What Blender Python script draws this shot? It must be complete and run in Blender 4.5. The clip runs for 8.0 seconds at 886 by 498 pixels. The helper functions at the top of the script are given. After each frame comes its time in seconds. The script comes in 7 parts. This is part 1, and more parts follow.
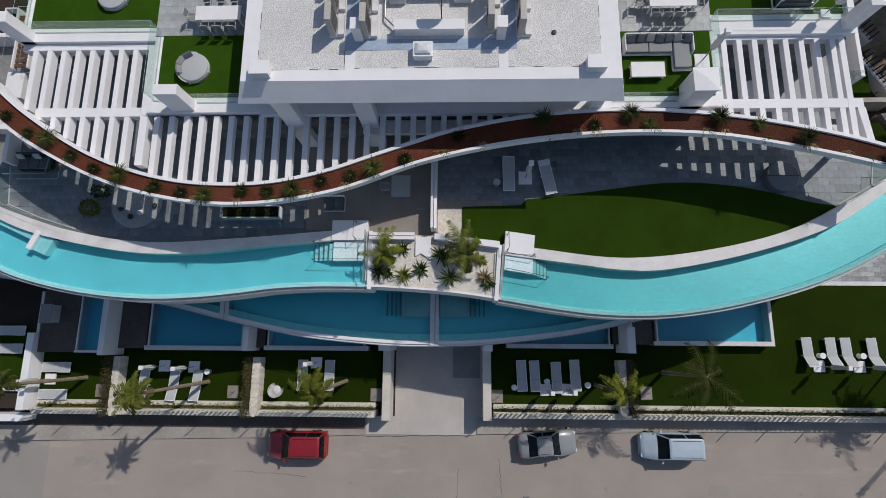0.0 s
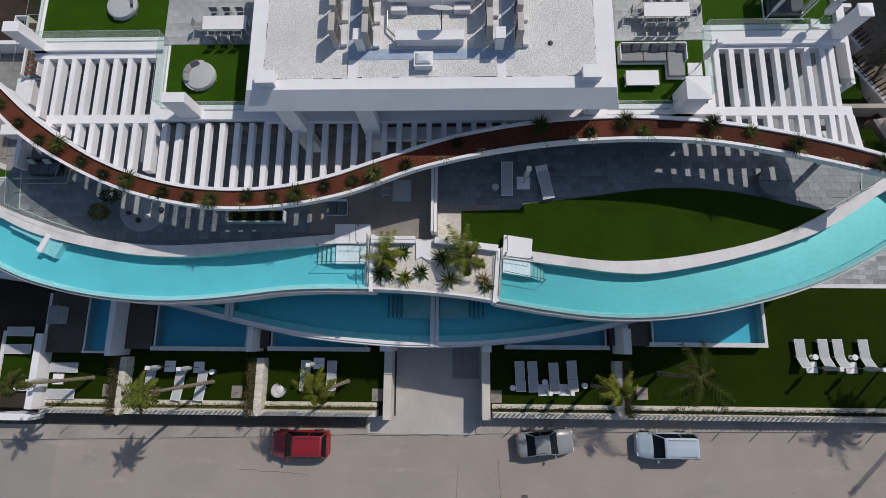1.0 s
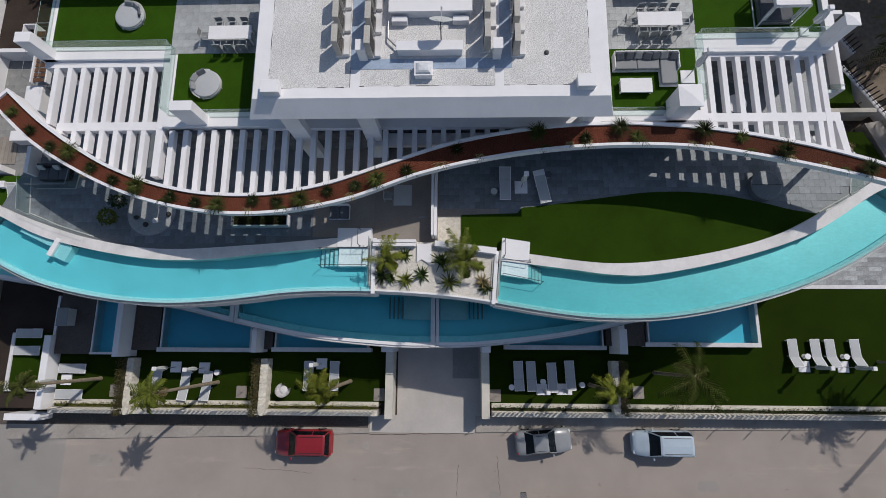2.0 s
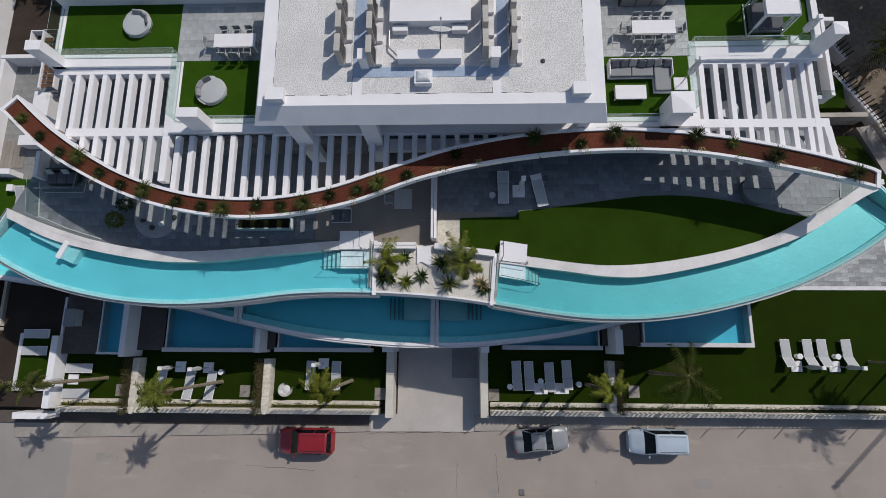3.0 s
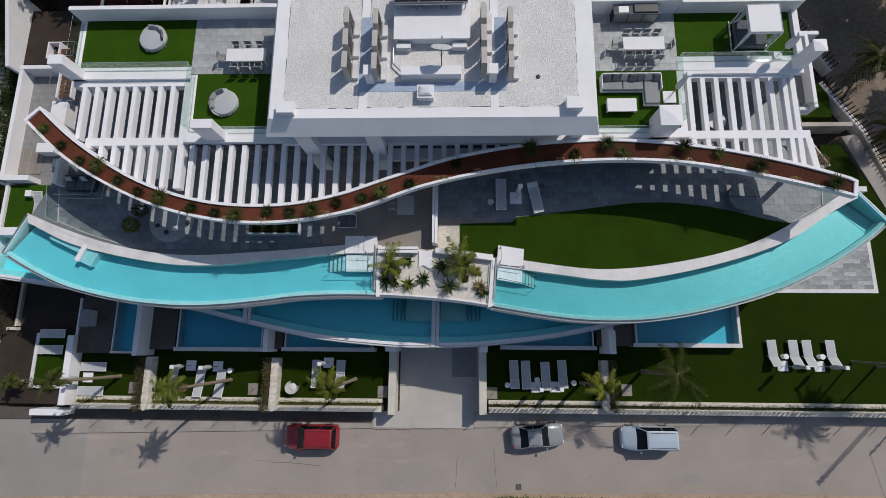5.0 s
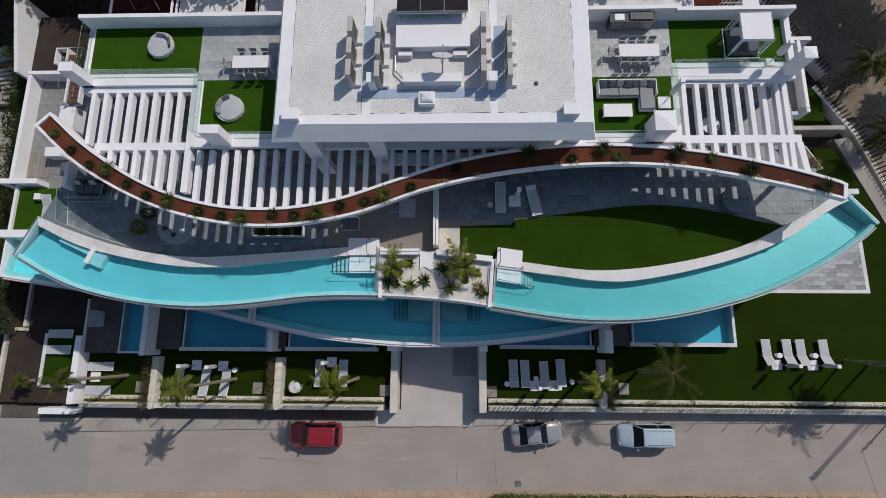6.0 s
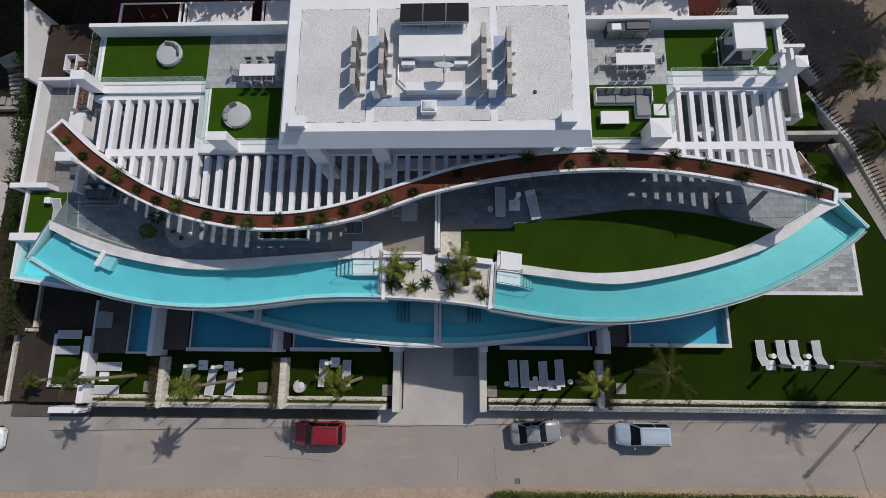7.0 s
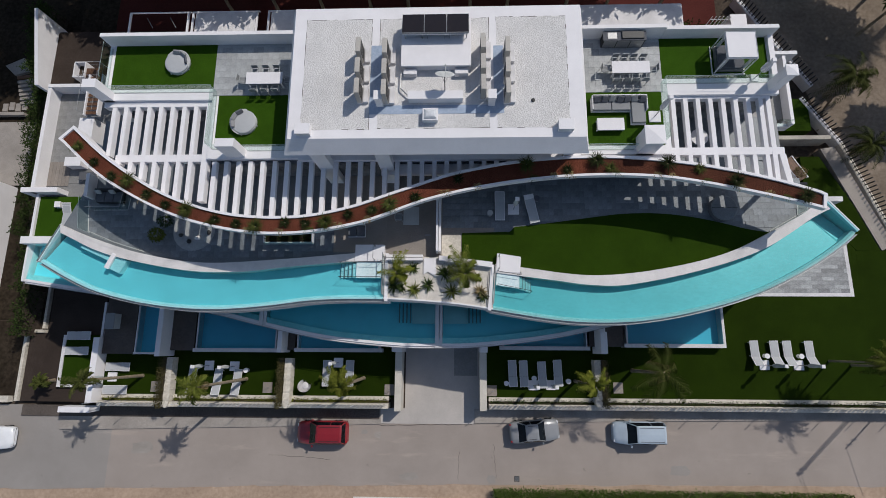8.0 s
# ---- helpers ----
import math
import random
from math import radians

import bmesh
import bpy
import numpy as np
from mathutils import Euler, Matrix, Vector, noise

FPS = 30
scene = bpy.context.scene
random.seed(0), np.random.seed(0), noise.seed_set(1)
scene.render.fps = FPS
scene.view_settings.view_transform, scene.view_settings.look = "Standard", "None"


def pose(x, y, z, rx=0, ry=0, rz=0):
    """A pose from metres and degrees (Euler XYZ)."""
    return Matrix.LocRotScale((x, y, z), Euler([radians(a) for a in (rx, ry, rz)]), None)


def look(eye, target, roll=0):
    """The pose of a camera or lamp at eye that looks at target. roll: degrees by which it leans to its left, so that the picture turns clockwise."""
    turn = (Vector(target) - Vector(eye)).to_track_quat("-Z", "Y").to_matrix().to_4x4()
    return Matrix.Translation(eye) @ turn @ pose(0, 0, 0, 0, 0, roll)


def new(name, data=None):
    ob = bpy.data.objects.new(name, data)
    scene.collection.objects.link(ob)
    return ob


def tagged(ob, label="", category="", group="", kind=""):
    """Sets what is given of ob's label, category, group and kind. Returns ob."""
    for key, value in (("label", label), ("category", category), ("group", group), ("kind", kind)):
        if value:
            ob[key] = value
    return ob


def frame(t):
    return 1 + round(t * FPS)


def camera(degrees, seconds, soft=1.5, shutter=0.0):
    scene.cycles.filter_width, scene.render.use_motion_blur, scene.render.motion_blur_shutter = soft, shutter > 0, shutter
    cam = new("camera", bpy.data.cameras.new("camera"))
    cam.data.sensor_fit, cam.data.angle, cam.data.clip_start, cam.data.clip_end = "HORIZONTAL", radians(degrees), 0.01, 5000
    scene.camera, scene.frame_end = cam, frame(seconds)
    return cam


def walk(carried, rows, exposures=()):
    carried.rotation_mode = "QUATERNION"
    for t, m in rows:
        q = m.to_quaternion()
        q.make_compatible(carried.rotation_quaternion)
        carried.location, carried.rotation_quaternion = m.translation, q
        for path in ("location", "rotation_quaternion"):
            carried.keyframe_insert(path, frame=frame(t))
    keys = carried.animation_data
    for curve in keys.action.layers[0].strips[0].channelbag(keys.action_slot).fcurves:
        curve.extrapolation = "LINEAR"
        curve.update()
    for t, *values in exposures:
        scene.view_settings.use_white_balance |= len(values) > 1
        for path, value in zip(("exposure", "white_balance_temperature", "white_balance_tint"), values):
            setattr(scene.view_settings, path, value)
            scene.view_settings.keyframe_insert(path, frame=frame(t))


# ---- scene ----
cam = camera(84.0, 8.0, soft=0.75)
PATH = [
    (0, (1.291, -0.838, 35.55), (1.231, -0.466, 33.586), -8.9),
    (0.5, (1.321, -0.894, 35.907), (1.259, -0.516, 33.944), -9.0),
    (1, (1.344, -0.868, 36.256), (1.282, -0.49, 34.293), -9.0),
    (1.5, (1.368, -0.869, 36.637), (1.306, -0.49, 34.674), -9.1),
    (2.8, (1.401, -0.884, 37.576), (1.338, -0.502, 35.614), -9.2),
    (3, (1.438, -0.885, 37.724), (1.375, -0.503, 35.761), -9.2),
    (3.5, (1.44, -0.904, 38.118), (1.377, -0.52, 36.156), -9.1),
    (4, (1.438, -0.937, 38.472), (1.375, -0.551, 36.51), -9.0),
    (4.5, (1.466, -0.969, 38.852), (1.402, -0.582, 36.891), -9.1),
    (6, (1.421, -1.052, 39.981), (1.358, -0.663, 38.02), -9.0),
    (6.5, (1.401, -1.065, 40.419), (1.337, -0.675, 38.458), -9.1),
    (7, (1.373, -1.03, 40.836), (1.309, -0.64, 38.876), -9.1),
    (7.5, (1.358, -1.029, 41.29), (1.293, -0.638, 39.33), -9.2),
    (8, (1.351, -1.068, 41.731), (1.286, -0.674, 39.771), -9.2),
]
walk(cam, [(t, look(eye, target, roll)) for t, eye, target, roll in PATH])

# ---- light ----
SUN_DIR = Vector((0.665, 0.618, 1.0)).normalized()
world = bpy.data.worlds.new("sky")
scene.world = world
world.use_nodes = True
wn = world.node_tree
sky = wn.nodes.new("ShaderNodeTexSky")
sky.sky_type = "NISHITA"
sky.sun_disc = False
sky.sun_elevation = radians(47)
sky.sun_rotation = radians(47)
wn.links.new(sky.outputs[0], wn.nodes["Background"].inputs[0])
wn.nodes["Background"].inputs[1].default_value = 0.112
sun = new("sun", bpy.data.lights.new("sun", "SUN"))
sun.data.energy = 3.55
sun.data.angle = radians(0.5)
sun.data.color = (1.0, 0.955, 0.895)
sun.matrix_world = look(SUN_DIR * 80, (0, 0, 0))
scene.view_settings.exposure = -0.33


# ---- materials ----
def ramp2(nt, fac, a, b, lo=0.3, hi=0.7):
    r = nt.nodes.new("ShaderNodeValToRGB")
    r.color_ramp.elements[0].color, r.color_ramp.elements[1].color = (*a, 1), (*b, 1)
    r.color_ramp.elements[0].position, r.color_ramp.elements[1].position = lo, hi
    nt.links.new(fac, r.inputs[0])
    return r.outputs[0]


def noise_fac(nt, scale, detail=4.0, rough=0.6, vec=None):
    n = nt.nodes.new("ShaderNodeTexNoise")
    n.inputs["Scale"].default_value, n.inputs["Detail"].default_value, n.inputs["Roughness"].default_value = scale, detail, rough
    if vec is None:
        vec = nt.nodes.new("ShaderNodeTexCoord").outputs["Object"]
    nt.links.new(vec, n.inputs["Vector"])
    return n.outputs["Fac"]


def mix(nt, fac, a, b, mode="MIX"):
    m = nt.nodes.new("ShaderNodeMix")
    m.data_type, m.blend_type = "RGBA", mode
    for sock, v in ((m.inputs[0], fac), (m.inputs[6], a), (m.inputs[7], b)):
        if isinstance(v, (int, float)):
            sock.default_value = v
        elif isinstance(v, tuple):
            sock.default_value = (*v, 1)
        else:
            nt.links.new(v, sock)
    return m.outputs[2]


def surface(name, dark, light, rough=0.7, fine=30.0, coarse=0.6, stain=0.25, bump=0.15, depth=0.01, metal=0.0, vary=0.0):
    """Two-scale noise colour with a fine bump; vary: change of tone from piece to piece."""
    m = bpy.data.materials.new(name)
    m.use_nodes = True
    nt = m.node_tree
    b = nt.nodes["Principled BSDF"]
    f = noise_fac(nt, fine)
    col = ramp2(nt, f, dark, light)
    c = noise_fac(nt, coarse, 6.0, 0.7)
    shade = ramp2(nt, c, (1 - stain,) * 3, (1.0, 1.0, 1.0), 0.3, 0.62)
    col = mix(nt, 1.0, col, shade, "MULTIPLY")
    if vary:
        oi = nt.nodes.new("ShaderNodeObjectInfo")
        tone = ramp2(nt, oi.outputs["Random"], (1 - vary,) * 3, (1 + vary,) * 3, 0.0, 1.0)
        col = mix(nt, 1.0, col, tone, "MULTIPLY")
        gi = nt.nodes.new("ShaderNodeNewGeometry")
        tone = ramp2(nt, gi.outputs["Random Per Island"], (1 - vary,) * 3, (1 + vary,) * 3, 0.0, 1.0)
        col = mix(nt, 1.0, col, tone, "MULTIPLY")
    nt.links.new(col, b.inputs["Base Color"])
    b.inputs["Roughness"].default_value, b.inputs["Metallic"].default_value = rough, metal
    b.inputs["Specular IOR Level"].default_value = 0.03 if rough > 0.7 else 0.4
    if bump:
        bp = nt.nodes.new("ShaderNodeBump")
        bp.inputs["Strength"].default_value, bp.inputs["Distance"].default_value = bump, depth
        nt.links.new(f, bp.inputs["Height"])
        nt.links.new(bp.outputs[0], b.inputs["Normal"])
    return m


def water_material(name, tint, ripple, grain=3.2):
    m = bpy.data.materials.new(name)
    m.use_nodes = True
    nt = m.node_tree
    nt.nodes.remove(nt.nodes["Principled BSDF"])
    tr, gl = nt.nodes.new("ShaderNodeBsdfTransparent"), nt.nodes.new("ShaderNodeBsdfGlossy")
    gl.inputs["Roughness"].default_value = 0.03
    mp = nt.nodes.new("ShaderNodeMapping")
    mp.inputs["Scale"].default_value = (0.55, 1.3, 1.0)
    nt.links.new(nt.nodes.new("ShaderNodeTexCoord").outputs["Object"], mp.inputs["Vector"])
    # light and dark of the ripples, painted into the tint by noise
    wave = noise_fac(nt, grain, 3.0, 0.6, mp.outputs[0])
    nt.links.new(ramp2(nt, wave, tuple(v * (1 - 0.07 * ripple) for v in tint), tuple(min(1.0, v * (1 + 0.06 * ripple)) for v in tint), 0.3, 0.7), tr.inputs[0])
    bp = nt.nodes.new("ShaderNodeBump")
    bp.inputs["Strength"].default_value, bp.inputs["Distance"].default_value = ripple, 0.03
    nt.links.new(noise_fac(nt, 4.0, 3.0), bp.inputs["Height"])
    nt.links.new(bp.outputs[0], gl.inputs["Normal"])
    fr, mx = nt.nodes.new("ShaderNodeFresnel"), nt.nodes.new("ShaderNodeMixShader")
    fr.inputs[0].default_value = 1.33
    nt.links.new(bp.outputs[0], fr.inputs["Normal"])
    nt.links.new(fr.outputs[0], mx.inputs[0])
    nt.links.new(tr.outputs[0], mx.inputs[1])
    nt.links.new(gl.outputs[0], mx.inputs[2])
    nt.links.new(mx.outputs[0], nt.nodes["Material Output"].inputs[0])
    return m


def glass_material(name, tint, base=0.04):
    """Thin clear glass whose gloss grows towards grazing views."""
    m = bpy.data.materials.new(name)
    m.use_nodes = True
    nt = m.node_tree
    nt.nodes.remove(nt.nodes["Principled BSDF"])
    tr, gl, mx = nt.nodes.new("ShaderNodeBsdfTransparent"), nt.nodes.new("ShaderNodeBsdfGlossy"), nt.nodes.new("ShaderNodeMixShader")
    tr.inputs[0].default_value, gl.inputs["Roughness"].default_value = (*tint, 1), 0.015
    lw, pw, sc = nt.nodes.new("ShaderNodeLayerWeight"), nt.nodes.new("ShaderNodeMath"), nt.nodes.new("ShaderNodeMath")
    lw.inputs["Blend"].default_value = 0.5
    pw.operation, pw.inputs[1].default_value = "POWER", 4.0
    sc.operation, sc.inputs[1].default_value, sc.inputs[2].default_value = "MULTIPLY_ADD", 1.0 - base, base
    nt.links.new(lw.outputs["Facing"], pw.inputs[0])
    nt.links.new(pw.outputs[0], sc.inputs[0])
    nt.links.new(sc.outputs[0], mx.inputs[0])
    nt.links.new(tr.outputs[0], mx.inputs[1])
    nt.links.new(gl.outputs[0], mx.inputs[2])
    nt.links.new(mx.outputs[0], nt.nodes["Material Output"].inputs[0])
    return m


def gravel_material(name, gap, dark, light, scale):
    """Rounded pebbles, each its own tone, the shade between them painted into the gaps."""
    m = bpy.data.materials.new(name)
    m.use_nodes = True
    nt = m.node_tree
    b = nt.nodes["Principled BSDF"]
    co = nt.nodes.new("ShaderNodeTexCoord").outputs["Object"]
    vo = nt.nodes.new("ShaderNodeTexVoronoi")
    vo.inputs["Scale"].default_value, vo.inputs["Randomness"].default_value = scale, 1.0
    nt.links.new(co, vo.inputs["Vector"])
    bw = nt.nodes.new("ShaderNodeRGBToBW")
    nt.links.new(vo.outputs["Color"], bw.inputs[0])
    col = ramp2(nt, bw.outputs[0], dark, light, 0.25, 0.75)
    col = mix(nt, ramp2(nt, vo.outputs["Distance"], (0.0,) * 3, (1.0,) * 3, 0.42, 0.78), col, gap)
    col = mix(nt, 1.0, col, ramp2(nt, noise_fac(nt, 0.5, 6.0, 0.7), (0.88,) * 3, (1.0,) * 3, 0.3, 0.62), "MULTIPLY")
    nt.links.new(col, b.inputs["Base Color"])
    b.inputs["Roughness"].default_value, b.inputs["Specular IOR Level"].default_value = 0.9, 0.03
    iv, bp = nt.nodes.new("ShaderNodeMath"), nt.nodes.new("ShaderNodeBump")
    iv.operation, iv.inputs[0].default_value = "SUBTRACT", 1.0
    nt.links.new(vo.outputs["Distance"], iv.inputs[1])
    bp.inputs["Strength"].default_value, bp.inputs["Distance"].default_value = 0.7, 0.03
    nt.links.new(iv.outputs[0], bp.inputs["Height"])
    nt.links.new(bp.outputs[0], b.inputs["Normal"])
    return m


WHITE = surface("white_render", (0.755, 0.735, 0.745), (0.835, 0.815, 0.825), 0.75, 25, 0.5, 0.10, 0.1, 0.004)
WHITE2 = surface("white_render_weathered", (0.63, 0.612, 0.615), (0.79, 0.77, 0.77), 0.8, 18, 0.7, 0.22, 0.15, 0.006)
CREAM = surface("cream_stone", (0.52, 0.47, 0.39), (0.74, 0.69, 0.61), 0.85, 7, 0.9, 0.25, 0.4, 0.015)
CREAMWALL = surface("cream_render", (0.56, 0.52, 0.46), (0.64, 0.6, 0.53), 0.85, 16, 0.6, 0.2, 0.15, 0.006)
STREETWALL = surface("dirty_street_wall", (0.4, 0.37, 0.32), (0.55, 0.51, 0.45), 0.9, 10, 0.8, 0.35, 0.2, 0.006)
GRAVEL = gravel_material("white_gravel", (0.54, 0.525, 0.51), (0.68, 0.66, 0.645), (0.8, 0.78, 0.765), 22.0)
TURF = surface("artificial_turf", (0.024, 0.062, 0.004), (0.042, 0.097, 0.007), 0.8, 60, 0.5, 0.25, 0.6, 0.03)
LAWN = surface("lawn", (0.0135, 0.0265, 0.002), (0.0195, 0.0365, 0.0028), 0.85, 60, 0.4, 0.3, 0.6, 0.03)
# the turf again in a darker colour, with shade mixed into it
TURFSHADED = surface("terrace_turf", (0.0185, 0.040, 0.0028), (0.028, 0.058, 0.004), 0.8, 60, 0.5, 0.25, 0.6, 0.03)
SLATE = surface("grey_slate", (0.14, 0.16, 0.18), (0.215, 0.238, 0.255), 0.5, 14, 0.6, 0.22, 0.15, 0.004, vary=0.2)
STONE_TILE = surface("grey_stone_tile", (0.33, 0.34, 0.34), (0.46, 0.47, 0.47), 0.6, 12, 0.6, 0.18, 0.15, 0.004, vary=0.14)
BROWN_TILE = surface("brown_deck_tile", (0.23, 0.2, 0.175), (0.3, 0.265, 0.235), 0.65, 14, 0.6, 0.2, 0.15, 0.004, vary=0.1)
DECK_TILE = surface("mottled_deck_tile", (0.26, 0.27, 0.275), (0.42, 0.43, 0.435), 0.6, 8, 0.9, 0.2, 0.15, 0.004, vary=0.34)
PEBBLE = gravel_material("warm_white_pebbles", (0.5, 0.46, 0.41), (0.66, 0.61, 0.54), (0.84, 0.79, 0.72), 24.0)
GROUND_TILE = surface("brown_ground_tile", (0.074, 0.058, 0.05), (0.11, 0.09, 0.078), 0.7, 9, 0.5, 0.3, 0.15, 0.004)
DARKTILE = surface("dark_brown_paving", (0.042, 0.031, 0.026), (0.064, 0.05, 0.042), 0.75, 12, 0.5, 0.3, 0.15, 0.004)
SOILSHADE = surface("dark_soil", (0.022, 0.017, 0.012), (0.055, 0.042, 0.03), 0.95, 3, 0.3, 0.4, 0.6, 0.05)
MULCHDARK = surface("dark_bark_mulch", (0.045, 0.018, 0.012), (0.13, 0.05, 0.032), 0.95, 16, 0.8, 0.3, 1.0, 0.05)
DRIVE = surface("pale_concrete", (0.455, 0.42, 0.392), (0.492, 0.456, 0.427), 0.9, 12, 0.3, 0.16, 0.1, 0.004)
LEAFMID = surface("mid_leaf", (0.055, 0.072, 0.012), (0.14, 0.155, 0.03), 0.75, 5, 1, 0.2, 0.0, vary=0.25)
MULCH = surface("red_bark_mulch", (0.07, 0.022, 0.013), (0.2, 0.068, 0.042), 0.95, 16, 0.8, 0.3, 1.0, 0.05)


def road_material(name, dark, light, sand, cover):
    """Worn asphalt with long streaks of blown sand, oil spots and pale repairs."""
    m = surface(name, dark, light, 0.9, 20, 0.18, 0.16, 0.25, 0.008)
    nt = m.node_tree
    b = nt.nodes["Principled BSDF"]
    col = b.inputs["Base Color"].links[0].from_socket
    mp = nt.nodes.new("ShaderNodeMapping")
    mp.inputs["Scale"].default_value = (0.12, 0.7, 1.0)
    nt.links.new(nt.nodes.new("ShaderNodeTexCoord").outputs["Object"], mp.inputs["Vector"])
    streak = ramp2(nt, noise_fac(nt, 1.0, 8.0, 0.72, mp.outputs[0]), (0.0,) * 3, (1.0,) * 3, 0.62 - cover, 0.78 - cover)
    col = mix(nt, streak, col, sand)
    spot = ramp2(nt, noise_fac(nt, 1.1, 3.0, 0.5), (1.0,) * 3, (0.72,) * 3, 0.70, 0.76)
    col = mix(nt, 1.0, col, spot, "MULTIPLY")
    nt.links.new(col, b.inputs["Base Color"])
    return m


ROADM = road_material("worn_asphalt", (0.318, 0.273, 0.243), (0.362, 0.314, 0.281), (0.42, 0.352, 0.3), 0.04)
ROAD2 = road_material("newer_asphalt", (0.27, 0.248, 0.23), (0.335, 0.308, 0.286), (0.39, 0.345, 0.305), 0.0)
PAVE = surface("pale_pavement", (0.31, 0.28, 0.252), (0.4, 0.362, 0.328), 0.9, 14, 0.4, 0.3, 0.25, 0.008)
DIRT = surface("dry_earth", (0.06, 0.046, 0.036), (0.12, 0.095, 0.075), 0.95, 3, 0.12, 0.45, 0.6, 0.05)
SAND = surface("sandy_verge", (0.36, 0.26, 0.19), (0.47, 0.355, 0.265), 0.95, 4, 0.3, 0.25, 0.4, 0.03)
DRYEARTH = surface("pale_dry_earth", (0.19, 0.15, 0.115), (0.28, 0.225, 0.175), 0.95, 3, 0.25, 0.35, 0.5, 0.04)
LEAFBLACK = surface("dusky_leaf", (0.012, 0.017, 0.006), (0.034, 0.042, 0.015), 0.75, 5, 1, 0.2, 0.0, vary=0.3)
REDYARD = surface("red_brown_paving", (0.07, 0.02, 0.017), (0.105, 0.03, 0.025), 0.85, 8, 0.2, 0.3, 0.2, 0.01)
COPING = surface("pale_stone_coping", (0.65, 0.622, 0.608), (0.75, 0.72, 0.702), 0.8, 16, 0.7, 0.2, 0.15, 0.004)
POOLT = surface("turquoise_mosaic", (0.245, 0.595, 0.66), (0.305, 0.68, 0.735), 0.35, 30, 0.35, 0.12, 0.05, 0.003)
POOLPALE = surface("pale_mosaic", (0.52, 0.71, 0.735), (0.76, 0.87, 0.885), 0.4, 9, 0.8, 0.15, 0.3, 0.01)
# next two: the turquoise mosaic recoloured for lower pools lying in shade
POOLB = surface("shaded_blue_mosaic", (0.15, 0.56, 0.66), (0.21, 0.65, 0.75), 0.35, 22, 0.5, 0.12, 0.05, 0.003)
POOL1 = surface("lightened_shaded_mosaic", (0.32, 0.75, 0.86), (0.4, 0.81, 0.9), 0.35, 22, 0.5, 0.12, 0.05, 0.003)
WATER = water_material("clear_water", (0.66, 0.94, 0.965), 0.35, 2.0)
WATER1 = water_material("lower_pool_water", (0.6, 1.0, 1.0), 0.15)
WATERB = water_material("blue_water", (0.62, 0.9, 0.98), 0.12)
# greener tint stands in for what the right pool reflects
WATERR = water_material("clear_green_water", (0.56, 0.83, 0.835), 0.75, 6.0)
GLASS = glass_material("clear_glass", (0.9, 0.965, 0.945))
PALEBOUNCE = surface("pale_bounce_walls", (0.42, 0.42, 0.43), (0.56, 0.56, 0.57), 0.25, 2.5, 0.8, 0.2, 0.0)
GLASSEDGE = surface("green_glass_edge", (0.32, 0.42, 0.4), (0.45, 0.55, 0.53), 0.72, 10, 1, 0.1, 0.0)
DARKGLASS = surface("dark_window_glass", (0.01, 0.013, 0.018), (0.016, 0.02, 0.026), 0.06, 3, 0.5, 0.1, 0.0)
# one dark tone for the painted wall shadow and the road cracks
SHADOWCRACK = surface("wall_shadow_and_cracks", (0.09, 0.075, 0.066), (0.15, 0.128, 0.113), 0.9, 9, 0.5, 0.3, 0.3, 0.01)
WETLEDGE = surface("wet_grey_ledge", (0.3, 0.365, 0.38), (0.42, 0.485, 0.5), 0.25, 9, 0.9, 0.3, 0.1, 0.004)
SIDE_TILE = surface("mid_grey_side_tile", (0.22, 0.218, 0.212), (0.29, 0.287, 0.28), 0.65, 10, 0.5, 0.25, 0.15, 0.004, vary=0.05)
# glass base lightened in colour to lift the dark pergola gaps
GLAZING = surface("lightened_glazing", (0.12, 0.122, 0.135), (0.26, 0.262, 0.28), 0.12, 1.6, 0.8, 0.3, 0.0)
STEEL = surface("brushed_steel", (0.25, 0.255, 0.26), (0.36, 0.365, 0.37), 0.45, 40, 1, 0.1, 0.0, metal=0.6)
DARKMETAL = surface("dark_metal", (0.02, 0.02, 0.022), (0.035, 0.035, 0.037), 0.5, 20, 1, 0.2, 0.0)
GREYPLASTIC = surface("pale_grey_mesh_fabric", (0.4, 0.41, 0.42), (0.5, 0.51, 0.52), 0.8, 60, 1, 0.1, 0.1, 0.003)
CUSHION = surface("dark_grey_cushion", (0.1, 0.105, 0.12), (0.15, 0.155, 0.17), 0.9, 40, 1, 0.2, 0.2, 0.005)
MIDGREY = surface("mid_grey_cushion", (0.24, 0.245, 0.25), (0.31, 0.315, 0.32), 0.9, 40, 1, 0.15, 0.2, 0.005)
LINEN = surface("light_grey_fabric", (0.42, 0.43, 0.42), (0.55, 0.56, 0.55), 0.9, 40, 1, 0.12, 0.2, 0.005)
BEIGE = surface("beige_metal_panel", (0.42, 0.39, 0.35), (0.52, 0.49, 0.45), 0.6, 10, 0.8, 0.15, 0.05)
WOOD = surface("brown_timber", (0.09, 0.042, 0.022), (0.17, 0.085, 0.045), 0.6, 8, 1, 0.2, 0.2)
BARK = surface("palm_bark", (0.2, 0.16, 0.11), (0.36, 0.3, 0.22), 0.95, 12, 2, 0.3, 0.8, 0.03)
LEAF = surface("palm_leaf", (0.075, 0.095, 0.012), (0.19, 0.2, 0.035), 0.75, 5, 1, 0.2, 0.0, vary=0.25)
LEAFBROWN = surface("brownish_hedge_leaf", (0.045, 0.042, 0.018), (0.13, 0.11, 0.05), 0.75, 5, 1, 0.2, 0.0, vary=0.3)
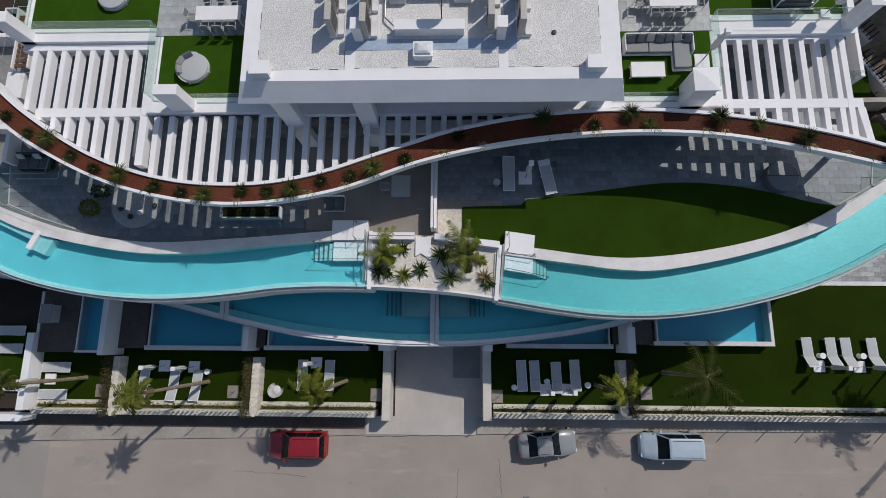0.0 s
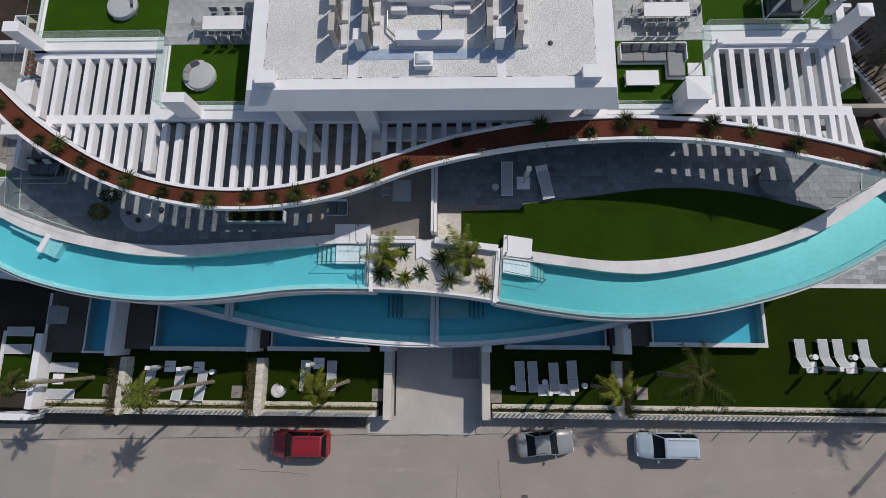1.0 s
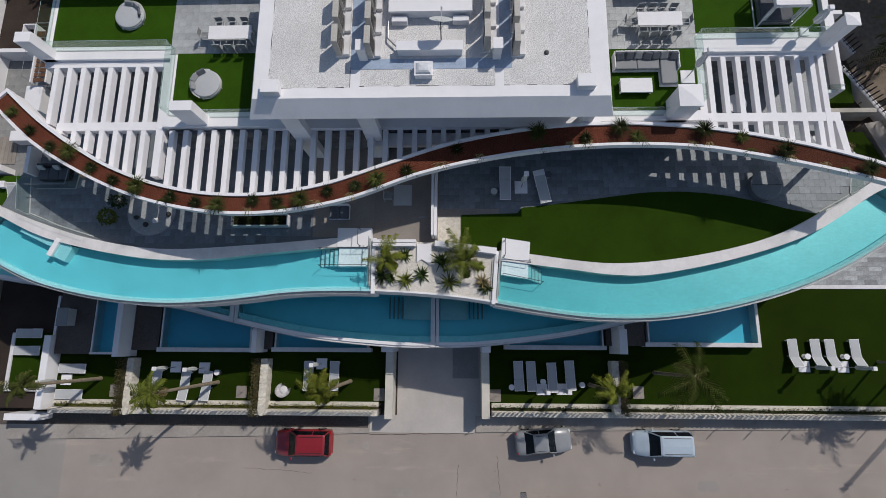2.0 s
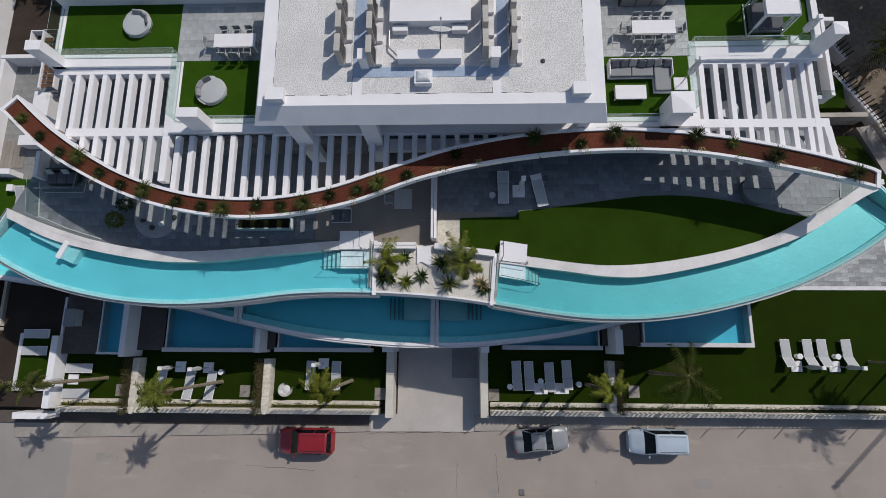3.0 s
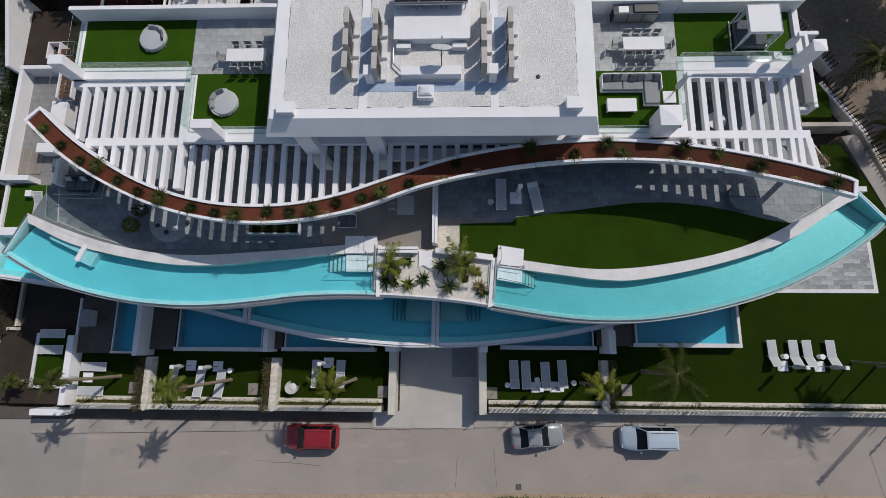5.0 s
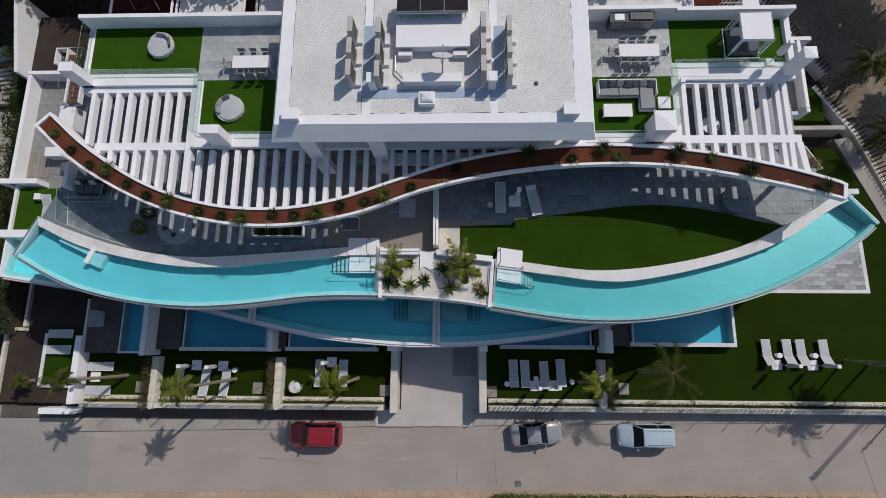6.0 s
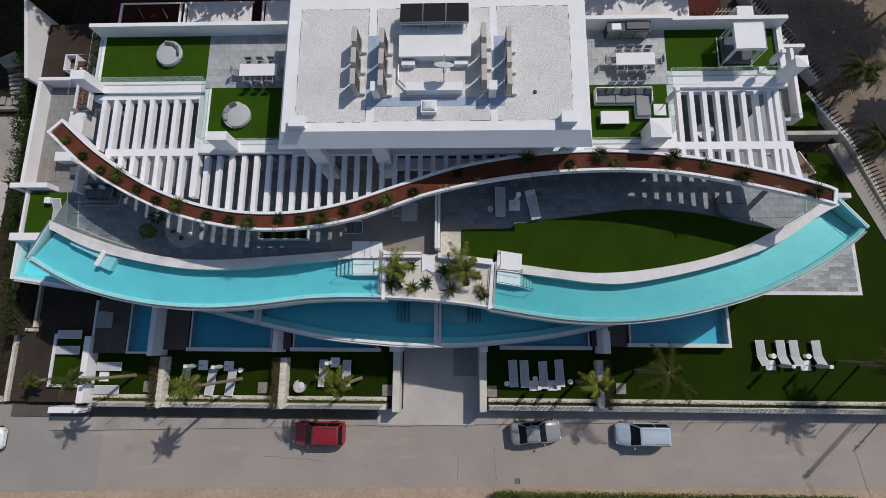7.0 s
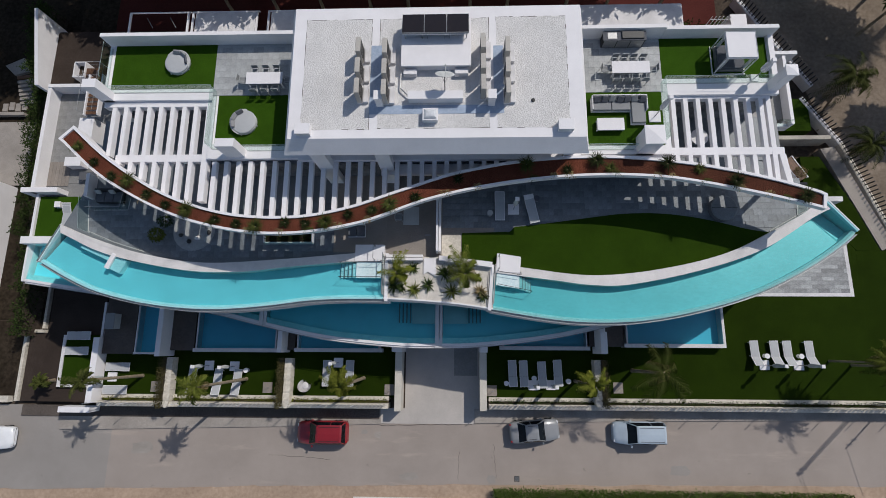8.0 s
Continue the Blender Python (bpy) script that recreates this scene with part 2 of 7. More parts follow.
LEAFDARK = surface("dark_leaf", (0.02, 0.035, 0.01), (0.05, 0.075, 0.02), 0.75, 5, 1, 0.2, 0.0, vary=0.25)
LEAFOLIVE = surface("olive_leaf", (0.035, 0.045, 0.012), (0.085, 0.095, 0.026), 0.75, 5, 1, 0.2, 0.0, vary=0.25)
LEAFHEDGE = surface("clipped_hedge_leaf", (0.04, 0.072, 0.012), (0.1, 0.15, 0.03), 0.75, 5, 1, 0.2, 0.0, vary=0.25)
LEAFDRY = surface("dry_leaf", (0.18, 0.13, 0.06), (0.32, 0.25, 0.13), 0.8, 5, 1, 0.2, 0.0, vary=0.25)
TYRE = surface("black_rubber", (0.012, 0.012, 0.012), (0.02, 0.02, 0.02), 0.8, 30, 1, 0.1, 0.1)
NEIGHBOUR = surface("neighbour_roof", (0.5, 0.5, 0.49), (0.66, 0.66, 0.65), 0.85, 8, 0.5, 0.3, 0.2)
BLUEMAT = surface("pale_blue_membrane", (0.3, 0.38, 0.5), (0.42, 0.49, 0.6), 0.3, 10, 0.8, 0.2, 0.05)
PANEL = surface("solar_collector_glass", (0.012, 0.008, 0.008), (0.02, 0.014, 0.013), 0.12, 5, 1, 0.1, 0.0)


# ---- building helpers ----
def mesh_of(bm, name):
    me = bpy.data.meshes.new(name)
    bmesh.ops.recalc_face_normals(bm, faces=bm.faces)
    bm.to_mesh(me)
    bm.free()
    return me


def part(name, bm, material, parent=None, label="", smooth=False):
    me = mesh_of(bm, name)
    me.materials.append(material)
    if smooth:
        me.polygons.foreach_set("use_smooth", [True] * len(me.polygons))
    ob = new(name, me)
    if parent is not None:
        ob.parent = parent
    if label:
        ob["label"] = label
    return ob


def thing(name, label, category, group="", kind="", at=(0, 0, 0), turn=0):
    ob = new(name)
    ob.empty_display_size = 0.2
    ob.matrix_world = pose(*at, 0, 0, turn)
    return tagged(ob, label, category, group, kind)


def box(bm, x0, x1, y0, y1, z0, z1, m=None, bevel=0.0):
    vs = [bm.verts.new((x, y, z)) for z in (z0, z1) for x, y in ((x0, y0), (x1, y0), (x1, y1), (x0, y1))]
    fs = [bm.faces.new([vs[i] for i in q]) for q in ((3, 2, 1, 0), (4, 5, 6, 7), (0, 1, 5, 4), (1, 2, 6, 5), (2, 3, 7, 6), (3, 0, 4, 7))]
    if m is not None:
        bmesh.ops.transform(bm, matrix=m, verts=vs)
    if bevel:
        es = list({e for f in fs for e in f.edges})
        bmesh.ops.bevel(bm, geom=es, offset=bevel, segments=2, profile=0.5, affect="EDGES")
    return bm


def boxes(*dims, bevel=0.0):
    bm = bmesh.new()
    for d in dims:
        box(bm, *d, bevel=bevel)
    return bm


def rod(bm, a, b, r0, r1=None, n=8):
    a, b = Vector(a), Vector(b)
    r1 = r0 if r1 is None else r1
    q = (b - a).to_track_quat("Z", "Y").to_matrix()
    rings = []
    for p, r in ((a, r0), (b, r1)):
        rings.append([bm.verts.new(p + q @ Vector((r * math.cos(k * math.tau / n), r * math.sin(k * math.tau / n), 0))) for k in range(n)])
    for k in range(n):
        bm.faces.new((rings[0][k], rings[0][(k + 1) % n], rings[1][(k + 1) % n], rings[1][k]))
    bm.faces.new(rings[0][::-1])
    bm.faces.new(rings[1])
    return bm


def lathe(bm, profile, n=20, at=(0, 0, 0)):
    """A turned solid from (radius, height) pairs."""
    rings = [[bm.verts.new((at[0] + r * math.cos(k * math.tau / n), at[1] + r * math.sin(k * math.tau / n), at[2] + z)) for k in range(n)] for r, z in profile]
    for a, b in zip(rings, rings[1:]):
        for k in range(n):
            bm.faces.new((a[k], a[(k + 1) % n], b[(k + 1) % n], b[k]))
    bm.faces.new(rings[0][::-1])
    bm.faces.new(rings[-1])
    return bm


def prism(bm, pts, z0, z1):
    lo, hi = [bm.verts.new((x, y, z0)) for x, y in pts], [bm.verts.new((x, y, z1)) for x, y in pts]
    bm.faces.new(lo[::-1])
    bm.faces.new(hi)
    n = len(pts)
    for i in range(n):
        bm.faces.new((lo[i], lo[(i + 1) % n], hi[(i + 1) % n], hi[i]))
    return bm


def spline(ctrl, n=64):
    """A smooth curve through plan points, evenly stepped along its length."""
    p = np.array(ctrl, float)
    p = np.vstack([2 * p[0] - p[1], p, 2 * p[-1] - p[-2]])
    out = []
    for i in range(1, len(p) - 2):
        for u in np.linspace(0, 1, 12, endpoint=False):
            a, b, c, d = p[i - 1:i + 3]
            out.append(0.5 * (2 * b + (c - a) * u + (2 * a - 5 * b + 4 * c - d) * u * u + (3 * b - a - 3 * c + d) * u ** 3))
    out.append(p[-2])
    out = np.array(out)
    s = np.concatenate([[0], np.cumsum(np.hypot(*np.diff(out, axis=0).T))])
    t = np.linspace(0, s[-1], n)
    return np.stack([np.interp(t, s, out[:, 0]), np.interp(t, s, out[:, 1])], 1)


def offset(curve, d):
    """The plan curve moved sideways, to its left where d is positive."""
    g = np.gradient(curve, axis=0)
    g /= np.hypot(g[:, 0], g[:, 1])[:, None]
    return curve + d * np.stack([-g[:, 1], g[:, 0]], 1)


def cut(curve, x0, x1, n=64):
    """The stretch of an x-ordered plan curve between two x values."""
    x = np.linspace(x0, x1, n)
    return np.stack([x, np.interp(x, curve[:, 0], curve[:, 1])], 1)


def ribbon(bm, a, b, z0, z1):
    """A solid strip between two plan curves with the same number of points."""
    z0 = np.broadcast_to(z0, len(a))
    z1 = np.broadcast_to(z1, len(a))
    rows = [[bm.verts.new((p[0], p[1], h)) for p, h in zip(c, z)] for c, z in ((a, z0), (b, z0), (b, z1), (a, z1))]
    for r, s in zip(rows, rows[1:] + rows[:1]):
        for i in range(len(a) - 1):
            bm.faces.new((r[i], r[i + 1], s[i + 1], s[i]))
    bm.faces.new([r[0] for r in rows])
    bm.faces.new([r[-1] for r in rows[::-1]])
    return bm


def sheet(bm, a, b, z):
    """A single level skin between two plan curves."""
    r = [[bm.verts.new((p[0], p[1], z)) for p in c] for c in (a, b)]
    for i in range(len(a) - 1):
        bm.faces.new((r[0][i], r[0][i + 1], r[1][i + 1], r[1][i]))
    return bm


def setting(name, bm, material, label, category=""):
    return tagged(part(name, bm, material), label, category or name.split("_")[0], kind="structure")

# ---- levels and plan curves ----
ZG, Z1, Z2, Z3, ZR = 0.9, 4.1, 8.4, 11.65, 15.0


def plan2(pts, k=0.9918):
    """Plan points of the second terrace, fitted to the camera's view at its level."""
    return [(1.35 + (x - 1.35) * k, -1.07 + (y + 1.07) * k) for x, y in pts]


def plan1(pts, k=0.985):
    """Plan points of the first terrace, shrunk to fit the view at its level."""
    return [(1.4 + (x - 1.4) * k, -1.0 + (y + 1.0) * k) for x, y in pts]


ZQ = 4.65
PL_IN = spline([(-24.3, 13.3), (-21.5, 10.95), (-17.6, 8.6), (-13.5, 7.3), (-9.4, 7.05), (-5.9, 7.6), (-2.3, 8.8), (1.3, 9.95), (5.9, 10.75), (10.9, 10.95), (15.8, 10.5), (20.2, 9.6), (23.3, 8.68), (24.0, 8.36)], 120)
PL_OUT = spline([(-25.2, 12.4), (-21.9, 9.65), (-17.3, 7.25), (-13, 6.1), (-9, 5.9), (-4.75, 6.6), (-0.5, 8.1), (4.1, 9.1), (9.1, 9.6), (14, 9.5), (18.4, 8.75), (22.4, 7.8), (23.8, 7.4)], 120)
RIM2 = spline(plan2([(-28.2, 4.7), (-24.6, 2.9), (-20.5, 1.85), (-16.5, 1.45), (-12.6, 1.6), (-8.3, 2.1), (-3.7, 2.15), (0.9, 1.85), (4.7, 1.3), (8.4, 0.75), (12.8, 0.7), (17.3, 1.45), (21.9, 2.9), (26.2, 5.2), (28.2, 6.75)]), 160)
IN2L = spline(plan2([(-27, 6.8), (-23.4, 5.25), (-18, 4.15), (-14, 4.0), (-10, 4.4), (-6.2, 4.7), (-3.9, 4.7)]))
IN2R = spline(plan2([(3.8, 3.97), (7.8, 3.45), (10.4, 3.13), (13, 3.2), (17.6, 4.15), (21.9, 5.6), (25.5, 7.8), (26.7, 8.4)]))
COP2L = spline(plan2([(-27.1, 7.4), (-24.7, 6.45), (-20.9, 5.3), (-16.4, 4.65), (-10.9, 4.9), (-6, 5.3), (-3.7, 5.35)]))
COP2R = spline(plan2([(3.8, 4.55), (5.5, 4.35), (10.4, 3.8), (15.3, 4.3), (20, 5.55), (24.3, 7.8), (26.2, 9.0)]))
RIM1 = spline(plan1([(-33.1, 3.9), (-27, 3.0), (-21.5, 2.15), (-17.5, 1.5), (-13.4, 0.55), (-8.6, -0.4), (-3.4, -0.9), (-0.1, -0.95), (3, -0.85), (8.4, -0.2), (13.5, 0.9)]), 120)
IN1 = spline(plan1([(-32.7, 7.0), (-27, 6.2), (-20, 4.6), (-13, 3.6), (-6, 3.2), (0, 3.0), (6, 2.7), (13.5, 1.9)]), 120)


def sub(curve, x0, x1, n=64):
    """A stretch of a plan curve that runs on in x."""
    return cut(curve, x0, x1, n)


# ---- ground and street ----
setting("ground", boxes((-400, 400, -400, 400, -0.6, -0.06)), DIRT, "dry brown earth round the plots", "ground")
setting("road", boxes((-27.2, 120, -14.5, -5.9, -0.3, 0.0)), ROADM, "pale worn asphalt street with patches", "road")
# the street wall's cast shadow, painted as a dark strip on the pavement
setting("gutter", boxes((-35.0, -5.1, -6.78, -5.9, 0.0, 0.106)), SHADOWCRACK, "dark strip at the foot of the street wall", "pavement")
setting("road_old", boxes((-120, -27.204, -14.5, -5.9, -0.3, -0.006)), ROAD2, "darker asphalt stretch of the street", "road")
setting("pavement_1", prism(bmesh.new(), [(-31.6, -5.9), (-31.6, -7.84), (-27.0, -7.76), (-12.0, -7.39), (-5.0, -7.13), (-5.0, -5.9)], -0.2, 0.1), PAVE, "pale concrete pavement along the garden wall", "pavement")
setting("pavement_2", prism(bmesh.new(), [(2.6, -5.9), (2.6, -7.02), (14.3, -6.74), (32.0, -6.5), (60.0, -6.2), (60.0, -5.9)], -0.2, 0.1), PAVE, "pale concrete pavement along the garden wall", "pavement")
setting("driveway", boxes((-5.0, 2.6, -7.1, -5.9, -0.2, 0.03), (-3.05, 3.0, -5.9, 10.0, -0.2, 0.034)), DRIVE, "pale concrete driveway running under the terraces", "driveway")
setting("kerb_far", boxes((-7.0, 3.6, -13.6, -12.62, -0.1, 0.14)), WHITE2, "pale concrete strip beyond the verge", "kerb")
EDGE = [(float(x), float(np.interp(x, (-120, -33, -12, 0, 31, 120), (-14.2, -12.46, -11.92, -11.68, -11.34, -10.6))) + 0.16 * noise.noise((x * 0.35, 0.0, 3.0)) + 0.07 * noise.noise((x * 1.7, 0.0, 5.0))) for x in np.arange(120.0, -120.4, -0.5)]
setting("verge", prism(bmesh.new(), [(-120, -14.5), (120, -14.5)] + EDGE, -0.2, 0.05), SAND, "sandy verge beside the street", "verge")

# ---- garden level ----
setting("lawn_1", boxes((-28.0, -3.75, -5.0, 8.0, 0.0, ZG)), LAWN, "dark green lawn of the front gardens", "lawn")
setting("lawn_2", boxes((3.5, 34.0, -5.0, 12.0, 0.0, ZG), (34.004, 44.0, -5.0, 7.0, 0.0, ZG)), LAWN, "dark green lawn of the front gardens", "lawn")
# the path's brown is darkened to take in the shade over it
setting("side_path", boxes((-33.5, -28.7, -5.6, 8.0, 0.0, 0.5)), DARKTILE, "brown paved path beside the house, darkened for shade", "path")
setting("lawn_3", boxes((-31.6, -28.6, -4.2, -0.2, 0.3, 0.7)), TURFSHADED, "small lawn beside the house", "lawn")
setting("lawn_kerb", boxes((-31.85, -31.604, -4.2, -0.2, 0.3, 0.78), (-31.85, -29.4, -4.42, -4.204, 0.3, 0.78)), WHITE2, "white kerb of the small lawn", "kerb")
setting("floor_ground", boxes((-27.8, -25.204, -1.7, 10.0, ZG, 1.6), (-22.896, -20.204, -1.4, 10.0, ZG, 1.6), (-13.196, -11.904, -1.3, 10.0, ZG, 1.6), (11.704, 14.396, -0.9, 10.0, ZG, 1.6), (-25.2, -22.9, 6.004, 10.0, ZG, 1.6), (-20.2, -13.2, 5.004, 10.0, ZG, 1.6)), GROUND_TILE, "brown tiled floor under the terraces", "floor")


def front_wall(name, x0, x1, top):
    setting(name + "_coping", boxes((x0, x1, -5.79, -5.41, top + 0.002, top + 0.03)), CREAM, "pale stone coping of the street wall", "wall")
    setting(name, boxes((x0, x1, -5.8, -5.4, 0, top)), STREETWALL, "low rendered street wall", "wall")
    setting(name + "_curb", boxes((x0, x1, -5.2, -4.9, 0, 1.08)), CREAM, "cream stone kerb of the garden", "kerb")
    setting(name + "_soil", boxes((x0, x1, -5.4, -5.2, 0, 0.97)), DIRT, "planting strip behind the street wall", "soil")


front_wall("wall_front_1", -27.7, -4.25, 1.5)
front_wall("wall_front_2", 3.7, 60, 1.2)
setting("wall_gate_1", boxes((-3.72, -3.18, -5.95, -1.0, 0, 1.7)), CREAMWALL, "cream rendered wall beside the driveway", "wall")
setting("wall_gate_2", boxes((2.98, 3.52, -5.85, -1.0, 0, 1.9)), CREAMWALL, "cream rendered wall beside the driveway", "wall")
for k, (x0, x1) in enumerate(((-22.55, -22.15), (-12.85, -12.5), (12.1, 12.6), (-3.8, -3.04), (2.97, 3.53))):
    yr = float(np.interp(x0, RIM1[:, 0], RIM1[:, 1])) - 0.4
    setting(f"wall_divider_{k + 1}", boxes((x0, x1, (-1.85, -1.5, -1.45, -1.4, -1.4)[k], max(yr, -0.9), 0, 3.4 if k > 1 else 3.0), (x0, x1, max(yr, -0.9) + 0.004, 9.0, 0, 2.96)), WHITE, "white wall dividing the garden rooms", "wall")
setting("wall_side_1", boxes((-28.35, -27.85, -5.5, -0.4, 0, 2.0), (-28.25, -28.05, -0.396, 2.5, 0, 1.4)), WHITE, "white garden wall with a stepped top", "wall")
setting("wall_side_2", boxes((-31.0, -28.4, -6.35, -5.9, 0, 1.3)), WHITE, "low white wall at the street corner", "wall")
setting("wall_ground_back", boxes((-28, 24, 8.9, 9.3, 0.5, 3.75)), DARKGLASS, "dark glazed ground floor front", "wall")


def basin(name, x0, x1, y0, y1, z, water, tile, depth=0.78, rim=0.3, label=""):
    setting(name + "_rim", boxes((x0, x1 - (0.1 if x1 > 20 else 0.0), y0, y0 + rim, 0.3, z), (x0 + rim - 0.1, x0 + rim, y0 + rim, y1, 0.3, z), (x1 - rim, x1 - rim + (0.2 if x1 > 20 else 0.1), y0 + rim, y1, 0.3, z), (x0 + rim, x1 - rim, y1 - rim, y1, 0.3, z)), WHITE2, "white coping round a raised garden pool", "pool")
    setting(name + "_floor", boxes((x0 + rim, x1 - rim, y0 + rim, y1 - rim, z - depth - 0.1, z - depth)), tile, label or "blue mosaic pool floor", "pool")
    setting(name + "_water", sheet(bmesh.new(), [(x0 + rim, y0 + rim), (x1 - rim, y0 + rim)], [(x0 + rim, y1 - rim), (x1 - rim, y1 - rim)], z - 0.1), water, "still blue pool water", "water")


basin("pool_ground_1", -25.1, -23.0, -1.72, 6.0, 1.75, WATERB, POOLB, rim=0.16)
basin("pool_ground_2", -20.2, -13.2, -1.5, 5.0, 1.75, WATERB, POOLB)
basin("pool_ground_3", -11.9, -4.8, -1.45, 5.0, 1.75, WATERB, POOLB)
basin("pool_ground_4", 4.6, 11.7, -1.2, 5.0, 1.75, WATERB, POOLB)
basin("pool_ground_5", 14.4, 22.4, -0.95, 4.5, 1.75, WATERB, POOLB)
setting("deck_right", boxes((25.1, 33.3, 3.2, 7.7, 0.4, ZG + 0.06)), WHITE2, "pale stone edge of a garden deck", "deck")

# ---- first terrace and its long pool ----
setting("slab_first", ribbon(bmesh.new(), RIM1, np.stack([RIM1[:, 0], np.full(len(RIM1), 10.0)], 1), 3.5, 3.7), WHITE, "white concrete slab of the first terrace", "slab")
setting("pool_first_rim", ribbon(bmesh.new(), RIM1, offset(RIM1, 0.2), 3.7, ZQ), WHITE, "white rim of the curved first floor pool", "pool")
setting("pool_first_ledge", ribbon(bmesh.new(), offset(RIM1, -0.16), offset(RIM1, -0.004), 3.7, ZQ - 0.1), WHITE2, "overflow ledge of the curved first floor pool", "pool")
setting("pool_first_back", ribbon(bmesh.new(), IN1, offset(IN1, 0.5), 3.7, ZQ), WHITE, "white coping of the first floor pool", "pool")
setting("pool_first_floor", ribbon(bmesh.new(), offset(RIM1, 0.6), offset(IN1, -0.004), 3.75, 3.95), POOL1, "blue mosaic floor of the first floor pool", "pool")
setting("pool_first_water", sheet(bmesh.new(), offset(RIM1, 0.2), offset(IN1, -0.004), ZQ - 0.07), WATER1, "calm blue water", "water")
setting("pool_first_shelf", ribbon(bmesh.new(), offset(RIM1, 0.204), offset(RIM1, 0.6), 3.72, ZQ - 0.14), POOLPALE, "pale shallow shelf along the pool rim", "pool")
setting("floor_first", ribbon(bmesh.new(), offset(IN1, 0.5), np.stack([IN1[:, 0], np.full(len(IN1), 10.4)], 1), 4.2, ZQ - 0.05), BROWN_TILE, "tiled floor of the first terrace", "floor")
setting("wall_first_back", boxes((-26, 26, 10.4, 10.6, Z1, 7.7)), DARKGLASS, "dark glazed front of the first floor", "wall")
setting("terrace_side", boxes((-33.1, -25.9, 7.6, 20.0, 3.7, Z1 + 0.05)), SIDE_TILE, "pale tiled side terrace", "floor")

# ---- second terrace: wave pool, decks ----
ZP = 8.8


def wave_pool(tag, rim, inner, coping, water):
    setting(f"pool_{tag}_rim", ribbon(bmesh.new(), rim, offset(rim, 0.13), 7.1, ZP - 0.112), WHITE, "white overflow rim of the curved pool under a film of water", "pool")
    setting(f"pool_{tag}_ledge", ribbon(bmesh.new(), offset(rim, -0.12), offset(rim, -0.004), 7.0, ZP - 0.3), WETLEDGE, "wet overflow channel under the pool rim", "pool")
    setting(f"pool_{tag}_lip", ribbon(bmesh.new(), offset(rim, -0.165), offset(rim, -0.124), 7.0, ZP - 0.24), WHITE2, "narrow outer lip of the overflow channel", "pool")
    setting(f"pool_{tag}_coping", ribbon(bmesh.new(), inner, coping, 7.1, ZP), COPING, "wide pale stone coping of the curved pool", "pool")
    bed = bmesh.new()
    near, far = offset(rim, 0.26), offset(inner, -0.004)
    well = lambda p, z: z - (0.4 * min(1.0, max(0.0, 1.25 - (28.0 - p[0]) * 0.77 - (6.74 - p[1]) * 0.64) / 0.3) if z > 7.1 else 0.5)
    r = [[bed.verts.new((p[0], p[1], well(p, z))) for p in c] for c, z in ((near, ZP - 0.42), (far, ZP - 0.72), (far, 7.0), (near, 7.0))]
    for s, q in zip(r, r[1:] + r[:1]):
        for i in range(len(s) - 1):
            bed.faces.new((s[i], s[i + 1], q[i + 1], q[i]))
    setting(f"pool_{tag}_floor", bed, POOLT, "gently sloping turquoise mosaic pool floor", "pool")
    shelf = bmesh.new()
    r = [[shelf.verts.new((p[0], p[1], z)) for p in c] for c, z in ((offset(rim, 0.134), ZP - 0.125), (offset(rim, 0.256), ZP - 0.2), (offset(rim, 0.256), 7.05), (offset(rim, 0.134), 7.05))]
    for s, q in zip(r, r[1:] + r[:1]):
        for i in range(len(s) - 1):
            shelf.faces.new((s[i], s[i + 1], q[i + 1], q[i]))
    setting(f"pool_{tag}_shelf", shelf, POOLPALE, "pale sloping shelf along the pool rim", "pool")
    setting(f"pool_{tag}_water", sheet(bmesh.new(), offset(rim, 0.004), offset(inner, -0.004), ZP - 0.1), water, "clear turquoise pool water", "water")


RIML, RIMR = spline(RIM2[RIM2[:, 0] < -3.6][::6].tolist() + plan2([(-3.6, 2.14)])), spline(plan2([(3.5, 1.5)]) + RIM2[RIM2[:, 0] > 4.0][::6].tolist() + plan2([(28.2, 6.75)]))
wave_pool("left", RIML, IN2L, COP2L, WATER)
wave_pool("right", RIMR, IN2R, COP2R, WATERR)


def end_wall(name, a, b, w, z1=ZP, mat=None):
    a, b = plan2([a, b])
    a, b = Vector((*a, 0)), Vector((*b, 0))
    d = (b - a).normalized()
    n = Vector((-d.y, d.x, 0)) * w
    setting(name, prism(bmesh.new(), [tuple(p[:2]) for p in (a, b, b + n, a + n)], 7.1, z1), mat or WHITE, "end wall of the curved pool", "wall")


end_wall("pool_left_end", (-28.3, 4.75), (-27.05, 7.35), 0.1, ZP - 0.09, POOLPALE)
end_wall("pool_left_end_lip", (-28.5, 4.72), (-27.2, 7.45), 0.12, ZP - 0.2, WHITE2)
end_wall("pool_left_end_rail", (-28.36, 4.76), (-27.1, 7.4), 0.035, ZP + 0.02, STEEL)
end_wall("pool_right_end", (28.25, 6.8), (26.5, 8.9), -0.1, ZP, POOLT)
end_wall("pool_right_end_cap", (28.34, 6.88), (26.6, 8.98), -0.08, ZP + 0.02)
end_wall("pool_right_end_lip", (28.47, 6.92), (26.74, 9.02), -0.07, ZP - 0.15)
end_wall("pool_right_end_step", (28.62, 7.05), (26.92, 9.15), -0.07, ZP - 0.4)
end_wall("pool_left_inner_end", (-3.72, 2.0), (-3.72, 5.3), -0.22, 8.85)
end_wall("pool_right_inner_end", (3.5, 1.4), (3.75, 4.5), 0.22, 8.85)
MIDRIM = sub(RIM2, -3.75, 3.6, 24)
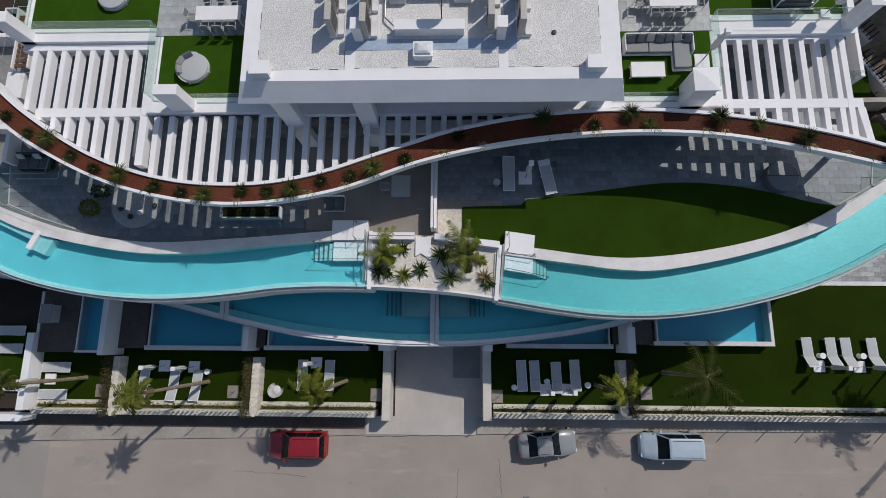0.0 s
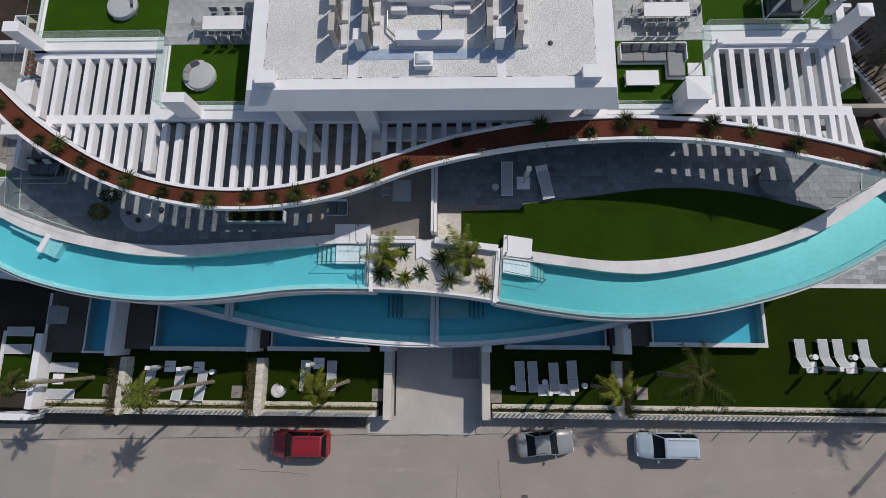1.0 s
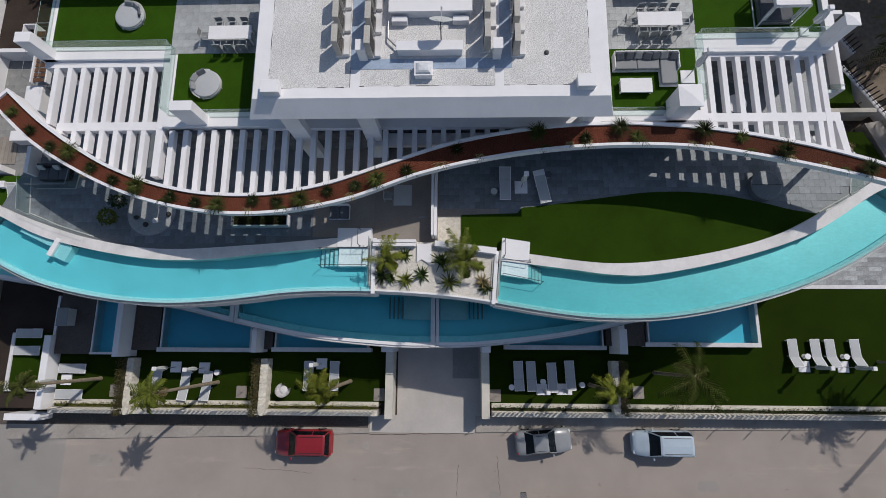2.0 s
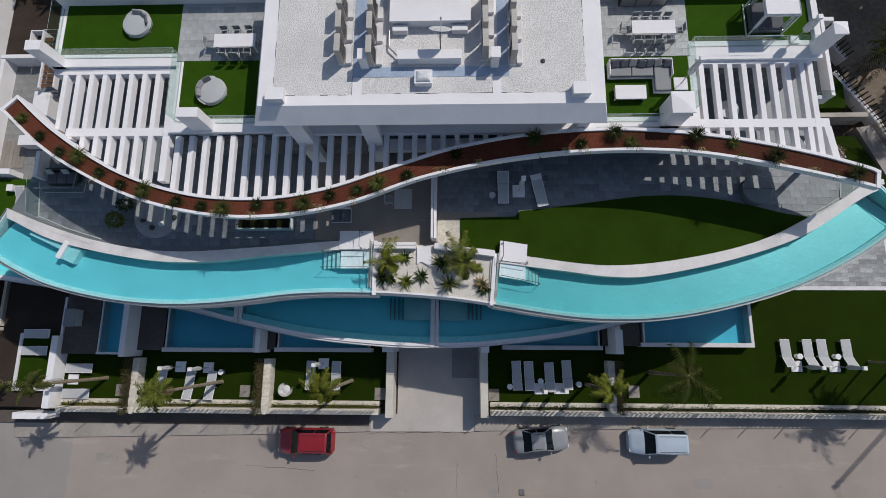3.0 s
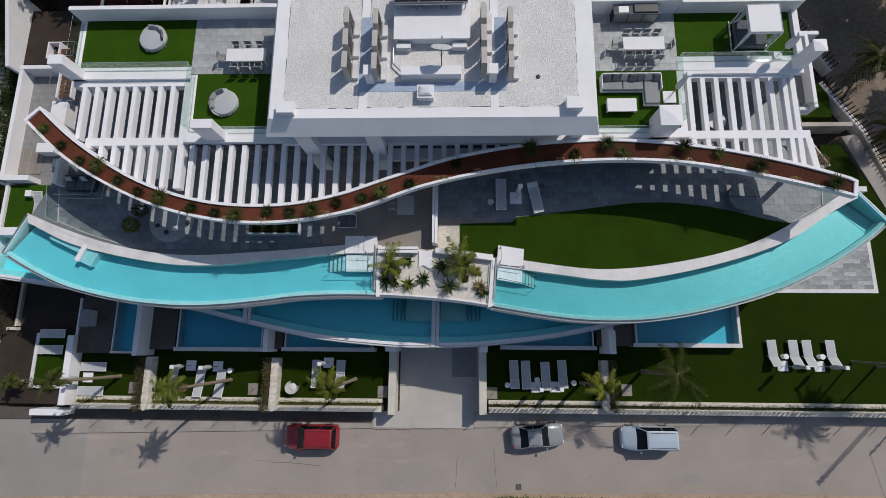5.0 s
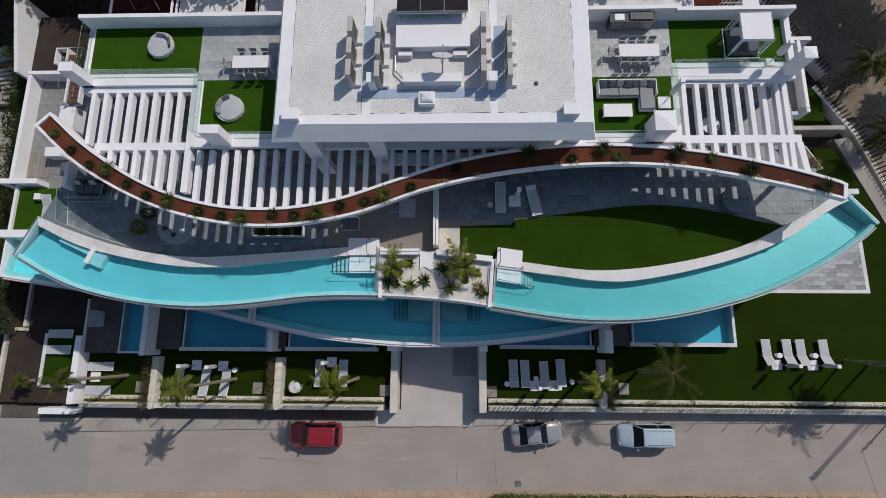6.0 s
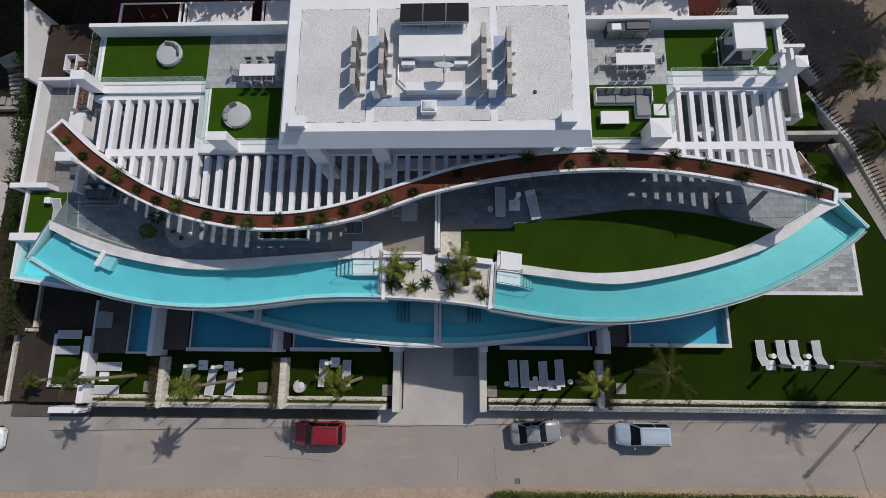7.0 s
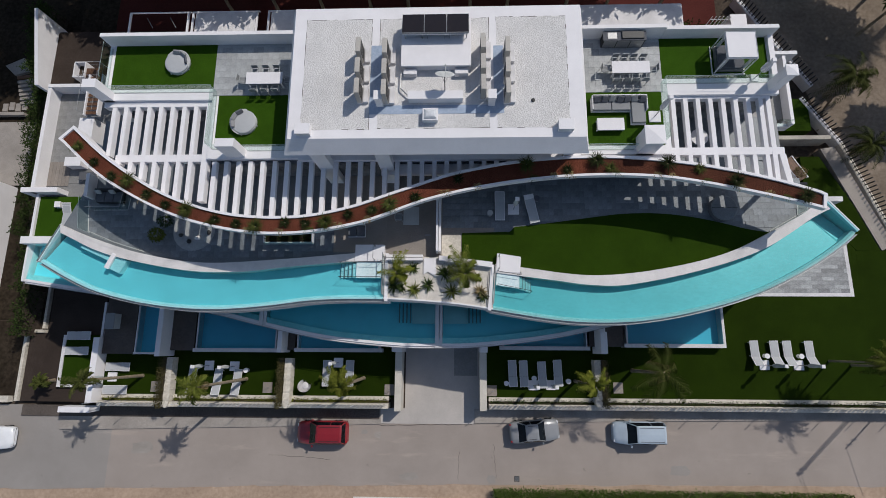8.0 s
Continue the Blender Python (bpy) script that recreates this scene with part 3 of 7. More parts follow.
setting("planting_bed", ribbon(bmesh.new(), offset(MIDRIM, 0.104), sub(np.array([(-3.75, 5.05), (0, 5.0), (3.6, 4.5)]), -3.75, 3.6, 24), 7.4, 8.75), PEBBLE, "bed of white pebbles between the two pools", "bed")
setting("planting_bed_rim", ribbon(bmesh.new(), offset(MIDRIM, 0.0), offset(MIDRIM, 0.1), 7.0, 8.83), WHITE, "white rim of the pebble bed", "wall")
setting("wall_bed_1", boxes((-3.6, -1.1, 4.72, 4.9, 7.8, 9.1), (-3.6, -1.1, 4.95, 5.12, 7.8, 9.06)), WHITE, "white low wall behind the planting bed", "wall")
setting("wall_bed_2", prism(bmesh.new(), [(0.0, 4.72), (3.55, 4.24), (3.6, 4.6), (0.02, 5.04)], 7.8, 9.15), WHITE, "white low wall behind the planting bed", "wall")
setting("bed_block", prism(bmesh.new(), [(-1.05, 3.8), (-0.75, 3.98), (-0.2, 3.62), (-0.2, 4.9), (-1.05, 4.9)], 8.6, 8.85), WHITE, "white block in the pebble bed", "block")
setting("wall_party", boxes((-0.2, -0.06, 5.3, 10.4, Z2, 9.5), (-0.03, 0.12, 5.3, 10.4, Z2, 9.3)), WHITE, "white party wall between two terraces", "wall")
TL = sub(COP2L, -27.0, -3.7)
setting("slab_second_left", ribbon(bmesh.new(), TL, np.stack([np.maximum(TL[:, 0], -25.3 + 0.002 * np.arange(64)), np.full(64, 11.0)], 1), 7.6, Z2 - 0.03), SLATE, "dark slate terrace", "floor")
TR = sub(COP2R, 3.8, 26.2)
setting("slab_second_right", ribbon(bmesh.new(), TR, np.stack([TR[:, 0], np.maximum(np.interp(TR[:, 0], (22.6, 24.0, 26.2), (12.0, 9.2, 9.1)), TR[:, 1] + 0.05)], 1), 7.6, Z2 - 0.03), SLATE, "dark slate terrace", "floor")
setting("floor_second_brown", boxes((-7.4, -3.704, 5.4, 11.0, 7.9, Z2 - 0.024)), BROWN_TILE, "brown tiled terrace", "floor")
setting("slab_second_mid", boxes((-3.7, 3.8, 5.0, 11.0, 7.6, Z2 - 0.034)), BROWN_TILE, "brown tiled terrace", "floor")
GB = spline(plan2([(5.1, 7.25), (6.8, 7.42), (10.7, 7.94), (12.7, 8.18), (15, 8.22), (17.4, 7.97), (19.6, 7.5), (21.1, 7.1), (22.6, 6.85)]))
GX = sub(np.vstack([[(1.55, 6.75), (5.08, 6.85)], GB]), 1.55, 22.5)
setting("lawn_terrace", ribbon(bmesh.new(), sub(np.vstack([[(1.0, 4.85), (3.8, 4.62)], COP2R]), 1.55, 22.5), GX, Z2 - 0.05, Z2 + 0.02), TURFSHADED, "eye-shaped green turf between terrace and pool", "lawn")
setting("floor_second_back", boxes((-25.0, -15.7, 11.004, 15.4, 7.6, Z2 - 0.03), (14.75, 24.0, 12.004, 15.3, 7.6, Z2 - 0.03)), SLATE, "dark slate terrace under the pergola", "floor")
setting("wall_second_back", boxes((-15.65, 14.7, 10.98, 11.2, Z2, 10.9), (-22.5, -15.7, 15.3, 15.46, Z2, 11.2), (14.75, 22, 15.2, 15.36, Z2, 11.2)), GLAZING, "dark glazed front of the second floor", "wall")
setting("wall_core", boxes((-22.6, -15.7, 15.5, 19.5, 0, 11.28), (-15.696, 14.7, 11.3, 19.5, 0, 11.28), (14.704, 22.1, 15.4, 19.5, 0, 11.28)), WHITE, "white body of the house", "wall")

# ---- curved canopy planter and pergolas ----
canopy = thing("curved_planter", "white wave-shaped planter filled with red bark mulch", "planter", kind="structure")
part("trough", ribbon(bmesh.new(), PL_OUT, PL_IN, 11.6, 11.8), WHITE, canopy)
# unseen deep body under the trough, added to widen the canopy's shadow
part("beam", ribbon(bmesh.new(), offset(PL_OUT, 0.65), offset(PL_IN, -0.05), 10.8, 11.598), WHITE, canopy)
part("outer_wall", ribbon(bmesh.new(), PL_OUT, offset(PL_OUT, 0.15), 11.802, 12.02), WHITE, canopy)
part("inner_wall", ribbon(bmesh.new(), offset(PL_IN, -0.17), PL_IN, 11.802, 12.05), WHITE, canopy)
part("end_wall", prism(bmesh.new(), [(-25.2, 12.4), (-25.05, 12.26), (-24.15, 13.2), (-24.3, 13.3)], 11.802, 12.04), WHITE, canopy)
part("end_wall", prism(bmesh.new(), [(23.8, 7.4), (24.0, 8.36), (23.8, 8.42), (23.6, 7.44)], 11.802, 12.04), WHITE, canopy)
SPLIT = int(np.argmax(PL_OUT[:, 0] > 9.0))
part("mulch", ribbon(bmesh.new(), offset(PL_OUT, 0.15)[:SPLIT + 1], offset(PL_IN, -0.17)[:SPLIT + 1], 11.802, 11.93), MULCH, canopy, "red-brown bark mulch")
# right of x = 9 the mulch takes a darker brown
part("mulch", ribbon(bmesh.new(), offset(PL_OUT, 0.15)[SPLIT:], offset(PL_IN, -0.17)[SPLIT:], 11.802, 11.93), MULCHDARK, canopy, "darker brown bark mulch")


def inner_y(x):
    return float(np.interp(x, PL_IN[:, 0], PL_IN[:, 1]))


setting("slab_canopy", boxes((5.4, 14.6, 10.4, 11.25, 11.05, 11.36), (-3.8, 5.396, 10.15, 10.89, 10.6, 10.9)), WHITE, "white slab joining canopy and house", "slab")


def pergola(name, xs, y_back, y_cross, w=0.28, h=0.36, top=11.4, label=""):
    p = thing(name, label or "white beam pergola over a terrace", "pergola", kind="structure")
    for x in xs:
        y0 = inner_y(x + w / 2) - 0.05
        if y_cross and y_back - 0.4 > y_cross > y0 + 0.5:
            part("beam", boxes((x, x + w, y0, y_cross - 0.25, top - h, top)), WHITE, p)
            part("beam", boxes((x, x + w, y_cross + 0.25, y_back, top - h, top)), WHITE, p)
        else:
            part("beam", boxes((x, x + w, y0, y_back, top - h, top)), WHITE, p)
    return p


STEP = 0.81
pl = pergola("pergola", [-22.3 + STEP * k for k in range(8)], 14.9, 11.2, h=0.44)
part("back_beam", boxes((-22.9, -15.354, 14.904, 15.29, 10.9, 11.41)), WHITE, pl)
part("cross_beam", boxes((-21.6, -15.4, 10.95, 11.45, 10.95, 11.41)), WHITE, pl)
part("edge_beam", boxes((-15.75, -15.35, 8.2, 14.9, 10.9, 11.42)), WHITE, pl)
pm = pergola("pergola", [-14.98 + STEP * k for k in range(25)], 10.95, None, w=0.29)
pr = pergola("pergola", [15.3 + STEP * k for k in range(8)], 15.12, 11.45)
part("back_beam", boxes((15.004, 21.416, 15.124, 15.29, 10.95, 11.41)), WHITE, pr)
part("cross_beam", boxes((14.6, 22.2, 11.2, 11.7, 10.95, 11.41)), WHITE, pr)
part("edge_beam", boxes((21.42, 21.72, 8.75, 15.3, 10.9, 11.42)), WHITE, pr)
part("edge_slab", prism(bmesh.new(), [(21.85, 11.2), (22.25, 11.2), (22.55, 8.6), (22.22, 8.6)], 10.9, 11.42), WHITE, pr)
part("edge_beam", boxes((14.6, 15.0, 11.7, 15.3, 10.9, 11.42)), WHITE, pr)

setting("column_canopy", boxes((22.2, 22.44, 9.55, 9.79, Z2, 10.896)), WHITE, "white column under the canopy end", "column")

# ---- top terrace ----
for k, d in enumerate(((-22.9, -9.2, 15.3, 19.7), (-15.3, -9.2, 11.05, 15.296), (-9.196, 9.2, 10.9, 19.7), (9.204, 15.0, 11.2, 15.296), (9.204, 22.2, 15.3, 19.7))):
    setting(f"slab_third_{k + 1}", boxes((*d, 11.3, Z3 - 0.03)), WHITE, "white slab of the top terrace", "slab")
for k, (x0, x1, y0, y1) in enumerate(((-22.45, -15.3, 16.1, 19.38), (-14.85, -9.3, 11.9, 15.55), (9.3, 14.6, 11.8, 15.5), (14.75, 21.7, 16.45, 19.38))):
    setting(f"turf_{k + 1}", boxes((x0, x1, y0, y1, Z3 - 0.028, Z3)), TURF, "bright green artificial turf", "lawn")
setting("terrace_tiles_1", boxes((-15.296, -9.3, 15.554, 19.38, Z3 - 0.028, Z3 - 0.005)), STONE_TILE, "pale grey stone paving", "floor")
setting("terrace_tiles_2", boxes((9.3, 14.746, 15.504, 19.38, Z3 - 0.028, Z3 - 0.005)), STONE_TILE, "pale grey stone paving", "floor")
setting("wall_top_back_1", boxes((-22.9, -9.2, 19.4, 19.66, Z3 - 0.03, 12.75)), WHITE, "white parapet behind the top terrace", "wall")
setting("wall_top_back_2", boxes((9.2, 14.9, 19.45, 19.71, Z3 - 0.03, 12.77)), WHITE, "white parapet behind the top terrace", "wall")
setting("wall_top_back_3", boxes((14.904, 22.1, 19.4, 19.66, Z3 - 0.03, 12.65)), WHITE, "white parapet behind the top terrace", "wall")
setting("wall_top_right", boxes((21.75, 22.1, 16.3, 19.396, Z3 - 0.03, 11.9)), WHITE, "white side kerb of the top terrace", "wall")


def pillar(label, x0, x1, y0, y1, z0, z1, cap):
    p = thing("pillar", label, "pillar", kind="structure")
    part("shaft", boxes((x0, x1, y0, y1, z0, z1)), WHITE, p)
    if cap:
        bm = bmesh.new()
        c = [bm.verts.new(v) for v in ((x0 - 0.06, y0 - 0.06, z1), (x1 + 0.06, y0 - 0.06, z1), (x1 + 0.06, y1 + 0.06, z1), (x0 - 0.06, y1 + 0.06, z1))]
        d = [bm.verts.new((v.co.x, v.co.y, z1 + 0.08)) for v in c]
        t = bm.verts.new(((x0 + x1) / 2, (y0 + y1) / 2, z1 + 0.17))
        bm.faces.new(c[::-1])
        for i in range(4):
            bm.faces.new((c[i], c[(i + 1) % 4], d[(i + 1) % 4], d[i]))
            bm.faces.new((d[i], d[(i + 1) % 4], t))
        part("cap", bm, WHITE, p, "pyramid-shaped white cap")
    return p


pillar("square white fin rising past the terrace edge", -13.9, -12.7, 11.15, 11.7, 10.9, 13.4, False)
pillar("square white pillar with a pyramid cap", 12.75, 13.85, 11.2, 12.3, 10.9, 13.3, True)
pillar("square white fin at the terrace corner", -23.05, -22.15, 15.3, 15.9, 8.0, 13.4, False)
pillar("square white pillar with a pyramid cap at the corner", 21.5, 22.12, 15.5, 16.12, 6.0, 13.55, True)

# ---- roof block ----
# pale strip puts a sunlit patch beside the lawn into the floor colour
setting("floor_pale_strip", boxes((0.15, 1.5, 5.1, 6.65, Z2 - 0.034, Z2 - 0.01)), CREAM, "sunlit patch of floor painted as a pale strip", "floor")
# walls made pale so that they bounce light under the roof edge
setting("wall_penthouse", boxes((-8.6, 8.4, 12.2, 19.3, Z3 - 0.03, 14.2)), PALEBOUNCE, "penthouse walls kept pale to bounce light outwards", "wall")
for k, (x0, x1, z0) in enumerate(((-7.8, -6.85, Z2), (-3.8, -2.9, Z2), (8.0, 8.6, Z3 - 0.03))):
    setting(f"column_{k + 1}", boxes((x0, x1, 10.42 if k < 2 else 11.0, 10.89 if k < 2 else 11.5, z0, 14.25)), WHITE, "white column under the roof", "column")
bm = bmesh.new()
lo, hi = ((-9.15, 10.2), (9.0, 10.2), (9.0, 19.75), (-9.15, 19.75)), ((-8.75, 10.9), (8.7, 10.9), (8.7, 19.5), (-8.75, 19.5))
a = [bm.verts.new((*p, 14.2)) for p in lo]
b = [bm.verts.new((*p, 15.0)) for p in hi]
bm.faces.new(a[::-1])
bm.faces.new(b)
for i in range(4):
    bm.faces.new((a[i], a[(i + 1) % 4], b[(i + 1) % 4], b[i]))
setting("roof", bm, WHITE, "white flat roof with a sloping fascia", "roof")
for k, (x0, x1, y0, y1) in enumerate(((-8.0, -3.95, 11.45, 18.7), (-3.45, 3.15, 11.5, 18.7), (3.6, 7.8, 11.5, 18.75))):
    setting(f"roof_gravel_{k + 1}", boxes((x0, x1, y0, y1, 14.9, 15.004)), GRAVEL, "white gravel on the flat roof", "roof")

# ---- behind and beside the plot ----
setting("yard_back", boxes((-30, 24, 19.9, 60, -0.5, 2.5)), REDYARD, "red-brown paved yard behind the house", "ground")
# tree shade on this ground is put into its dark colour
setting("plot_left", boxes((-70, -33.6, 1.1, 70, -0.05, 0.03), (-33.596, -22.9, 26.0, 70, -0.05, 2.2)), SOILSHADE, "dark soil under trees beside the plot", "ground")
# dark tone partly stands for the shade lying on this strip
setting("yard_left", boxes((-33.85, -22.9, 20.3, 26.0, 2.0, 4.05)), DARKTILE, "paved strip behind the side terrace, darkened for shade", "floor")
setting("fin_left", boxes((-25.2, -24.95, 9.3, 11.0, 7.6, 9.2)), WHITE, "white upright fin at the terrace end", "wall")
bm = prism(bmesh.new(), [(20.3, 0.0), (26.6, 0.0), (26.6, 6.45), (20.3, 5.2)], -34.15, -33.85)
bmesh.ops.transform(bm, matrix=Matrix(((0, 0, 1, 0), (1, 0, 0, 0), (0, 1, 0, 0), (0, 0, 0, 1))), verts=bm.verts)
setting("wall_left_1", bm, WHITE, "white boundary wall with a sloping top", "wall")
setting("wall_left_2", boxes((-32.85, -32.55, 10.9, 20.0, 0, 5.25)), WHITE, "tall white boundary wall", "wall")
setting("wall_left_cross", boxes((-32.85, -29.4, 20.0, 20.296, 4.0, 5.3)), WHITE, "white cross wall of the side terrace", "wall")
setting("wall_left_low", boxes((-33.6, -30.6, 10.9, 11.3, 0, 5.3)), WHITE, "low white wall on the side terrace", "wall")
setting("side_lawn", boxes((-32.4, -28.95, 7.37, 10.7, 4.61, 4.64)), TURF, "strip of green turf beside the pool", "lawn")
setting("wall_side_lawn", boxes((-32.62, -32.404, 7.37, 10.89, 3.6, 4.85)), WHITE, "thin white wall beside the side turf", "wall")
setting("wall_pool_first_left", boxes((-32.83, -32.68, 3.83, 6.77, 3.5, ZQ + 0.03)), WHITE, "white end rim of the first floor pool", "wall")
setting("wall_pool_first_end", boxes((-33.17, -30.4, 6.78, 7.36, 3.6, ZQ + 0.35)), WHITE, "white end block of the first floor pool", "wall")
setting("wall_neighbour_1", boxes((-35.5, -35.25, -5.6, 0.0, 0, 0.5), (-35.5, -33.9, 0.0, 0.25, 0, 0.5), (-34.2, -33.98, 0.35, 6.0, 0, 0.35)), CREAM, "cream garden wall of the neighbouring plot", "wall")
setting("neighbour_lawn", boxes((-44, -35.7, -5.2, 1.0, -0.1, 0.12)), SOILSHADE, "dark bare garden of the neighbour", "ground")
setting("neighbour_patio", boxes((-50, -38.2, 13.2, 19.4, -0.1, 0.22)), PAVE, "pale paved patio of the neighbour", "patio")
setting("neighbour_kerb_2", boxes((-50, -39.2, 20.0, 20.3, -0.1, 0.5)), PAVE, "pale kerb of the neighbour's garden", "kerb")
setting("neighbour_pad", prism(bmesh.new(), [(-42.1, 25.2), (-40.4, 26.0), (-39.5, 24.6), (-41.0, 24.2)], -0.1, 0.3), PAVE, "pale paved pad under trees", "patio")
setting("neighbour_kerb", boxes((-46, -36.0, -5.7, -5.2, 0, 0.5)), CREAM, "cream street kerb of the neighbouring plot", "kerb")
setting("side_lane", boxes((-35.15, -33.5, -5.6, 0.0, 0, 0.3)), DARKTILE, "paved lane beside the house", "path")
setting("path_right", prism(bmesh.new(), [(34.6, 20.9), (36.0, 21.7), (37.0, 19.3), (35.9, 18.3), (32.9, 17.9), (33.6, 19.6)], -0.05, 0.4), DRYEARTH, "grey concrete slab beside the boundary", "path")
setting("path_boundary", prism(bmesh.new(), [(32.4, 15.9), (33.6, 16.1), (35.6, 11.2), (37.2, 7.4), (36.1, 7.0), (34.5, 10.9)], -0.1, 0.94), BROWN_TILE, "grey concrete strip along the boundary fence", "path")
setting("lawn_right_1", boxes((29.4, 31.9, 17.6, 20.6, -0.1, 0.92)), TURFSHADED, "small dark lawn beside the house", "lawn")
setting("lawn_right_2", prism(bmesh.new(), [(30.6, 15.2), (32.2, 15.2), (34.4, 10.9), (36.0, 7.0), (34.1, 7.0), (30.6, 11.2)], -0.1, 0.915), LAWN, "narrow dark lawn beside the fence", "lawn")
setting("plot_right", prism(bmesh.new(), [(26.0, 60), (26.0, 33.0), (32.6, 22.0), (34.4, 16.4), (37.8, 7.3), (41.0, 4.0), (80, 2), (80, 60)], -0.2, -0.045), DRYEARTH, "sandy plot beyond the boundary", "ground")
setting("balcony_right", boxes((22.2, 25.36, 15.2, 20.4, 6.8, 7.1)), SIDE_TILE, "grey tiled side balcony", "floor")
setting("balcony_right_kerb", boxes((25.364, 25.6, 14.95, 20.4, 6.7, 7.9), (22.2, 25.36, 14.95, 15.196, 6.7, 7.45)), WHITE, "white kerb round the side balcony", "wall")
setting("balcony_right_glass", boxes((22.3, 25.34, 15.05, 15.075, 7.454, 8.35)), GLASS, "clear glass front of the side balcony", "railing")
setting("wall_right_1", boxes((25.2, 28.7, 22.4, 22.7, 0, 4.95)), WHITE, "white side wall of the house", "wall")
setting("wall_right_3", boxes((24.6, 33.0, 16.55, 16.9, 0, 1.5)), STREETWALL, "brownish rendered wall across the side garden", "wall")
setting("wall_right_2", boxes((24.5, 32.0, 10.6, 11.0, 0, 3.0), (24.0, 24.4, 9.4, 15.2, 0, 6.8)), WHITE2, "white side wall of the house", "wall")


# ---- plants ----
def blade(bm, base, direction, length, width, droop, n=4, up=Vector((0, 0, 1))):
    """A tapering strip of a leaf that bends down along its length."""
    d = Vector(direction).normalized()
    side = d.cross(up)
    side = side.normalized() if side.length > 1e-4 else Vector((1, 0, 0))
    pts, p = [], Vector(base)
    for i in range(n + 1):
        u = i / n
        w = width * (1 - u) ** 0.7 * (0.55 + 0.9 * min(u * 3, 1) * 0.5)
        pts.append((bm.verts.new(p - side * w), bm.verts.new(p + side * w)))
        p = p + (d - up * droop * (u + 0.5 / n) ** 1.2 * 1.4).normalized() * (length / n)
    for a, b in zip(pts, pts[1:]):
        bm.faces.new((a[0], a[1], b[1], b[0]))


def frond(bm, base, yaw, pitch, length, rng, leaflets=16, leaf=0.42, width=0.022):
    """A feather leaf: a bending rib with leaflets on both sides."""
    p = Vector(base)
    ang, n = pitch, leaflets
    prev = None
    for i in range(n + 1):
        u = i / n
        d = Vector((math.cos(yaw) * math.cos(ang), math.sin(yaw) * math.cos(ang), math.sin(ang)))
        side = Vector((-math.sin(yaw), math.cos(yaw), 0))
        w = 0.02 * (1 - u * 0.8)
        cur = (bm.verts.new(p - side * w), bm.verts.new(p + side * w))
        if prev:
            bm.faces.new((prev[0], prev[1], cur[1], cur[0]))
        prev = cur
        if i > 1:
            ll = leaf * math.sin(min(1.0, 0.18 + u) * math.pi * 0.86) * rng.uniform(0.8, 1.15) + 0.05
            for s in (-1, 1):
                ld = (d * 0.75 + side * s + Vector((0, 0, rng.uniform(-0.35, 0.15)))).normalized()
                a = p + d * 0.01
                cr = ld.cross(Vector((0, 0, 1))).normalized() * width
                v = [bm.verts.new(q) for q in (a - cr, a + cr, a + ld * ll * 0.6 + cr * 0.8, a + ld * ll - Vector((0, 0, 0.12 * ll)), a + ld * ll * 0.6 - cr * 0.8)]
                bm.faces.new(v)
        p = p + d * (length / n)
        ang -= (1.9 / n) * (0.35 + u)


def palm(label, x, y, z, h, spread, fronds, seed, lean=(0.0, 0.0), leafmat=None, r=0.105, group="palms in the gardens", wind=3.6):
    rng = random.Random(seed)
    t = thing("palm_tree", label, "palm tree", group, at=(x, y, z))
    bm = bmesh.new()
    n = max(6, int(h / 0.22))
    prev = None
    for i in range(n + 1):
        u = i / n
        c = Vector((lean[0] * u ** 1.5, lean[1] * u ** 1.5, h * u - 0.05))
        rr = r * (1.25 - 0.45 * u) * (1.0 + 0.12 * (i % 2)) * (1.3 if i == 0 else 1.0)
        ring = [bm.verts.new(c + Vector((rr * math.cos(k * math.tau / 9), rr * math.sin(k * math.tau / 9), 0))) for k in range(9)]
        if prev:
            for k in range(9):
                bm.faces.new((prev[k], prev[(k + 1) % 9], ring[(k + 1) % 9], ring[k]))
        else:
            bm.faces.new(ring[::-1])
        prev = ring
    bm.faces.new(prev)
    part("trunk", bm, BARK, t, "ringed grey-brown trunk")
    top = Vector((lean[0], lean[1], h - 0.08))
    bm = bmesh.new()
    for k in range(fronds):
        u = k / fronds
        yaw = k * 2.399 + rng.uniform(-0.45, 0.45)
        yaw += 0.55 * math.sin(wind - yaw)
        frond(bm, top, yaw, 1.2 - 1.5 * u + rng.uniform(-0.25, 0.2), spread * rng.uniform(0.62, 1.22) * (1 + 0.2 * math.cos(wind - yaw)), rng, 20, 0.21 * spread + 0.05)
    part("crown", bm, leafmat or LEAF, t, "feathery yellow-green fronds")
    bm = bmesh.new()
    for k in range(7):
        frond(bm, top - Vector((0, 0, 0.1)), k * 0.91 + 0.4, -0.5 + rng.uniform(-0.3, 0.2), spread * 0.7, rng, 10, 0.2 * spread, 0.015)
    part("dry_fronds", bm, LEAFDRY, t, "hanging dry brown fronds")
    return t


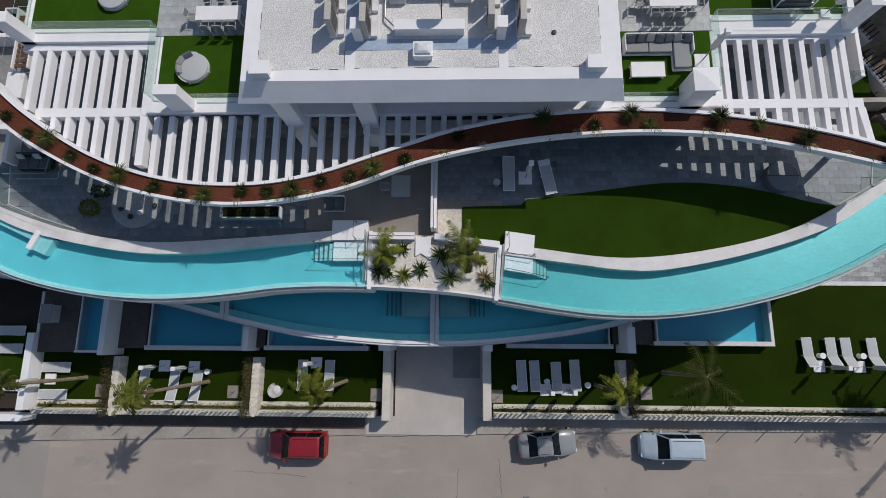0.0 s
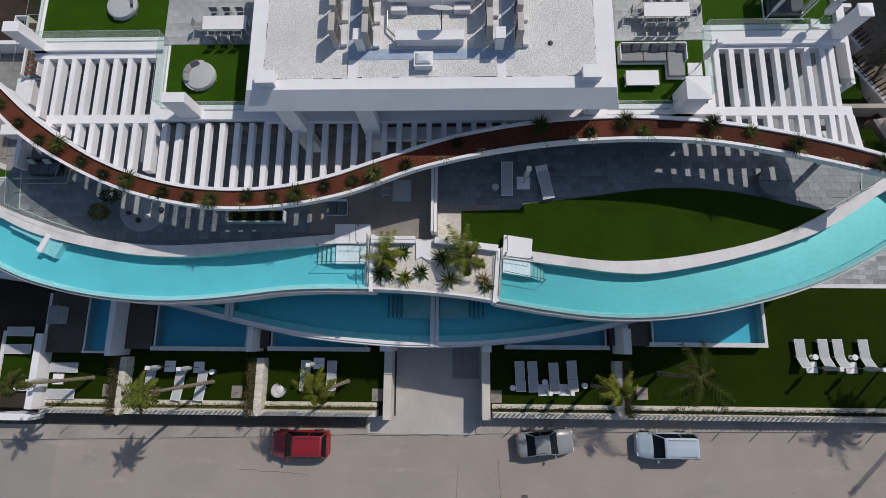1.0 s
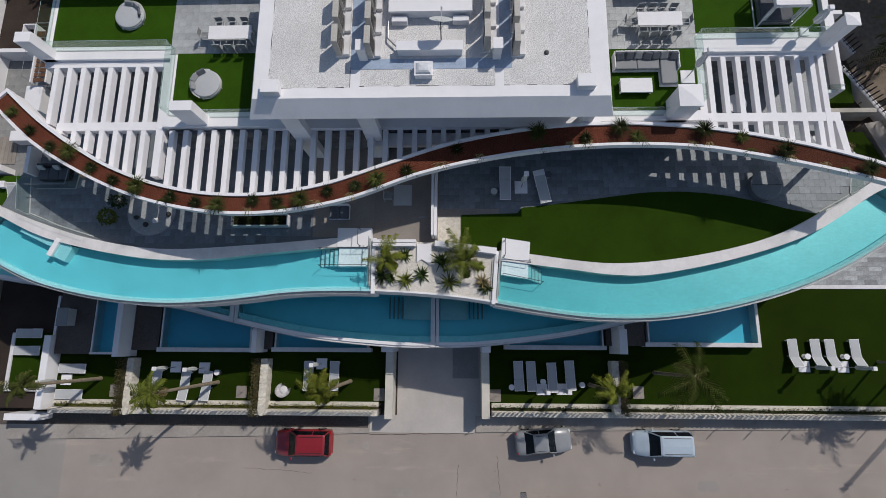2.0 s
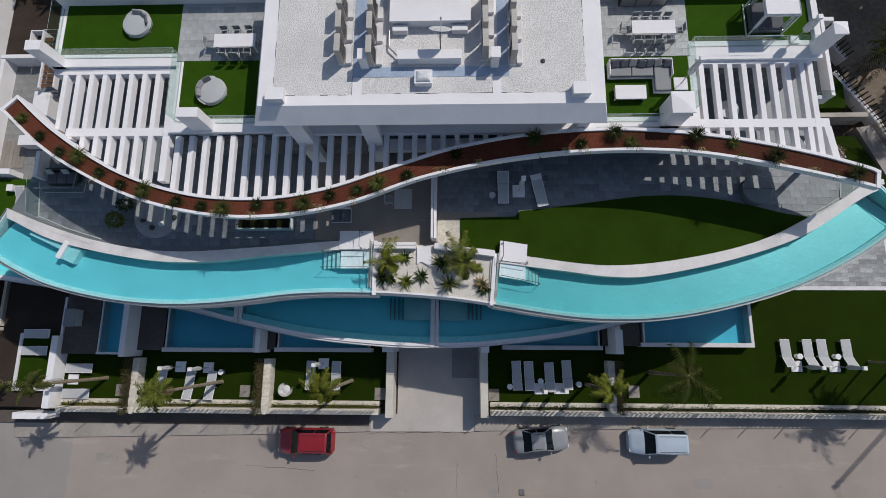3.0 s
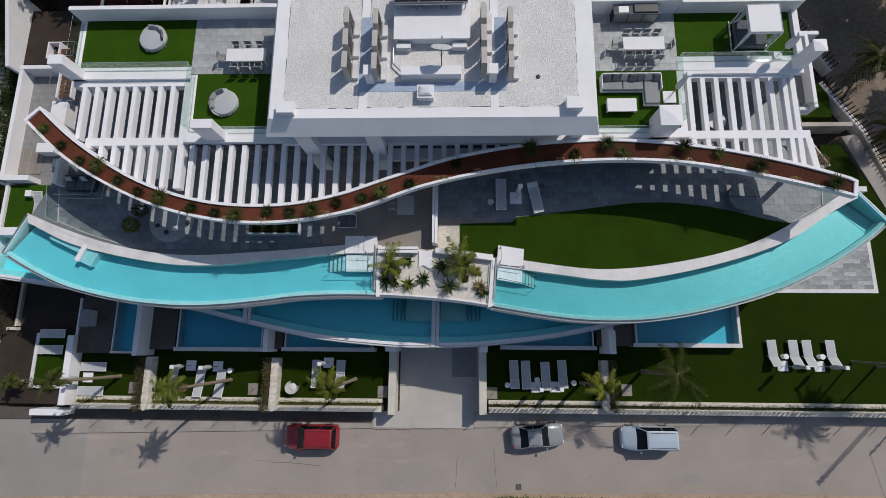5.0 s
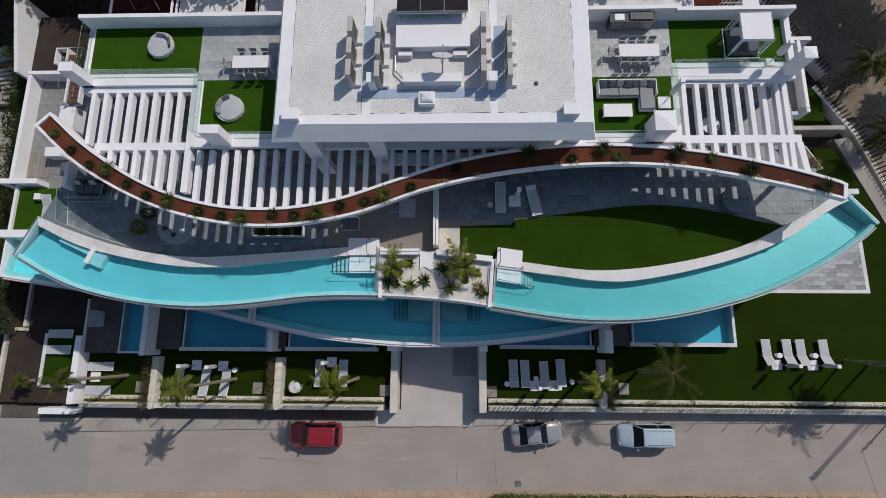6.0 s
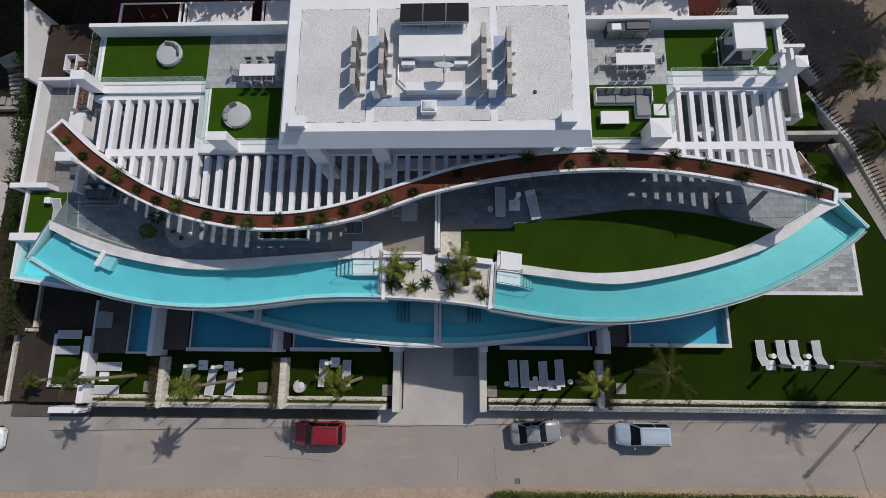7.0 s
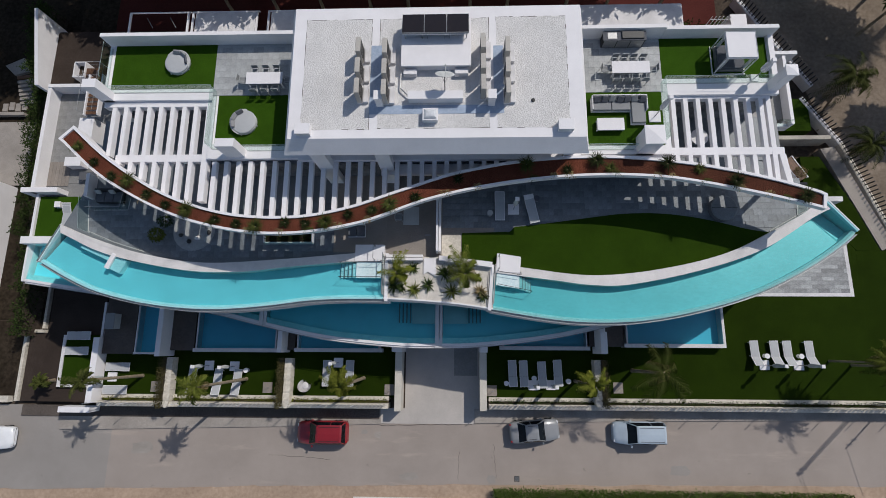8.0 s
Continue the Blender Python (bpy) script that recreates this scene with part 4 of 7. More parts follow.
def rosette(name, label, x, y, z, size, n, seed, mat, lift=0.5, width=0.05, stem=0.0, category="plant", group=""):
    rng = random.Random(seed)
    t = thing(name, label, category, group, at=(x, y, z))
    if stem:
        part("stem", rod(bmesh.new(), (0, 0, -0.05), (0, 0, stem), 0.07, 0.05), BARK, t)
    bm = bmesh.new()
    for k in range(n):
        a = k * 2.399 + rng.uniform(-0.2, 0.2)
        el = lift + (k / n) * 1.0 + rng.uniform(-0.15, 0.15)
        blade(bm, (0.03 * math.cos(a), 0.03 * math.sin(a), stem), (math.cos(a) * math.cos(el), math.sin(a) * math.cos(el), math.sin(el)), size * rng.uniform(0.55, 1.12), width, 0.55)
    part("leaves", bm, mat, t)
    return t


def leaf_cloud(bm, rng, centre, radii, count, size):
    for _ in range(count):
        v = Vector((rng.gauss(0, 1), rng.gauss(0, 1), rng.gauss(0, 1))).normalized() * rng.uniform(0.55, 1.0) ** 0.5
        p = Vector(centre) + Vector((v.x * radii[0], v.y * radii[1], v.z * radii[2]))
        a = Vector((rng.uniform(-1, 1), rng.uniform(-1, 1), rng.uniform(-0.5, 1))).normalized()
        b = a.cross(Vector((rng.uniform(-1, 1), rng.uniform(-1, 1), rng.uniform(-1, 1)))).normalized()
        s = size * rng.uniform(0.6, 1.3)
        bm.faces.new([bm.verts.new(q) for q in (p, p + a * s + b * s * 0.4, p + a * s * 1.9, p + a * s - b * s * 0.4)])


def hedge(name, label, x0, x1, y0, y1, z0, z1, density, size, seed, mat, rough=0.15):
    rng = random.Random(seed)
    bm = bmesh.new()
    vol = max(1, int((x1 - x0) * (y1 - y0) * density * (1 + (z1 - z0))))
    for _ in range(vol):
        x, y = rng.uniform(x0, x1), rng.uniform(y0, y1)
        top = z1 + rough * (noise.noise((x * 1.3, y * 1.3, seed)) + noise.noise((x * 4, y * 4, seed)) * 0.5)
        z = z0 + (top - z0) * rng.uniform(0, 1) ** 0.45
        p = Vector((x + rng.uniform(-0.1, 0.1), y + rng.uniform(-0.1, 0.1), z))
        a = Vector((rng.uniform(-1, 1), rng.uniform(-1, 1), rng.uniform(-0.2, 1))).normalized()
        b = a.cross(Vector((rng.uniform(-1, 1), rng.uniform(-1, 1), rng.uniform(-1, 1)))).normalized()
        s = size * rng.uniform(0.6, 1.3)
        bm.faces.new([bm.verts.new(q) for q in (p, p + a * s + b * s * 0.45, p + a * s * 1.9, p + a * s - b * s * 0.45)])
    return tagged(part(name, bm, mat), label, "hedge", kind="stuff")


# ---- furniture ----
def lounger(label, x, y, z, turn, raised=18, cloth=None, group="sun loungers"):
    """A sun lounger, its head towards -y before the turn."""
    t = thing("sun_lounger", label, "sun lounger", group, at=(x, y, z), turn=turn)
    cloth = cloth or GREYPLASTIC
    part("frame", prism(bmesh.new(), [(-0.33, -0.25), (-0.3, -0.25), (-0.3, 0.97), (0.3, 0.97), (0.3, -0.25), (0.33, -0.25), (0.33, 1.0), (-0.33, 1.0)], 0.27, 0.32), WHITE, t)
    part("bed", boxes((-0.296, 0.296, -0.25, 0.966, 0.3, 0.33)), cloth, t)
    m = Matrix.Translation((0, -0.25, 0.31)) @ Matrix.Rotation(radians(-raised), 4, "X")
    bm = bmesh.new()
    box(bm, -0.3, 0.3, -0.76, -0.01, -0.012, 0.02, m)
    part("backrest", bm, cloth, t)
    bm = prism(bmesh.new(), [(-0.34, -0.01), (-0.34, -0.8), (0.34, -0.8), (0.34, -0.01), (0.304, -0.01), (0.304, -0.764), (-0.304, -0.764), (-0.304, -0.01)], -0.03, 0.026)
    bmesh.ops.transform(bm, matrix=m, verts=bm.verts)
    part("backrest_frame", bm, WHITE, t)
    for lx in (-0.31, 0.28):
        for ly in (-0.2, 0.85):
            part("leg", boxes((lx, lx + 0.035, ly, ly + 0.05, 0.0, 0.268)), WHITE, t)
    return t


def side_table(x, y, z, mat=None, r=0.2, h=0.42):
    t = thing("side_table", "small round pale side table", "table", "side tables", at=(x, y, z))
    part("tabletop", lathe(bmesh.new(), [(r - 0.01, h - 0.03), (r, h - 0.02), (r, h), (r - 0.015, h + 0.008)], 24), mat or WHITE, t)
    part("stem", lathe(bmesh.new(), [(0.03, 0.02), (0.03, h - 0.034)], 10), STEEL, t)
    part("foot", lathe(bmesh.new(), [(0.17, 0.0), (0.17, 0.015), (0.05, 0.018)], 18), STEEL, t)
    return t


def umbrella(x, y, z, h=2.75, base=0.38, turn=0, mat=None, fat=1.0):
    t = thing("closed_parasol", "furled pale parasol on a square white base plate", "parasol", "closed parasols", at=(x, y, z), turn=turn)
    part("base_plate", boxes((-base, base, -base, base, 0, 0.09), bevel=0.012), WHITE, t)
    part("pole", rod(bmesh.new(), (0, 0, 0.09), (0, 0, h), 0.03, 0.03, 10), STEEL, t)
    bm = bmesh.new()
    n, prof = 16, [(0.05 * fat, 0.42 * h), (0.11 * fat, 0.47 * h), (0.13 * fat, 0.62 * h), (0.1 * fat, 0.8 * h), (0.05, h - 0.15)]
    rings = [[bm.verts.new(((r * (1 + 0.28 * (k % 2))) * math.cos(k * math.tau / n), (r * (1 + 0.28 * (k % 2))) * math.sin(k * math.tau / n), zz)) for k in range(n)] for r, zz in prof]
    for a, b in zip(rings, rings[1:]):
        for k in range(n):
            bm.faces.new((a[k], a[(k + 1) % n], b[(k + 1) % n], b[k]))
    bm.faces.new(rings[0][::-1])
    bm.faces.new(rings[-1])
    part("furled_canopy", bm, mat or LINEN, t)
    part("cap", boxes((-0.13, 0.13, -0.13, 0.13, h - 0.12, h + 0.05), bevel=0.02), WHITE, t, "square white cap")
    return t


for k, x in enumerate((24.75, 26.3, 27.3, 29.0)):
    lounger("pale grey mesh sun lounger on the lawn", x, -1.35, ZG, 2, 34, group="row of loungers on the lawn")
for x in (25.62, 28.25):
    side_table(x, -1.55, ZG)
umbrella(25.5, -2.25, ZG)
umbrella(28.15, -2.25, ZG)
for x, y in ((5.62, -3.0), (6.5, -3.02), (7.95, -3.1), (9.2, -2.95)):
    lounger("grey mesh sun lounger in the shade", x, y, ZG, 2, 6, group="row of loungers by the driveway")
for x, y in ((5.1, -3.8), (7.3, -3.4), (10.0, -3.6)):
    side_table(x, y, ZG)
umbrella(7.25, -3.95, ZG, 2.6)
umbrella(8.65, -3.92, ZG, 2.6)
for x in (-9.3, -7.45):
    lounger("grey mesh sun lounger on a small lawn", x, -3.1, ZG, 0, 5)
umbrella(-8.45, -2.3, ZG, 2.7)
for x, y in ((-20.3, -3.7), (-18.2, -3.85), (-16.6, -3.85)):
    lounger("pale sun lounger beside garden palms", x, y, ZG, -4, 10)
umbrella(-19.1, -2.6, ZG, 2.7)
umbrella(-17.0, -2.65, ZG, 2.7)
side_table(-15.9, -2.95, ZG)
for y in (-2.75, -4.55):
    lounger("pale grey sun lounger on a narrow lawn", -26.6, y, ZG, 90, 3, GREYPLASTIC)
umbrella(-27.1, -3.55, ZG, 2.6)
for y in (-0.25, -1.5):
    lounger("pale grey sun lounger beside the side path", -30.4, y, 0.7, 90, 3, GREYPLASTIC)
lounger("pale grey sun lounger on the slate terrace", 4.18, 8.6, Z2, 180, 4, GREYPLASTIC, group="loungers on the slate terrace")
lo = lounger("pale grey sun lounger with a white towel", 6.38, 8.4, Z2, 192, 4, GREYPLASTIC, group="loungers on the slate terrace")
part("towel", boxes((-0.33, 0.33, -1.02, -0.7, 0.36, 0.4), bevel=0.012), WHITE, lo, "folded white towel")
side_table(3.5, 8.1, Z2, LINEN)
side_table(6.75, 9.15, Z2, CUSHION)
umbrella(5.15, 8.45, Z2, 2.5)

lo = lounger("grey sun lounger with a towel on the side turf", -29.75, 9.0, 4.64, 180, 20)
part("towel", boxes((-0.33, 0.33, -1.05, -0.8, 0.5, 0.54), bevel=0.012), WHITE, lo, "folded white towel")
cb = thing("cube_table", "small white cube table on the side turf", "table", at=(-30.6, 9.95, 4.64))
part("body", boxes((-0.22, 0.22, -0.22, 0.22, 0, 0.4), bevel=0.02), WHITE, cb)
part("top", boxes((-0.24, 0.24, -0.24, 0.24, 0.404, 0.43), bevel=0.008), WHITE, cb)
# round spa cover on the slate terrace
spa = thing("round_spa", "round dark grey covered spa on the terrace", "spa", at=(19.35, 8.37, Z2))
part("shell", lathe(bmesh.new(), [(0.82, -0.02), (0.86, 0.05), (0.86, 0.5)], 40), CUSHION, spa)
part("cover", lathe(bmesh.new(), [(0.84, 0.504), (0.88, 0.51), (0.88, 0.56), (0.8, 0.6), (0.1, 0.62)], 40), SLATE, spa, "dark padded cover")
part("hinge_rib", boxes((-0.86, 0.86, -0.012, 0.012, 0.6, 0.63)), DARKMETAL, spa)


# white shell chair
def shell_chair(x, y, z, turn):
    t = thing("shell_chair", "white moulded shell chair on the grass", "chair", at=(x, y, z), turn=turn)
    bm = bmesh.new()
    n, mrows = 14, 7
    grid = []
    for i in range(mrows):
        u = i / (mrows - 1)
        row = []
        for k in range(n):
            a = -2.3 + 4.6 * k / (n - 1)
            rr = 0.16 + 0.36 * u
            row.append(bm.verts.new((rr * math.sin(a), rr * math.cos(a) * 0.95, 0.3 + 0.5 * u ** 1.6 * (0.55 + 0.45 * math.cos(a)))))
        grid.append(row)
    for a, b in zip(grid, grid[1:]):
        for k in range(n - 1):
            bm.faces.new((a[k], a[k + 1], b[k + 1], b[k]))
    bm.faces.new(grid[0][::-1])
    bmesh.ops.solidify(bm, geom=bm.faces[:], thickness=0.03)
    part("shell", bm, WHITE, t, smooth=True)
    part("cushion", lathe(bmesh.new(), [(0.24, 0.32), (0.29, 0.36), (0.26, 0.41), (0.05, 0.43)], 20), WHITE2, t, smooth=True)
    for a in (0.7, 2.3, 3.9, 5.5):
        part("leg", rod(bmesh.new(), (0.12 * math.cos(a), 0.12 * math.sin(a), 0.32), (0.42 * math.cos(a), 0.42 * math.sin(a), 0.0), 0.016, 0.014), STEEL, t)
    return t


shell_chair(-11.0, -4.1, ZG, 150)


def daybed(x, y, turn, label):
    t = thing("round_daybed", label, "daybed", "round daybeds", at=(x, y, Z3), turn=turn)
    part("base", lathe(bmesh.new(), [(0.8, 0.02), (0.84, 0.05), (0.85, 0.3), (0.82, 0.32)], 40), LINEN, t, "woven pale grey base")
    part("mattress", lathe(bmesh.new(), [(0.8, 0.324), (0.83, 0.36), (0.82, 0.44), (0.76, 0.47), (0.1, 0.475)], 40), GREYPLASTIC, t, smooth=True)
    bm = bmesh.new()
    ring = []
    for k in range(21):
        a = math.pi * (0.15 + 0.95 * k / 20)
        hh = 0.34 + 0.14 * math.sin(math.pi * k / 20) ** 0.6
        ring.append([bm.verts.new((r * math.cos(a), r * math.sin(a), zz)) for r, zz in ((0.86, 0.1), (0.92, hh), (0.84, hh + 0.02), (0.83, 0.33))])
    for a, b in zip(ring, ring[1:]):
        for i in range(4):
            bm.faces.new((a[i], a[(i + 1) % 4], b[(i + 1) % 4], b[i]))
    bm.faces.new(ring[0])
    bm.faces.new(ring[-1][::-1])
    part("back", bm, LINEN, t, "curved woven backrest")
    for a in (1.0, 1.75, 2.5):
        bm = bmesh.new()
        box(bm, -0.24, 0.24, -0.07, 0.07, 0, 0.36, Matrix.Translation((0.6 * math.cos(a), 0.6 * math.sin(a), 0.47)) @ Matrix.Rotation(a - math.pi / 2 + 0.3 * math.sin(9 * a), 4, "Z") @ Matrix.Rotation(-0.45, 4, "X"), bevel=0.05)
        part("pillow", bm, CUSHION if a < 1.2 else MIDGREY, t)
    for a in (0.4, 1.97, 3.54, 5.1):
        part("foot", rod(bmesh.new(), (0.86 * math.cos(a), 0.86 * math.sin(a), 0), (0.84 * math.cos(a), 0.84 * math.sin(a), 0.22), 0.03), WHITE2, t)
    for o in t.children:
        o.data.transform(Matrix.Diagonal((1, 1, 0.66, 1)))
    return t


daybed(-17.88, 17.93, -52, "round pale grey daybed with pillows on the turf")
daybed(-12.9, 13.52, 55, "round pale grey daybed with pillows near the balustrade")


def chair(x, y, turn, z=Z3):
    t = thing("dining_chair", "light metal dining chair with grey mesh seat", "chair", "dining chairs", at=(x, y, z), turn=turn)
    part("seat", boxes((-0.2, 0.2, -0.22, 0.22, 0.42, 0.45), bevel=0.008), MIDGREY, t)
    part("backrest", boxes((-0.2, 0.2, 0.235, 0.262, 0.5, 0.86), bevel=0.008), MIDGREY, t)
    part("top_rail", boxes((-0.22, 0.22, 0.235, 0.262, 0.862, 0.88)), LINEN, t)
    for lx in (-0.22, 0.202):
        part("side_rail", boxes((lx, lx + 0.018, -0.22, 0.23, 0.4, 0.44)), LINEN, t)
    for lx in (-0.218, 0.198):
        part("leg", boxes((lx, lx + 0.02, -0.22, -0.2, 0, 0.4)), LINEN, t)
        part("leg", boxes((lx, lx + 0.02, 0.236, 0.258, 0, 0.862)), LINEN, t)
        part("armrest", boxes((lx, lx + 0.02, -0.2, 0.23, 0.63, 0.648)), LINEN, t)
    return t


def dining(x, y, length, seats):
    t = thing("dining_table", "long white outdoor dining table on stone paving", "table", "dining tables", at=(x, y, Z3))
    part("tabletop", boxes((-length / 2, length / 2, -0.42, 0.42, 0.71, 0.75), bevel=0.008), WHITE, t)
    part("apron", boxes((-length / 2 + 0.08, length / 2 - 0.08, -0.36, 0.36, 0.64, 0.708)), STEEL, t)
    for lx in (-length / 2 + 0.1, length / 2 - 0.17):
        for ly in (-0.36, 0.29):
            part("leg", boxes((lx, lx + 0.07, ly, ly + 0.07, 0, 0.638)), WHITE, t)
    for k in range(seats):
        u = (k - (seats - 1) / 2) * (0.245 if seats > 3 else 0.3) * length
        chair(x + u, y + 0.62, random.uniform(-4, 4))
        chair(x + u, y - 0.62, 180 + random.uniform(-4, 4))
    chair(x - length / 2 - 0.35, y + 0.05, 84)
    chair(x + length / 2 + 0.3, y, 272)


dining(-11.55, 16.4, 2.45, 3)
dining(12.5, 16.88, 2.43, 4)

sofa = thing("corner_sofa", "white-framed corner sofa with dark grey cushions on turf", "sofa", at=(11.7, 14.48, Z3))
part("frame", boxes((-1.7, 1.7, -0.45, 0.45, 0.06, 0.2), (0.75, 1.7, -1.35, -0.454, 0.06, 0.2), bevel=0.008), WHITE, sofa)
part("back", boxes((-1.7, 1.7, 0.454, 0.52, 0.06, 0.66), (1.704, 1.76, -0.45, 0.52, 0.06, 0.6), (-1.76, -1.704, -0.45, 0.52, 0.06, 0.6), bevel=0.008), WHITE, sofa)
for x0, x1, y0 in ((-1.66, -0.5, -0.42), (-0.48, 0.72, -0.42), (0.78, 1.66, -1.3)):
    part("seat_cushion", boxes((x0, x1, y0, 0.3, 0.204, 0.4), bevel=0.05), MIDGREY, sofa)
for k in range(7):
    bm = bmesh.new()
    box(bm, -0.22, 0.22, -0.07, 0.07, 0, 0.44, Matrix.Translation((-1.42 + 0.48 * k, 0.08 + 0.03 * (k % 3), 0.4)) @ Matrix.Rotation(random.uniform(-0.2, 0.2), 4, "Z") @ Matrix.Rotation(-0.75, 4, "X") @ Matrix.Rotation(random.uniform(-0.2, 0.2), 4, "Y"), bevel=0.06)
    part("pillow", bm, MIDGREY if k % 3 == 2 else CUSHION, sofa)
for lx, ly in ((-1.62, -0.38), (-1.62, 0.38), (1.6, 0.38), (1.6, -1.28), (0.82, -1.28)):
    part("leg", boxes((lx - 0.03, lx + 0.03, ly - 0.03, ly + 0.03, 0, 0.056)), STEEL, sofa)
ct = thing("coffee_table", "low white coffee table on turf", "table", at=(11.1, 13.09, Z3))
part("tabletop", boxes((-0.86, 0.86, -0.42, 0.42, 0.33, 0.38), bevel=0.008), WHITE, ct)
part("shelf", boxes((-0.84, 0.84, -0.32, 0.32, 0.1, 0.13)), WHITE, ct)
for lx in (-0.85, 0.78):
    for ly in (-0.34, 0.27):
        part("leg", boxes((lx, lx + 0.07, ly, ly + 0.07, 0, 0.328)), WHITE, ct)
umbrella(14.04, 13.73, Z3, 2.6, mat=WHITE2, fat=1.1)
umbrella(20.72, 16.4, Z3, 2.1, base=0.24, mat=WHITE2, fat=1.5)

bbq = thing("outdoor_kitchen", "steel barbecue counter against the parapet", "barbecue", at=(12.2, 19.05, Z3))
part("counter", boxes((-1.35, 1.35, -0.3, 0.3, 0.0, 0.85)), DARKMETAL, bbq)
part("worktop", boxes((-1.4, 1.4, -0.35, 0.33, 0.854, 0.89), bevel=0.006), CUSHION, bbq)
part("grill_lid", boxes((-0.2, 1.25, -0.25, 0.28, 0.894, 0.98), bevel=0.03), DARKMETAL, bbq)
part("sink", boxes((-1.1, -0.5, -0.22, 0.22, 0.894, 0.91)), STEEL, bbq)
for k in range(3):
    part("door", boxes((-1.3 + 0.88 * k, -0.48 + 0.88 * k, -0.325, -0.304, 0.08, 0.8)), STEEL, bbq)

# cabana
cab = thing("cabana", "white-framed cabana with grey curtains and flat white roof", "cabana", at=(19.1, 17.72, Z3))
part("roof", boxes((-0.95, 0.95, -0.93, 0.93, 1.7, 1.76), bevel=0.01), WHITE, cab)
part("roof_frame", boxes((-0.96, 0.96, -0.94, -0.88, 1.62, 1.696), (-0.96, 0.96, 0.88, 0.94, 1.62, 1.696), (-0.96, -0.9, -0.876, 0.876, 1.62, 1.696), (0.9, 0.96, -0.876, 0.876, 1.62, 1.696)), WHITE, cab)
part("roof_piping", boxes((-0.93, 0.93, -0.91, -0.885, 1.762, 1.785), (-0.93, 0.93, 0.885, 0.91, 1.762, 1.785), (-0.93, -0.905, -0.88, 0.88, 1.762, 1.785), (0.905, 0.93, -0.88, 0.88, 1.762, 1.785)), GREYPLASTIC, cab, "pale raised seam round the roof")
for lx in (-0.96, 0.9):
    for ly in (-0.94, 0.88):
        part("post", boxes((lx, lx + 0.06, ly, ly + 0.06, 0, 1.616)), WHITE, cab)
part("platform", boxes((-0.88, 0.88, -0.86, 0.86, 0.02, 0.3)), STEEL, cab)
part("mattress", boxes((-0.85, 0.85, -0.83, 0.83, 0.304, 0.46), bevel=0.04), CUSHION, cab)
part("rail", boxes((-1.1, 1.02, -1.06, -1.02, 0.02, 0.1), (-1.1, -1.06, -1.02, 1.0, 0.02, 0.1)), WHITE, cab)
for lx, ly in ((-0.78, -0.76), (0.78, -0.76), (-0.78, 0.76), (0.78, 0.76)):
    bm = bmesh.new()
    n = 10
    prev = None
    for i in range(6):
        zz = 0.4 + 1.2 * i / 5
        ring = [bm.verts.new((lx + (0.09 + 0.03 * (k % 2)) * math.cos(k * math.tau / n), ly + (0.09 + 0.03 * (k % 2)) * math.sin(k * math.tau / n), zz)) for k in range(n)]
        if prev:
            for k in range(n):
                bm.faces.new((prev[k], prev[(k + 1) % n], ring[(k + 1) % n], ring[k]))
        prev = ring
    part("curtain", bm, LINEN, cab, "tied grey curtain")


# ---- glass balustrades ----
def balustrade(label, pts, z, h=0.95, step=1.4, rail=False):
    t = thing("glass_balustrade", label, "balustrade", "glass balustrades", kind="structure")
    for (xa, ya), (xb, yb) in zip(pts, pts[1:]):
        d = Vector((xb - xa, yb - ya, 0))
        n = max(1, round(d.length / step))
        for i in range(n):
            a, b = Vector((xa, ya, z)) + d * ((i + 0.01) / n), Vector((xa, ya, z)) + d * ((i + 0.99) / n)
            s = Vector((-d.y, d.x, 0)).normalized() * 0.008
            g = part("pane", prism(bmesh.new(), [tuple((p + q)[:2]) for p, q in ((a, -s), (b, -s), (b, s), (a, s))], z + 0.02, z + h), GLASS, t)
            g.visible_shadow = False
            part("edge", prism(bmesh.new(), [tuple((p + q)[:2]) for p, q in ((a, -s), (b, -s), (b, s), (a, s))], z + h, z + h + 0.006), GLASSEDGE, t)
        s = Vector((-d.y, d.x, 0)).normalized() * 0.03
        a, b = Vector((xa, ya, 0)), Vector((xb, yb, 0))
        part("channel", prism(bmesh.new(), [tuple((p + q)[:2]) for p, q in ((a, -s), (b, -s), (b, s), (a, s))], z - 0.01, z + 0.018), LINEN, t)
        if rail:
            s = s * 0.7
            part("rail", prism(bmesh.new(), [tuple((p + q)[:2]) for p, q in ((a, -s), (b, -s), (b, s), (a, s))], z + h, z + h + 0.03), STEEL, t)
    return t


balustrade("frameless glass along the top terrace", [(-22.7, 19.2), (-22.7, 15.85), (-15.02, 15.85), (-15.02, 11.75), (-13.95, 11.6)], Z3 - 0.02)
balustrade("frameless glass along the top terrace", [(-12.6, 11.6), (-9.3, 11.6)], Z3 - 0.02)
balustrade("frameless glass along the top terrace", [(9.3, 11.5), (12.6, 11.5)], Z3 - 0.02)
balustrade("frameless glass along the top terrace", [(14.6, 12.0), (14.6, 16.1), (21.6, 16.1)], Z3 - 0.02)
balustrade("glass screen beside the pool", plan2([(24.6, 8.0), (22.7, 6.95)]), Z2, 1.0)
balustrade("glass screen at the terrace end", plan2([(24.7, 8.1), (24.9, 9.3)]), Z2, 1.0)
balustrade("glass screen beside the pool", plan2([(-25.6, 9.3), (-25.3, 7.0), (-23.3, 6.2), (-21.0, 5.5)]), Z2, 1.0)
balustrade("glass screen at the planting bed", [(-3.78, 2.4), (-3.78, 5.2)], 8.85, 0.6, 3, True)
balustrade("glass screen at the planting bed", [(3.62, 1.8), (3.8, 4.4)], 8.85, 0.6, 3, True)


